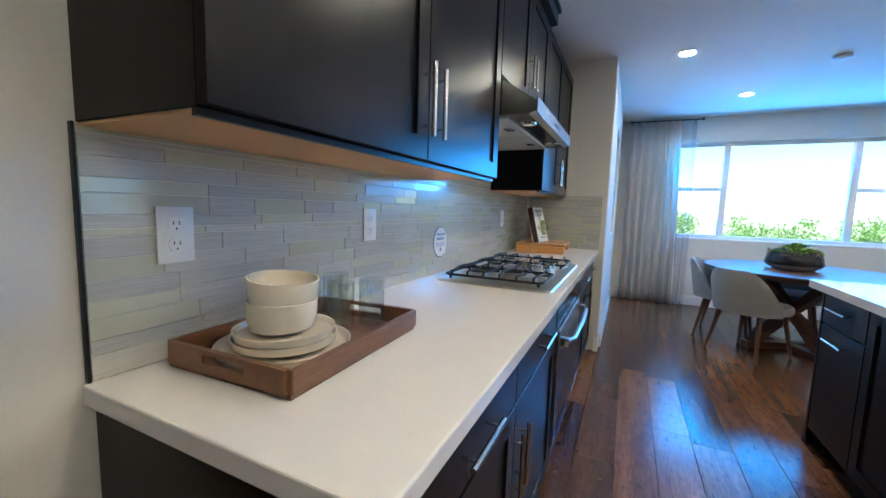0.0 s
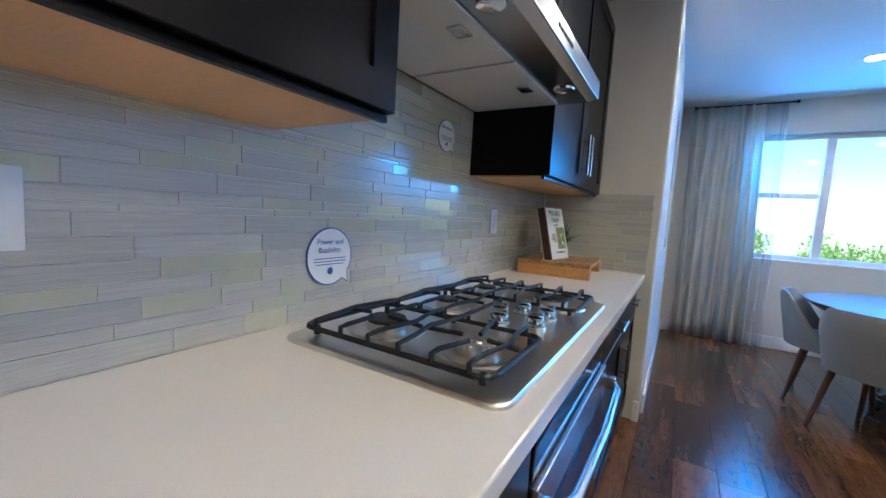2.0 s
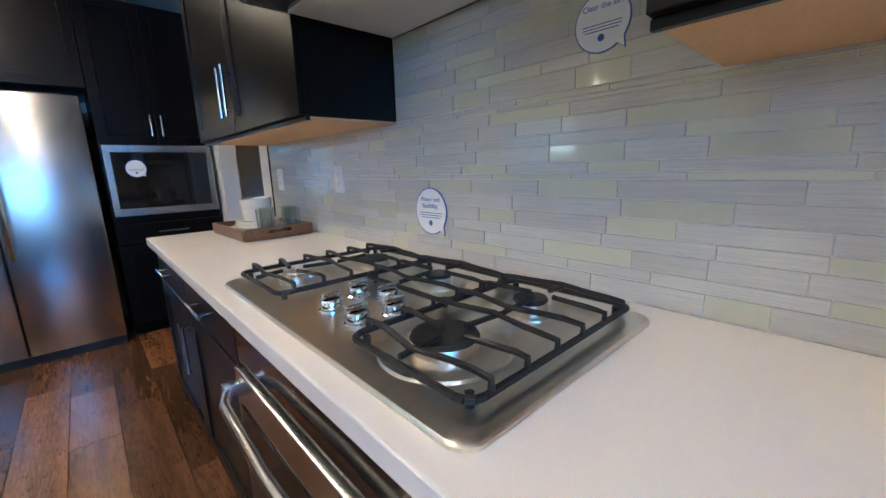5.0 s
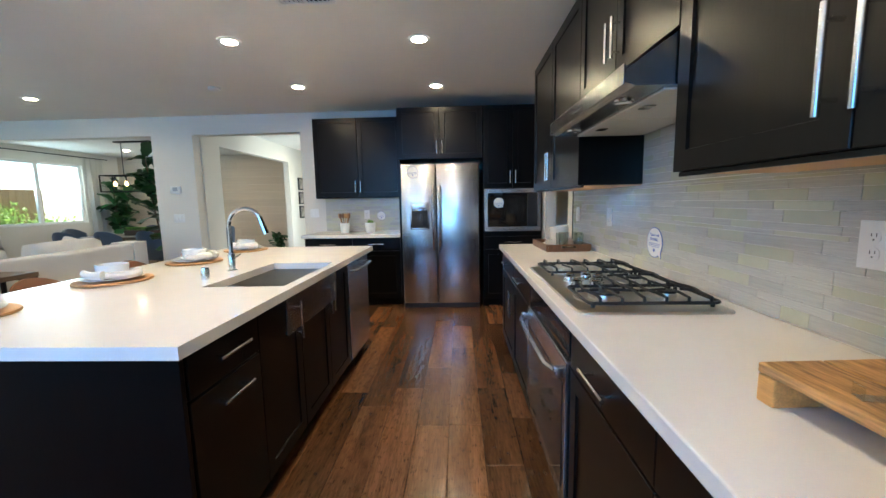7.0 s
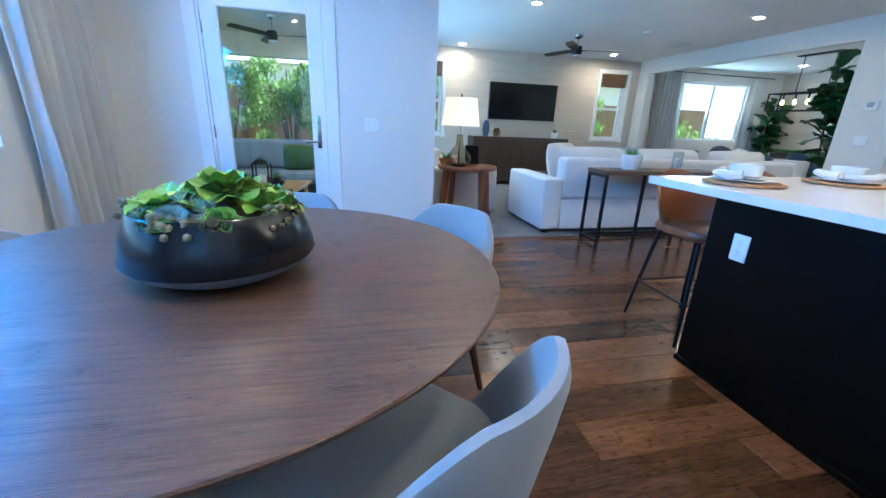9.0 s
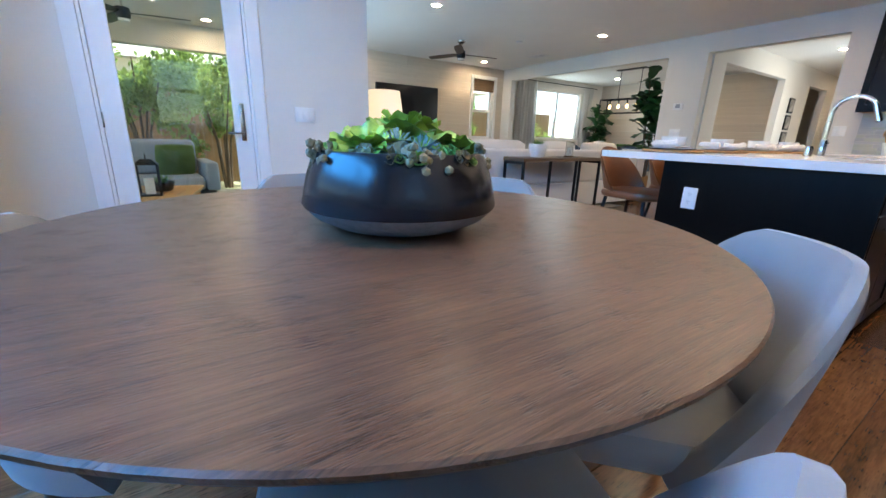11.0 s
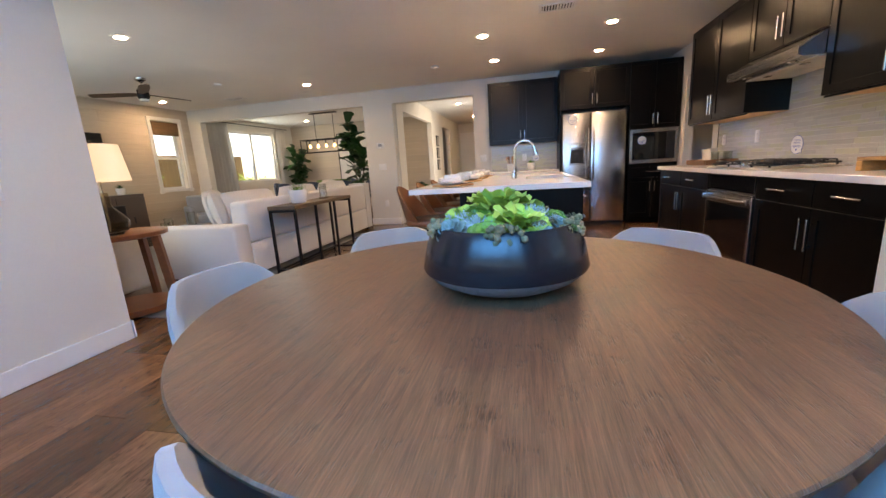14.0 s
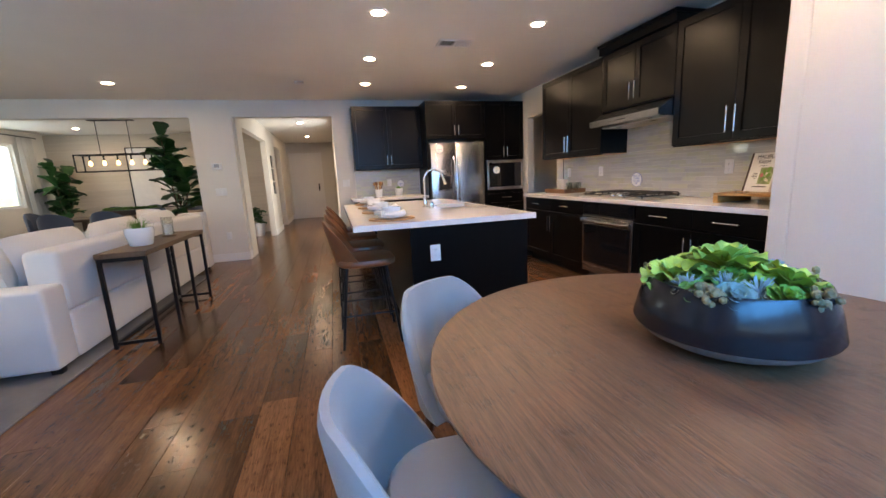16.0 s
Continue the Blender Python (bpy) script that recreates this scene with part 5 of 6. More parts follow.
grass_pot("herb_pot", 2.17, -1.62, 0.911, 0.072, 0.13, "white pot with low green succulents on the small counter", 60, 0.075)
grass_pot("console_plant", 4.84, 1.27, 0.761, 0.105, 0.15, "white round bowl of green leaves on the console table", 110, 0.12)
grass_pot("shelf_plant", 8.95, 0.02, 0.931, 0.07, 0.11, "white pot with green leaves on the media console", 60, 0.12, FIGLEAF)

ck = root("utensil_crock", pose(2.51, -1.62, 0.911), "white crock of wooden spoons on the small counter", "crock")
part("crock", lathe(bmesh.new(), [(0, 0.0005), (0.05, 0.0005), (0.06, 0.06), (0.065, 0.13), (0.06, 0.13), (0.05, 0.03), (0, 0.02)], 28), WHITEWARE, ck)
for i in range(6):
    a = 6.2832 * i / 6
    bm = rod(bmesh.new(), [(0.015 * math.cos(a), 0.015 * math.sin(a), 0.03), (0.06 * math.cos(a), 0.06 * math.sin(a), 0.20)], 0.006, 8)
    bmesh.ops.create_uvsphere(bm, u_segments=10, v_segments=6, radius=0.028, matrix=pose(0.07 * math.cos(a), 0.07 * math.sin(a), 0.225, 0, 0, math.degrees(a)) @ Matrix.Diagonal((0.4, 0.85, 1.25, 1)))
    part("spoon", bm, WALNUT if i % 2 else BASKET, ck)


# ---- outlets, switches, signs ----
def outlet(m, w=0.075, h=0.118, gang=1, kind="outlet", label="white electrical outlet plate"):
    """A cover plate in the plane z = 0 of its own axes, facing +z, y up."""
    top = root("wall_" + kind, m, label, kind)
    part("plate", box(bmesh.new(), (-w / 2, -h / 2, 0.0005), (w / 2, h / 2, 0.006), 0.002), PLASTIC, top)
    for g in range(gang):
        x = (g - (gang - 1) / 2) * 0.046
        if kind == "outlet":
            for y in (-0.021, 0.021):
                f = part("socket", lathe(bmesh.new(), [(0.0165, 0.0062), (0.0165, 0.0075), (0, 0.0078)], 20, (x, y, 0)), PLASTIC, top)
                # Pin holes are thin dark marks; their inner shade is coloured on.
                for dx in (-0.006, 0.006):
                    part("slot", boxes(((x + dx - 0.001, y, 0.008), (x + dx + 0.001, y + 0.008, 0.0083))), HOLE_SHADE, f)
                part("slot", lathe(bmesh.new(), [(0.0022, 0.008), (0.0022, 0.0083), (0, 0.0083)], 8, (x, y - 0.008, 0)), HOLE_SHADE, f)
        else:
            part("rocker", box(bmesh.new(), (x - 0.015, -0.032, 0.0062), (x + 0.015, 0.032, 0.010), 0.001), PLASTIC, top)


FX = lambda y, z: pose(0.0072, y, z, 90, 0, 90)
outlet(FX(0.155, 1.172))
outlet(FX(0.835, 1.175), label="white outlet plate with charging ports")
outlet(FX(2.49, 1.175))
outlet(pose(2.574, IY1 + 0.0005, 0.67, 90, 0, 180), label="white outlet plate on the island's end")
outlet(pose(5.039, 3.86, 1.10, 90, 0, -90), 0.16, 0.118, 3, "switch", "white three-gang switch plate beside the patio door")
outlet(pose(4.97, -1.929, 1.13, 90, 0, 180), 0.16, 0.118, 3, "switch", "white three-gang switch plate")
outlet(pose(3.02, -1.929, 1.17, 90, 0, 180), 0.12, 0.118, 2, "switch", "white switch plate beside the small counter")
outlet(pose(4.95, -1.929, 0.42, 90, 0, 180))
outlet(pose(2.28, -1.918, 1.14, 90, 0, 180))
th = root("thermostat", pose(4.98, -1.929, 1.53, 90, 0, 180), "white wall thermostat with a grey display", "thermostat")
part("body", box(bmesh.new(), (-0.075, -0.05, 0.0005), (0.075, 0.05, 0.022), 0.004), PLASTIC, th)
part("display", boxes(((-0.035, -0.02, 0.0223), (0.035, 0.035, 0.0235))), GREYCLOTH, th)


def bubble_sign(m, r, lines, label):
    """A round white card with a speech-bubble tail, a blue edge and printing; faces +z of its own axes."""
    top = root("round_sign", m, label, "sign", "round display signs")

    def disc(bm, rad, z0, z1, tail):
        lo = [(rad * math.cos(6.2832 * i / 40), rad * math.sin(6.2832 * i / 40), z0) for i in range(40)]
        k = 35
        lo[k] = (rad * 0.86, -rad * 0.98, z0)
        loft(bm, [lo, [(x, y, z1) for x, y, _ in lo]])
        return bm
    part("edge", disc(bmesh.new(), r, 0.0005, 0.0025, True), BLUEINK, top, "blue card edge", smooth=False)
    part("card", disc(bmesh.new(), r * 0.955, 0.0027, 0.0032, True), PAPER, top, smooth=False)
    for k, text in enumerate(lines):
        words("wording", text, r * 0.27, BLUEINK, top, pose(0, r * (0.42 - 0.28 * k), 0.0034))
    for k in range(3):
        part("small_print", boxes(((-r * (0.7 - 0.1 * (k == 2)), -r * (0.08 + 0.1 * k), 0.0034), (r * (0.7 - 0.1 * (k == 2)), -r * (0.05 + 0.1 * k), 0.0037))), BLUEINK, top, smooth=False)
    part("emblem", lathe(bmesh.new(), [(r * 0.12, 0.0034), (r * 0.12, 0.0038), (0, 0.0038)], 20, (0, -r * 0.5, 0)), BLUEINK, top, smooth=False)


bubble_sign(FX(1.44, 1.07), 0.078, ["Power and", "flexibility."], "round white card about the cooktop on the tiles")
bubble_sign(FX(2.0, 1.495), 0.06, ["Clear the air."], "round white card below the range hood")
bubble_sign(pose(1.54, -1.173, 1.645, 90, 0, 180), 0.068, [], "round white card on the refrigerator door")
bubble_sign(pose(0.53, -1.214, 1.27, 90, 0, 180), 0.062, [], "round white card on the microwave")
bubble_sign(pose(2.08, -1.918, 1.12, 90, 0, 180), 0.06, [], "round white card on the small backsplash")


# ---- curtains ----
def curtain(name, m, w, h, label, folds=7, amp=0.035, mat=None, edge=0.0):
    """A hanging cloth in the plane y = 0, x from 0 to w, z from 0 to h, with uneven folds that widen downwards."""
    top = root(name, m, label, "curtain")
    bm = bmesh.new()
    nx, nz = folds * 10, 14
    rows = []
    for k in range(nz + 1):
        v = k / nz
        row = []
        for i in range(nx + 1):
            u = i / nx
            ph = u * folds * 6.2832
            a = amp * (0.55 + 0.6 * (1 - v)) * (1 + 0.35 * math.sin(u * 9 + 1))
            y = a * math.sin(ph + 0.5 * math.sin(v * 3 + u * 5)) + 0.008 * math.sin(v * 11 + ph * 0.5)
            row.append((u * w * (0.94 + 0.06 * (1 - v)) + 0.01 * math.sin(v * 4 + u * 7), y, v * h))
        rows.append(row)
    loft(bm, rows, closed=False)
    c = part("cloth", bm, mat or LINEN, top)
    so = c.modifiers.new("thickness", "SOLIDIFY")
    so.thickness = 0.003
    return top


curtain("curtain", pose(0.80, 5.80, 0.012), 0.68, 2.47, "full-length oatmeal linen curtain beside the dining window")
curtain("curtain_sheer", pose(1.42, 5.80, 0.012), 0.20, 2.47, "translucent edge of the linen curtain against the light", 3, 0.03, SHEER)
curtain("curtain", pose(4.02, 5.80, 0.012), 0.70, 2.47, "full-length oatmeal linen curtain near the patio door")
for x0, x1 in ((0.82, 1.66), (3.95, 4.78)):
    r = root("curtain_rod", pose(0, 5.80, 2.488), "short dark curtain rod with small end caps", "curtain rod")
    part("rod", rod(bmesh.new(), [(x0, 0, 0), (x1, 0, 0)], 0.008), BLACKMETAL, r)
    for x in (x0, x1):
        part("finial", rod(bmesh.new(), [(x - 0.012, 0, 0), (x + 0.012, 0, 0)], 0.016), BLACKMETAL, r)
    part("bracket", rod(bmesh.new(), [(x0 + 0.05, 0, 0), (x0 + 0.05, 0.088, 0)], 0.005), BLACKMETAL, r)
curtain("curtain", pose(9.32, -2.5, 0.012, 0, 0, -90), 0.75, 2.4, "pale patterned curtain beside the formal dining window")
curtain("curtain", pose(9.32, -5.08, 0.012, 0, 0, -90), 0.45, 2.4, "pale patterned curtain in the formal dining corner", 4)
r = root("curtain_rod", pose(9.32, 0, 2.418), "long dark curtain rod over the formal dining window", "curtain rod")
part("rod", rod(bmesh.new(), [(0, -2.4, 0), (0, -5.62, 0)], 0.01), BLACKMETAL, r)
part("bracket", rod(bmesh.new(), [(0, -4.3, 0), (0.078, -4.3, 0)], 0.006), BLACKMETAL, r)


# ---- living room ----
solid("area_rug", box(bmesh.new(), (5.02, -0.9, 0.001), (8.7, 2.93, 0.014), 0.004), RUG, "large grey woven rug under the sofa", "rug", smooth=False)


def cushion(bm, w, d, h, at, bulge=0.25):
    """A plump square pillow centred at at."""
    n = 10
    rows = []
    for s in (-1, 1):
        for k in range(n + 1):
            v = -1 + 2 * k / n
            row = []
            for i in range(n + 1):
                u = -1 + 2 * i / n
                p = (1 - abs(u) ** 2.5) * (1 - abs(v) ** 2.5)
                pin = 1 - 0.06 * (u * u + v * v)
                row.append(bm.verts.new((at[0] + s * d / 2 * p ** 0.6, at[1] + u * w / 2 * pin, at[2] + v * h / 2 * pin)))
            rows.append(row)
    for half in (rows[:n + 1], rows[n + 1:]):
        for a, b in zip(half, half[1:]):
            for i in range(n):
                bm.faces.new((a[i], a[i + 1], b[i + 1], b[i]))
    bmesh.ops.remove_doubles(bm, verts=bm.verts, dist=0.0005)
    return bm


sf = root("sectional_sofa", pose(5.10, 0, 0), "white slipcovered sectional sofa on the rug", "sofa")
part("base", box(bmesh.new(), (0, -1.25, 0.06), (0.98, 1.84, 0.40), 0.025, 3), SOFACLOTH, sf)
part("back", box(bmesh.new(), (0, -1.25, 0.402), (0.22, 1.84, 0.84), 0.04, 3), SOFACLOTH, sf)
part("arm", box(bmesh.new(), (0.0, 1.842, 0.06), (1.0, 2.07, 0.62), 0.03, 3), SOFACLOTH, sf)
part("end_back", loft(bmesh.new(), [[(x, y, z) for x, y in ((0.0, -1.45), (0.3, -1.45), (0.3, -1.252), (0.0, -1.252))] for z in (0.06, 0.86)]), SOFACLOTH, sf)
part("chaise", box(bmesh.new(), (0.982, -1.25, 0.06), (2.3, -0.35, 0.40), 0.025, 3), SOFACLOTH, sf)
part("end_arm", loft(bmesh.new(), [[(x, -1.45, 0.06), (x, -1.252, 0.06), (x, -1.252, z), (x, -1.45, z)] for x, z in ((0.302, 0.84), (2.3, 0.60))]), SOFACLOTH, sf)
for y in (1.32, 0.29, -0.74):
    part("seat_cushion", pad(bmesh.new(), 0.74, 1.01, 0.402, 0.53, 0.05, 0.03, (0.61, y)), SOFACLOTH, sf)
    part("back_cushion", cushion(bmesh.new(), 0.98, 0.26, 0.44, (0.36, y, 0.74)), SOFACLOTH, sf)
for x in (0.06, 0.92):
    for y in (-1.35, 1.98):
        part("foot", box(bmesh.new(), (x - 0.03, y - 0.03, 0.015), (x + 0.03, y + 0.03, 0.0595), 0.003), BLACKMETAL, sf)
for x, y, a in ((5.55, 1.70, 35), (5.72, 1.55, 20), (5.62, -1.0, 60)):
    c = root("throw_pillow", pose(x, y, 0.76, 0, 12, a), "pale square throw pillow on the sofa", "pillow", "sofa pillows")
    part("cover", cushion(bmesh.new(), 0.48, 0.17, 0.46, (0, 0, 0)), CUSHIONCLOTH, c)

ls = root("loveseat", pose(7.0, 2.75, 0), "beige upholstered loveseat near the window wall", "sofa")
part("base", box(bmesh.new(), (-0.9, -0.45, 0.08), (0.9, 0.45, 0.42), 0.03, 3), CUSHIONCLOTH, ls)
part("back", box(bmesh.new(), (-0.9, 0.24, 0.422), (0.9, 0.46, 0.84), 0.05, 3), CUSHIONCLOTH, ls)
for s in (-1, 1):
    part("arm", box(bmesh.new(), (s * 0.902, -0.45, 0.08), (s * 1.08, 0.46, 0.62), 0.04, 3), CUSHIONCLOTH, ls)
    part("seat_cushion", pad(bmesh.new(), 0.86, 0.66, 0.423, 0.54, 0.06, 0.03, (s * 0.44, -0.10)), CUSHIONCLOTH, ls)
    part("foot", box(bmesh.new(), (s * 0.8 - 0.03, -0.4, 0.015), (s * 0.8 + 0.03, 0.4, 0.0795), 0.003), LEGWOOD, ls)

cn = root("console_table", pose(4.84, 0.95, 0), "narrow wood-topped console with black metal legs behind the sofa", "console table")
part("tabletop", box(bmesh.new(), (-0.17, -0.69, 0.72), (0.17, 0.69, 0.76), 0.004, 1), CONSOLEWOOD, cn, smooth=False)
for y in (-0.67, 0.67):
    for x in (-0.15, 0.15):
        part("leg", boxes(((x - 0.013, y - 0.013, 0.0), (x + 0.013, y + 0.013, 0.7195))), BLACKMETAL, cn, smooth=False)
    part("crossbar", boxes(((-0.136, y - 0.012, 0.03), (0.136, y + 0.012, 0.055))), BLACKMETAL, cn, smooth=False)
    part("crossbar", boxes(((-0.136, y - 0.012, 0.69), (0.136, y + 0.012, 0.7195))), BLACKMETAL, cn, smooth=False)
part("stretcher", boxes(((0.138, -0.656, 0.03), (0.162, 0.656, 0.055))), BLACKMETAL, cn, smooth=False)
for y in (-0.22, 0.24):
    part("leg", boxes(((-0.163, y - 0.012, 0.0), (-0.137, y + 0.012, 0.7195))), BLACKMETAL, cn, smooth=False)
cd = root("candle_jar", pose(4.83, 0.72, 0.761), "clear glass hurricane with a white candle on the console", "candle")
part("base", lathe(bmesh.new(), [(0, 0.0002), (0.06, 0.0002), (0.06, 0.018), (0, 0.02)], 24), CONSOLEWOOD, cd)
part("hurricane", lathe(bmesh.new(), [(0.045, 0.0205), (0.05, 0.0205), (0.05, 0.19), (0.047, 0.19), (0.045, 0.024)], 24, hollow=True), CLEAR, cd)
part("candle", lathe(bmesh.new(), [(0, 0.021), (0.033, 0.021), (0.033, 0.12), (0, 0.118)], 20), WHITEWARE, cd)

et = root("end_table", pose(5.58, 2.80, 0), "round cherry-brown wooden end table with splayed legs", "side table")
part("tabletop", lathe(bmesh.new(), [(0, 0.655), (0.31, 0.655), (0.335, 0.665), (0.335, 0.695), (0.325, 0.70), (0, 0.70)], 48), CHERRY, et)
part("shelf", lathe(bmesh.new(), [(0, 0.03), (0.30, 0.03), (0.30, 0.075), (0, 0.08)], 40), CHERRY, et)
for a in (20, 110, 200, 290):
    c, s = math.cos(radians(a)), math.sin(radians(a))
    part("leg", loft(bmesh.new(), [[(r * c - w * s, r * s + w * c, z) for r, w in ((R - 0.03, -0.022), (R + 0.03, -0.022), (R + 0.03, 0.022), (R - 0.03, 0.022))] for R, z in ((0.27, 0.6545), (0.335, 0.014))]), CHERRY, et)
lp = root("table_lamp", pose(5.50, 2.92, 0.70), "glass gourd table lamp with a pale lit drum shade", "lamp")
part("base", lathe(bmesh.new(), [(0, 0.0005), (0.08, 0.0005), (0.085, 0.02), (0, 0.022)], 24), BLACKMETAL, lp)
part("body", lathe(bmesh.new(), [(0.06, 0.0225), (0.125, 0.05), (0.135, 0.10), (0.10, 0.16), (0.045, 0.22), (0.035, 0.33), (0.03, 0.335)], 32), AMBERGLASS, lp, "smoked glass gourd")
part("stem", rod(bmesh.new(), [(0, 0, 0.0225), (0, 0, 0.47)], 0.008), NICKEL, lp)
part("shade", lathe(bmesh.new(), [(0.205, 0.42), (0.165, 0.70), (0.163, 0.70), (0.202, 0.42)], 40, hollow=True), SHADEGLOW, lp, "pale fabric drum shade, lit")
part("bulb", lathe(bmesh.new(), [(0, 0.50), (0.03, 0.52), (0.03, 0.56), (0, 0.58)], 12), BULBGLOW, lp)
part("finial", rod(bmesh.new(), [(0, 0, 0.69), (0, 0, 0.74)], 0.008), BLACKMETAL, lp)
pf = root("photo_frame", pose(5.72, 2.70, 0.70, -14, 0, 60), "black photo frame on the end table", "picture frame")
part("frame", boxes(((-0.08, -0.008, 0.002), (0.08, 0.008, 0.22)), bevel=0.003), BLACKMETAL, pf, smooth=False)
part("photo", boxes(((-0.06, -0.0105, 0.025), (0.06, -0.0083, 0.195))), PICTURE, pf, smooth=False)
grass_pot("leafy_bowl", 5.66, 3.02, 0.701, 0.09, 0.07, "low bowl of green leaves on the end table", 60, 0.09, GREEN, BASKET)
fl = root("floor_lamp", pose(8.75, 2.75, 0), "slim floor lamp with a white drum shade", "lamp")
part("base", lathe(bmesh.new(), [(0, 0.001), (0.14, 0.001), (0.14, 0.018), (0, 0.025)], 24), BLACKMETAL, fl)
part("stem", rod(bmesh.new(), [(0, 0, 0.02), (0, 0, 1.30)], 0.011), BLACKMETAL, fl)
part("shade", lathe(bmesh.new(), [(0.20, 1.22), (0.17, 1.50), (0.168, 1.50), (0.198, 1.22)], 32, hollow=True), SHADEGLOW, fl, "white drum shade, lit")

tv = root("television", pose(9.205, 0.68, 1.26), "large black flat-screen television on the boarded wall", "television")
part("casing", box(bmesh.new(), (-0.045, -0.72, 0), (0.012, 0.72, 0.70), 0.006), BLACKPLASTIC, tv, smooth=False)
part("screen", boxes(((-0.048, -0.71, 0.012), (-0.0455, 0.71, 0.69))), SCREEN, tv, smooth=False)
mc = root("media_console", pose(8.97, 0.80, 0), "dark brown wooden media console under the television", "media console")
part("body", box(bmesh.new(), (-0.22, -1.0, 0.08), (0.22, 1.0, 0.93), 0.006), DARKWOOD, mc, smooth=False)
for i in range(4):
    y = -0.98 + 0.49 * i
    d = part("door", box(bmesh.new(), (-0.238, y + 0.006, 0.11), (-0.2205, y + 0.482, 0.89), 0.003), DARKWOOD, mc, smooth=False)
    part("handle", boxes(((-0.25, y + 0.235, 0.45), (-0.2385, y + 0.25, 0.55))), BLACKMETAL, d)
for y in (-0.95, 0.95):
    part("foot", boxes(((-0.2, y - 0.03, 0.0), (0.2, y + 0.03, 0.0795))), DARKWOOD, mc, smooth=False)
for y, h, r, mt in ((1.5, 0.30, 0.07, NAVY), (1.28, 0.16, 0.08, AMBERGLASS)):
    v = root("vase", pose(8.95, y, 0.931), "rounded vase on the media console", "vase")
    part("body", lathe(bmesh.new(), [(0, 0.0005), (r * 0.6, 0.0005), (r, h * 0.4), (r * 0.8, h * 0.8), (r * 0.5, h), (r * 0.45, h), (r * 0.7, h * 0.75), (0, 0.02)], 24), mt, v)

ac = root("armchair", pose(8.55, -1.45, 0, 0, 0, 55), "blue-grey upholstered armchair by the corner window", "armchair")
part("seat", pad(bmesh.new(), 0.72, 0.70, 0.20, 0.44, 0.08, 0.04), GREYCLOTH, ac)
part("back", box(bmesh.new(), (-0.38, -0.42, 0.20), (0.38, -0.28, 0.80), 0.05, 3), GREYCLOTH, ac)
for s in (-1, 1):
    part("arm", box(bmesh.new(), (s * 0.362, -0.28, 0.20), (s * 0.47, 0.34, 0.60), 0.04, 3), GREYCLOTH, ac)
    for y in (-0.3, 0.28):
        part("leg", rod(bmesh.new(), [(s * 0.3, y, 0.205), (s * 0.33, y * 1.1, 0.0)], 0.02, 8, 0.012), LEGWOOD, ac)
ct = root("coffee_table", pose(7.15, 0.75, 0), "low dark wooden coffee table on the rug", "coffee table")
part("tabletop", box(bmesh.new(), (-0.35, -0.6, 0.38), (0.35, 0.6, 0.43), 0.005), DARKWOOD, ct, smooth=False)
for x in (-0.3, 0.3):
    for y in (-0.54, 0.54):
        part("leg", boxes(((x - 0.03, y - 0.03, 0.015), (x + 0.03, y + 0.03, 0.3795))), DARKWOOD, ct, smooth=False)
for x, y, h in ((7.05, 0.6, 0.22), (7.2, 0.85, 0.16), (7.1, 1.0, 0.12)):
    g = root("glass_vase", pose(x, y, 0.43), "clear blue-tinted glass on the coffee table", "vase")
    part("body", lathe(bmesh.new(), [(0, 0.0005), (0.05, 0.0005), (0.055, h), (0.052, h), (0.045, 0.01), (0, 0.008)], 20), CLEAR, g)


# ---- fiddle-leaf trees ----
bm = bmesh.new()
rows = []
for u, w in ((0.0, 0.02), (0.1, 0.35), (0.3, 0.62), (0.5, 0.72), (0.72, 0.98), (0.88, 0.82), (0.97, 0.4), (1.0, 0.05)):
    rows.append([(u, v * w * 0.36, 0.10 * math.sin(u * 3.0) + 0.05 * abs(v) + 0.025 * math.sin(u * 12 + v * 4)) for v in (-1, -0.5, 0, 0.5, 1)])
loft(bm, rows, closed=False)
LEAF = mesh_from("leaf", bm, FIGLEAF, True)


def fig_tree(x, y, h, n, seed, label):
    top = root("fiddle_leaf_fig", pose(x, y, 0), label, "potted tree")
    rnd = random.Random(seed)
    part("pot", lathe(bmesh.new(), [(0, 0.001), (0.15, 0.001), (0.19, 0.34), (0.175, 0.34), (0.17, 0.30), (0, 0.29)], 28), BASKET, top, "woven tan pot")
    tips = []
    for k in range(3):
        a = 2.1 * k + seed
        pts = [(0.02 * math.cos(a), 0.02 * math.sin(a), 0.28)]
        for i in range(1, 7):
            u = i / 6
            pts.append((math.cos(a) * 0.16 * u + rnd.uniform(-0.03, 0.03), math.sin(a) * 0.16 * u + rnd.uniform(-0.03, 0.03), 0.28 + (h * (0.72 + 0.12 * k) - 0.28) * u))
        part("trunk", rod(bmesh.new(), pts, 0.016, 8, 0.007), BARK, top)
        tips.append(pts)
    for i in range(n):
        pts = tips[i % 3]
        u = 0.28 + 0.72 * rnd.random() ** 0.8
        f = u * 6
        k = min(int(f), 5)
        p = Vector(pts[k]).lerp(Vector(pts[k + 1]), f - k)
        s = rnd.uniform(0.24, 0.40)
        share("leaf", LEAF, top, pose(*p, rnd.uniform(-25, 25), rnd.uniform(-55, 25), rnd.uniform(0, 360)) @ Matrix.Diagonal((s, s, s, 1)))


fig_tree(5.82, -2.72, 2.2, 80, 3, "tall fiddle-leaf fig in a woven pot by the opening")
fig_tree(8.95, -5.4, 1.95, 62, 8, "fiddle-leaf fig in the formal dining corner")

hp = root("hall_plant", pose(5.08, -5.16, 0), "leafy shrub in a white pot in the hallway", "potted plant")
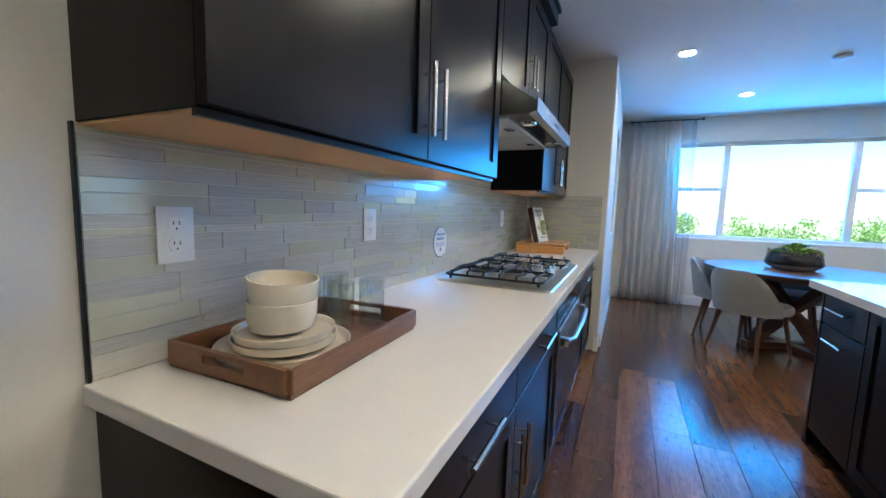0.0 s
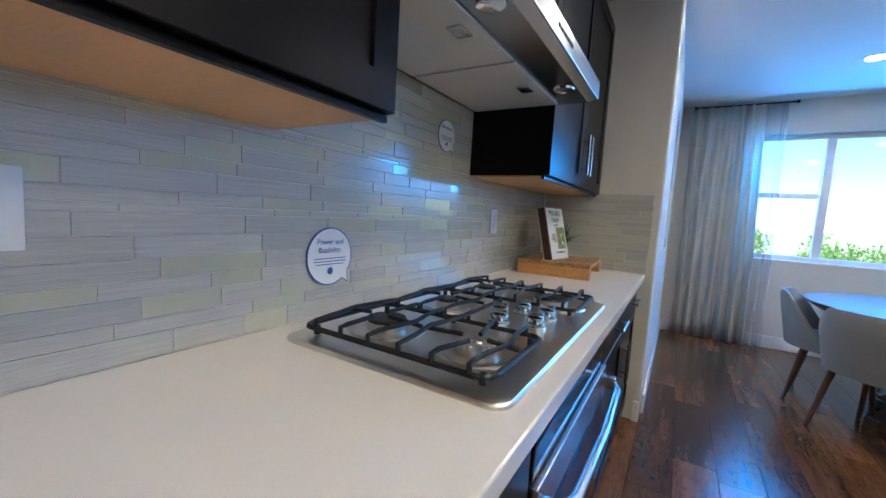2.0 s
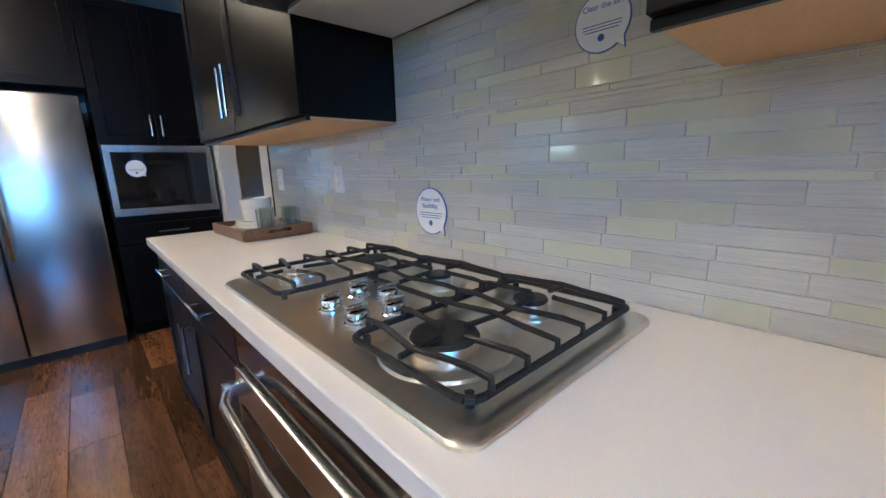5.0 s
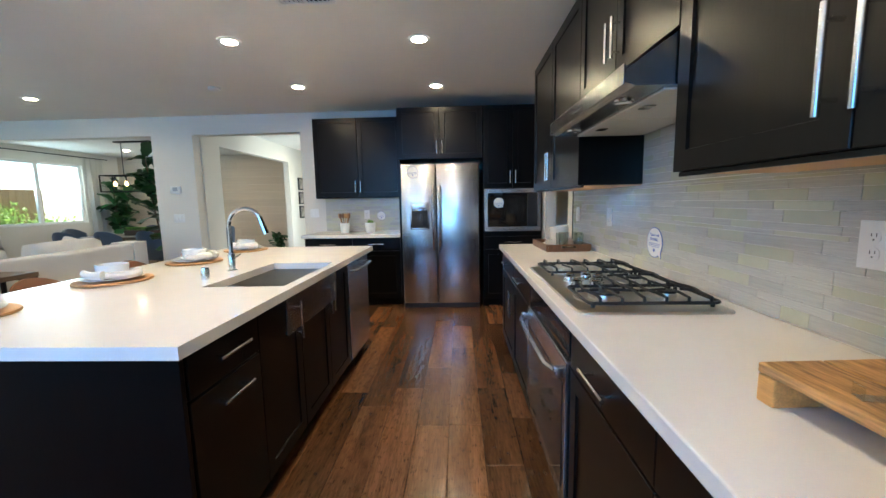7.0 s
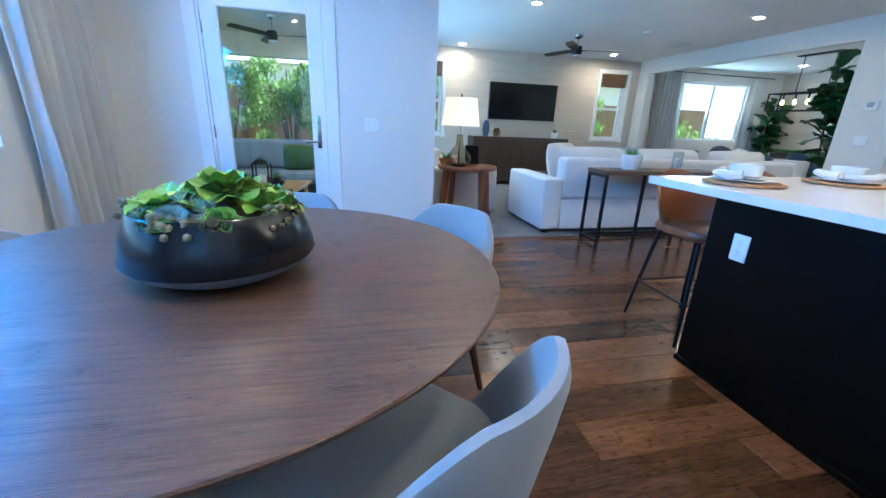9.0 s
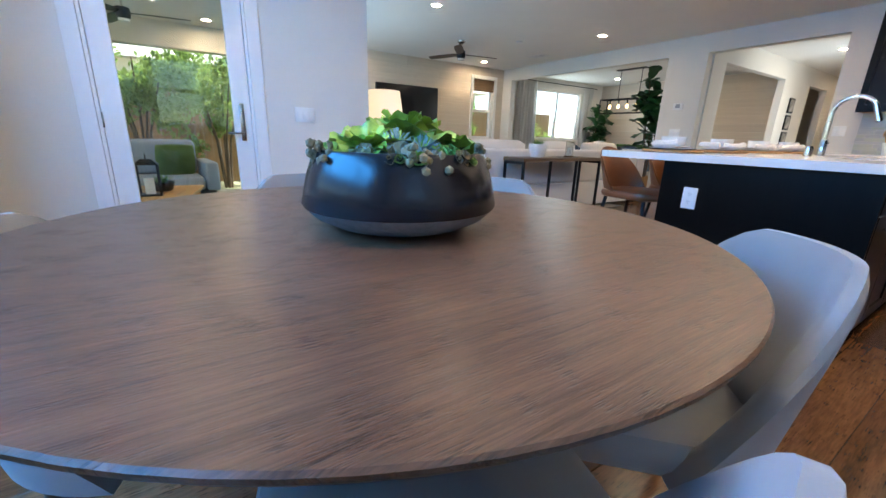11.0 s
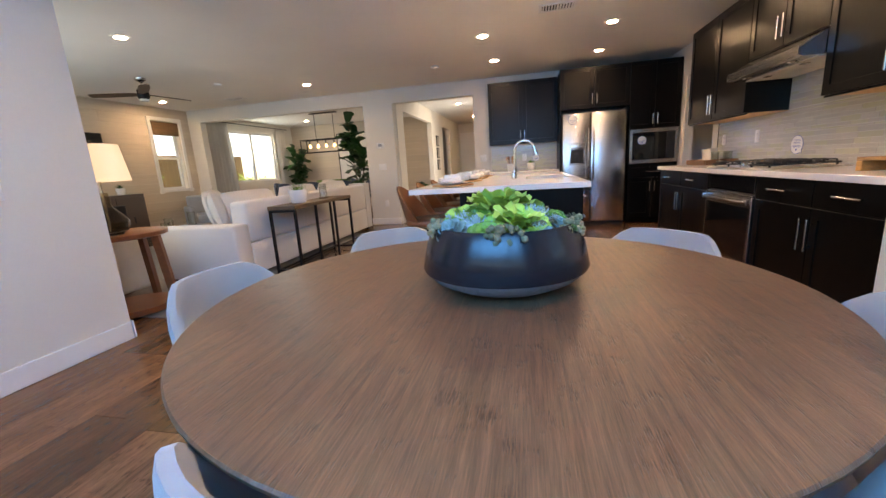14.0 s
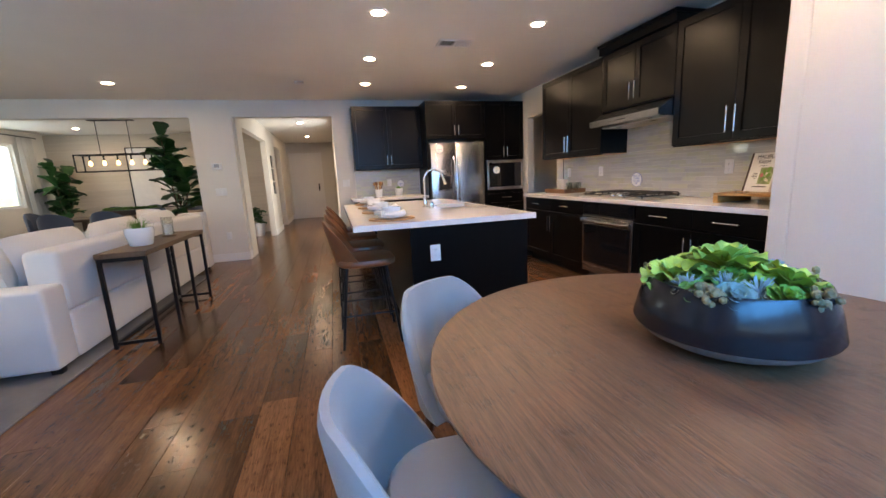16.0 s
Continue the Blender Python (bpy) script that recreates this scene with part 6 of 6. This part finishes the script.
part("pot", lathe(bmesh.new(), [(0, 0.001), (0.12, 0.001), (0.16, 0.30), (0.145, 0.30), (0.14, 0.26), (0, 0.25)], 28), WHITEWARE, hp)
rnd = random.Random(4)
for i in range(60):
    s = rnd.uniform(0.10, 0.17)
    share("leaf", LEAF, hp, pose(rnd.uniform(-0.1, 0.1), rnd.uniform(-0.1, 0.1), rnd.uniform(0.27, 0.62), rnd.uniform(-30, 30), rnd.uniform(-70, 20), rnd.uniform(0, 360)) @ Matrix.Diagonal((s, s, s, 1)))


# ---- formal dining room and hallway ----
ft = root("formal_dining_table", pose(7.1, -3.95, 0), "long brown wooden dining table", "table")
part("tabletop", box(bmesh.new(), (-1.15, -0.5, 0.70), (1.15, 0.5, 0.75), 0.005), CONSOLEWOOD, ft, smooth=False)
for x in (-1.0, 1.0):
    for y in (-0.4, 0.4):
        part("leg", boxes(((x - 0.04, y - 0.04, 0.0), (x + 0.04, y + 0.04, 0.6995))), CONSOLEWOOD, ft, smooth=False)


def navy_chair():
    top = root("side_chair", pose(0, 0, 0), "dark navy upholstered dining chair with rounded back", "chair", "formal dining chairs")
    part("seat", pad(bmesh.new(), 0.50, 0.48, 0.38, 0.48, 0.10, 0.03), NAVY, top)
    bm = loft(bmesh.new(), shell([-62 + 124 * i / 14 for i in range(15)], lambda a: 0.40, lambda a: 0.60 + 0.30 * math.cos(radians(a)) ** 0.6, 0.26, 0.06, 0.05, 0.0))
    part("backrest", bm, NAVY, top)
    for sx in (-1, 1):
        for sy in (-1, 1):
            part("leg", rod(bmesh.new(), [(sx * 0.18, sy * 0.17, 0.39), (sx * 0.21, sy * 0.2, 0.0)], 0.02, 8, 0.013), LEGWOOD, top)
    return top


nc = navy_chair()
nc.matrix_basis = pose(6.35, -3.22, 0, 0, 0, 180)
for x, y, a in ((7.1, -3.22, 180), (7.85, -3.22, 180), (6.35, -4.68, 0), (7.1, -4.68, 0), (7.85, -4.68, 0), (8.45, -3.95, 90), (5.75, -3.95, -90)):
    copy_thing(nc, pose(x, y, 0, 0, 0, a))
tp = root("table_planter", pose(7.1, -3.95, 0.751), "long dark trough of green plants on the dining table", "planter")
part("trough", box(bmesh.new(), (-0.45, -0.08, 0.0), (0.45, 0.08, 0.10), 0.008), DARKWOOD, tp)
for i in range(9):
    rosette(GREEN, tp, pose(-0.4 + 0.1 * i, 0, 0.11), 4, 0.09, 0.035, 0.15, "foliage")

ch = root("chandelier", pose(7.1, -3.8, 1.60), "black rectangular open-frame chandelier with bare warm bulbs", "chandelier")
for y in (-0.14, 0.14):
    for z in (0.0, 0.30):
        part("bar", boxes(((-0.62, y - 0.009, z - 0.009), (0.62, y + 0.009, z + 0.009))), BLACKMETAL, ch, smooth=False)
for x in (-0.61, 0.61):
    for z in (0.0, 0.30):
        part("bar", boxes(((x - 0.009, -0.13, z - 0.009), (x + 0.009, 0.13, z + 0.009))), BLACKMETAL, ch, smooth=False)
    for y in (-0.14, 0.14):
        part("bar", boxes(((x - 0.009, y - 0.009, 0.0095), (x + 0.009, y + 0.009, 0.2905))), BLACKMETAL, ch, smooth=False)
for x in (-0.25, 0.25):
    part("stem", rod(bmesh.new(), [(x, 0, 0.30), (x, 0, CEIL - 1.622)], 0.007, 8), BLACKMETAL, ch)
part("crossbar", boxes(((-0.60, -0.012, 0.29), (0.60, 0.012, 0.305))), BLACKMETAL, ch, smooth=False)
part("canopy", boxes(((-0.35, -0.06, CEIL - 1.62), (0.35, 0.06, CEIL - 1.601))), BLACKMETAL, ch, smooth=False)
for i in range(5):
    x = -0.44 + 0.22 * i
    s = part("socket", rod(bmesh.new(), [(x, 0, 0.29), (x, 0, 0.20)], 0.014, 10), BLACKMETAL, ch)
    part("bulb", lathe(bmesh.new(), [(0, 0.10), (0.028, 0.12), (0.03, 0.15), (0.014, 0.195), (0, 0.197)], 14, (x, 0, 0)), BULBGLOW, s)

pa = root("framed_canvas", pose(7.35, -5.98, 0.80), "large pale canvas in a thin black frame", "wall art")
part("canvas", boxes(((-0.50, 0.001, 0.01), (0.50, 0.02, 1.40))), CANVAS, pa, smooth=False)
part("frame", boxes(((-0.52, 0.001, -0.01), (-0.501, 0.035, 1.42)), ((0.501, 0.001, -0.01), (0.52, 0.035, 1.42)), ((-0.501, 0.001, -0.01), (0.501, 0.035, 0.009)), ((-0.501, 0.001, 1.401), (0.501, 0.035, 1.42))), BLACKMETAL, pa, smooth=False)
for z in (1.12, 1.44, 1.76):
    a = root("framed_print", pose(4.659, -5.5, z, 0, 0, 0), "small dark framed print in a column of three", "wall art", "hallway prints")
    part("frame", boxes(((-0.025, -0.13, -0.14), (-0.001, 0.13, 0.14)), bevel=0.003), BLACKMETAL, a, smooth=False)
    part("print", boxes(((-0.028, -0.10, -0.11), (-0.0255, 0.10, 0.11))), PICTURE, a, smooth=False)


# ---- patio and garden ----
ps = root("outdoor_sofa", pose(7.35, 5.25, -0.04, 0, 0, 95), "blue-grey cushioned outdoor armchair on the patio", "outdoor sofa")
part("frame", box(bmesh.new(), (-0.75, -0.40, 0.14), (0.75, 0.40, 0.28), 0.02), BLACKPLASTIC, ps)
part("seat_cushion", pad(bmesh.new(), 1.3, 0.72, 0.282, 0.44, 0.05, 0.04), GREYCLOTH, ps)
part("back_cushion", box(bmesh.new(), (-0.65, -0.42, 0.441), (0.65, -0.22, 0.86), 0.06, 3), GREYCLOTH, ps)
for s in (-1, 1):
    part("arm", box(bmesh.new(), (s * 0.66, -0.40, 0.282), (s * 0.80, 0.40, 0.62), 0.03, 3), BLACKPLASTIC if s > 0 else GREYCLOTH, ps)
    for y in (-0.34, 0.34):
        part("leg", rod(bmesh.new(), [(s * 0.66, y, 0.145), (s * 0.70, y, 0.0)], 0.02, 8, 0.014), LEGWOOD, ps)
c = root("throw_pillow", pose(7.42, 4.85, 0.58, 0, 15, 190), "olive green pillow on the outdoor seat", "pillow")
part("cover", cushion(bmesh.new(), 0.44, 0.16, 0.42, (0, 0, 0)), SHRUBLEAF, c)
pt = root("outdoor_coffee_table", pose(6.2, 5.0, -0.04, 0, 0, 80), "pale wooden outdoor coffee table", "coffee table")
for i in range(5):
    part("slat", box(bmesh.new(), (-0.30 + 0.122 * i, -0.55, 0.36), (-0.184 + 0.122 * i, 0.55, 0.39), 0.003), PINE, pt, smooth=False)
for x in (-0.24, 0.24):
    for y in (-0.46, 0.46):
        part("leg", rod(bmesh.new(), [(x, y, 0.36), (x * 1.15, y * 1.1, 0.0)], 0.025, 8, 0.018), PINE, pt)
    part("rail", boxes(((x - 0.02, -0.5, 0.325), (x + 0.02, 0.5, 0.3595))), PINE, pt, smooth=False)
ln = root("lantern", pose(6.02, 5.06, 0.351), "black metal lantern with a white candle", "lantern")
part("floor", boxes(((-0.09, -0.09, 0.0), (0.09, 0.09, 0.012))), BLACKMETAL, ln, smooth=False)
for x in (-0.08, 0.08):
    for y in (-0.08, 0.08):
        part("post", boxes(((x - 0.008, y - 0.008, 0.0125), (x + 0.008, y + 0.008, 0.28))), BLACKMETAL, ln, smooth=False)
part("roof", loft(bmesh.new(), [[(sx * r, sy * r, z) for sx, sy in ((-1, -1), (1, -1), (1, 1), (-1, 1))] for r, z in ((0.095, 0.2805), (0.04, 0.33))]), BLACKMETAL, ln, smooth=False)
part("ring", rod(bmesh.new(), [(0.03 * math.cos(a), 0, 0.345 + 0.03 * math.sin(a)) for a in [radians(30 * i) for i in range(-1, 8)]], 0.004, 6), BLACKMETAL, ln)
part("candle", lathe(bmesh.new(), [(0, 0.0125), (0.04, 0.0125), (0.04, 0.16), (0, 0.158)], 18), WHITEWARE, ln)
grass_pot("patio_planter", 6.32, 4.98, 0.351, 0.11, 0.09, "dark bowl of green leaves on the outdoor table", 50, 0.10, GREEN, BOWLBLACK)

fe = root("garden_fence", pose(11.0, 0, 0), "weathered brown wooden board fence behind the shrubs", "fence")
me = mesh_from("board", box(bmesh.new(), (-0.012, -0.068, -0.1), (0.012, 0.068, 1.75), 0.003, 1), FENCEWOOD)
for i in range(110):
    share("board", me, fe, pose(0, -5.5 + 0.14 * i, 0, 0, 0, 0))
for z in (0.35, 1.4):
    part("rail", boxes(((0.013, -5.6, z), (0.05, 10.0, z + 0.09))), FENCEWOOD, fe, smooth=False)


def leaf_cloud(bm, n, centre, size, leaf, rnd):
    """Small bent leaves scattered in an uneven clump."""
    for i in range(n):
        v = Vector((rnd.gauss(0, 1), rnd.gauss(0, 1), rnd.gauss(0, 1))).normalized() * rnd.random() ** 0.4
        p = Vector(centre) + Vector((v.x * size[0], v.y * size[1], v.z * size[2]))
        q = Euler((rnd.uniform(0, 6.28), rnd.uniform(0, 6.28), rnd.uniform(0, 6.28))).to_matrix()
        L = leaf * rnd.uniform(0.6, 1.3)
        pts = [p + q @ Vector(c) for c in ((0, 0, 0), (L * 0.5, L * 0.28, L * 0.06), (L, 0, 0), (L * 0.5, -L * 0.28, L * 0.06))]
        bm.faces.new([bm.verts.new(c) for c in pts])


def shrub(x, y, h, spread, n, seed, leaf, label, trunk=True, category="shrub", name="shrub"):
    top = root(name, pose(x, y, -0.12), label, category)
    rnd = random.Random(seed)
    if trunk:
        bm = bmesh.new()
        for k in range(5):
            a = 1.26 * k + seed
            rod(bm, [(0.05 * math.cos(a), 0.05 * math.sin(a), 0), (0.12 * math.cos(a), 0.12 * math.sin(a), h * 0.35), (spread * 0.5 * math.cos(a), spread * 0.5 * math.sin(a), h * 0.75)], 0.03, 7, 0.008)
        part("trunk", bm, BARK, top)
    bm = bmesh.new()
    clumps = 16
    for k in range(clumps):
        c = (rnd.uniform(-spread, spread) * 0.8, rnd.uniform(-spread, spread) * 0.8, h * rnd.uniform(0.25 if trunk else 0.2, 0.92))
        s = spread * rnd.uniform(0.25, 0.5)
        leaf_cloud(bm, n // clumps, c, (s, s, s * 0.8 if trunk else h * 0.25), leaf, rnd)
    tagged(part("crown", bm, SHRUBLEAF, top, smooth=False), kind="stuff")


for i, (x, y, h) in enumerate(((10.1, 4.1, 2.5), (10.0, 5.3, 2.8), (10.1, 6.5, 2.4), (10.2, 7.7, 2.9), (10.1, 9.2, 3.0), (10.8, 2.6, 2.4), (10.7, -1.2, 2.6), (10.8, -3.9, 1.3), (10.7, -5.0, 1.5))):
    shrub(x, y, h, 0.85, 5200, i + 1, 0.085, "leafy green garden shrub in front of the fence")
for i, (x, y, w) in enumerate(((1.7, 8.2, 0.55), (2.7, 8.3, 0.6), (4.2, 8.2, 0.55), (0.6, 8.4, 0.6), (5.4, 8.6, 0.5))):
    shrub(x, y, 0.98, w, 5200, 40 + i, 0.05, "low clipped green hedge bush outside the window", False, "hedge", "hedge_bush")
for i, (x, y, h) in enumerate(((0.2, 15.0, 1.7), (2.0, 16.0, 2.3), (4.9, 15.2, 2.0), (8.0, 17.0, 2.2), (-2.4, 16.5, 1.9))):
    shrub(x, y, h * 0.62, 1.1, 1500, 60 + i, 0.11, "loose flowering garden shrub beyond the hedge")
hs = root("neighbour_house", pose(19.0, 2.0, -0.12), "pale stucco neighbouring house with a low roof", "house")
part("wall", boxes(((-2, -9, 0), (3, 7, 3.0))), STUCCO, hs, smooth=False)
part("roof", loft(bmesh.new(), [[(-2.5, y, 3.0), (3.5, y, 3.0), (0.5, y, 4.6)] for y in (-9.5, 7.5)]), CONCRETE, hs, smooth=False)


# ---- backsplash tiles ----
COURSES = [0.046, 0.028, 0.040, 0.030, 0.038, 0.040, 0.040, 0.015, 0.025, 0.040, 0.028, 0.036, 0.030, 0.010, 0.040, 0.034, 0.032, 0.028, 0.040]
setting("backsplash_bed", boxes(((0.0005, 0.0, 0.911), (0.004, 3.308, 1.372)), ((0.0005, 1.272, 1.3725), (0.004, 2.213, 1.64))), GROUT, "pale grout bed behind the backsplash", "backsplash")
BS = root("backsplash", Matrix(), "linear stone and glass mosaic backsplash behind the cooktop", "backsplash", kind="structure")
TILES = {}


def tile(parent, wide, high, glassy, m):
    key = (round(wide, 2), round(high, 3), glassy)
    if key not in TILES:
        w, h, d = key[0] / 2 - 0.0007, key[1] / 2 - 0.0007, 0.0018 if glassy else 0.0024
        bm = bmesh.new()
        c = 0.0006
        loft(bm, [[(x, y, z) for x, y in ((-w + i, -h + i), (w - i, -h + i), (w - i, h - i), (-w + i, h - i))] for i, z in ((0, 0), (0, d - c), (c, d))])
        TILES[key] = mesh_from("tile", bm, TILEGLASS if glassy else TILE)
    share("tile", TILES[key], parent, m)


rt = random.Random(11)


def lay(parent, lo, hi, z0, z1, place):
    z, k = z0, 0
    for k, h in enumerate(COURSES * 2):
        if z >= z1 - 0.006:
            break
        h = min(h, z1 - z)
        a = lo
        was = False
        while a < hi - 0.004:
            thin = h < 0.03
            g = (not was and rt.random() < (0.55 if thin else 0.42))
            w = round(rt.uniform(0.12, 0.30) if not g else rt.uniform(0.10, 0.26), 2)
            if hi - a - w < 0.06:
                w = hi - a
            tile(parent, w, h, g, place(a + w / 2, z + h / 2))
            was = g
            a += w
        z += h


lay(BS, 0.002, 3.306, 0.912, 1.371, lambda y, z: pose(0.0042, y, z, 90, 0, 90))
lay(BS, 1.274, 2.212, 1.373, 1.634, lambda y, z: pose(0.0042, y, z, 90, 0, 90))
solid("tile_edge", boxes(((0.0005, -0.006, 0.911), (0.012, -0.0005, 1.372)), bevel=0.001), BLACKMETAL, "dark metal edge strip of the backsplash", "edge strip", smooth=False)
BR = root("return_backsplash", Matrix(), "stone mosaic on the return wall at the counter's end", "backsplash", kind="structure")
lay(BR, 0.02, 0.655, 0.912, 1.38, lambda x, z: pose(x, 3.3098, z, 90, 0, 0))
BF = root("small_backsplash", Matrix(), "stone and glass mosaic above the small counter", "backsplash", kind="structure")
lay(BF, 1.735, 2.86, 0.912, 1.368, lambda x, z: pose(x, -1.9298, z, 90, 0, 180))


# ---- floor planks ----
PLANKS = {}
rf = random.Random(21)
far = bmesh.new()
PW = 0.19
x = -1.2
while x < 9.4:
    y = -9.2 - rf.uniform(0, 1.0)
    while y < 5.9:
        L = rf.choice((0.6, 0.8, 1.0, 1.2, 1.4, 1.7))
        a, b = max(y, -9.2), min(y + L, 5.88)
        if x > 4.9 or x < 0.55:
            b = min(b, 3.38) if x < 0.55 or x > 5.0 else b
        if b - a > 0.05:
            mine = 0.5 < x < 4.75 and a > -2.0
            if mine:
                key = round(b - a, 2)
                if key not in PLANKS:
                    bm = bmesh.new()
                    w, h, c = PW / 2 - 0.0006, key / 2 - 0.0006, 0.002
                    loft(bm, [[(px, py, z) for px, py in ((-w + i, -h + i), (w - i, -h + i), (w - i, h - i), (-w + i, h - i))] for i, z in ((0, -0.011), (0, -c), (c, 0))])
                    PLANKS[key] = mesh_from("plank", bm, PLANK)
                share("plank", PLANKS[key], FLOOR, pose(x + PW / 2, (a + b) / 2, 0))
            else:
                w, h, c, cx, cy = PW / 2 - 0.0006, (b - a) / 2 - 0.0006, 0.002, x + PW / 2, (a + b) / 2
                loft(far, [[(cx + px, cy + py, z) for px, py in ((-w + i, -h + i), (w - i, -h + i), (w - i, h - i), (-w + i, h - i))] for i, z in ((0, -0.011), (0, -c), (c, 0))])
        y += L
    x += PW
fp = part("far_planks", far, PLANKFAR, FLOOR, smooth=False)
tagged(fp, "walnut-brown floor planks of the further rooms", kind="stuff")
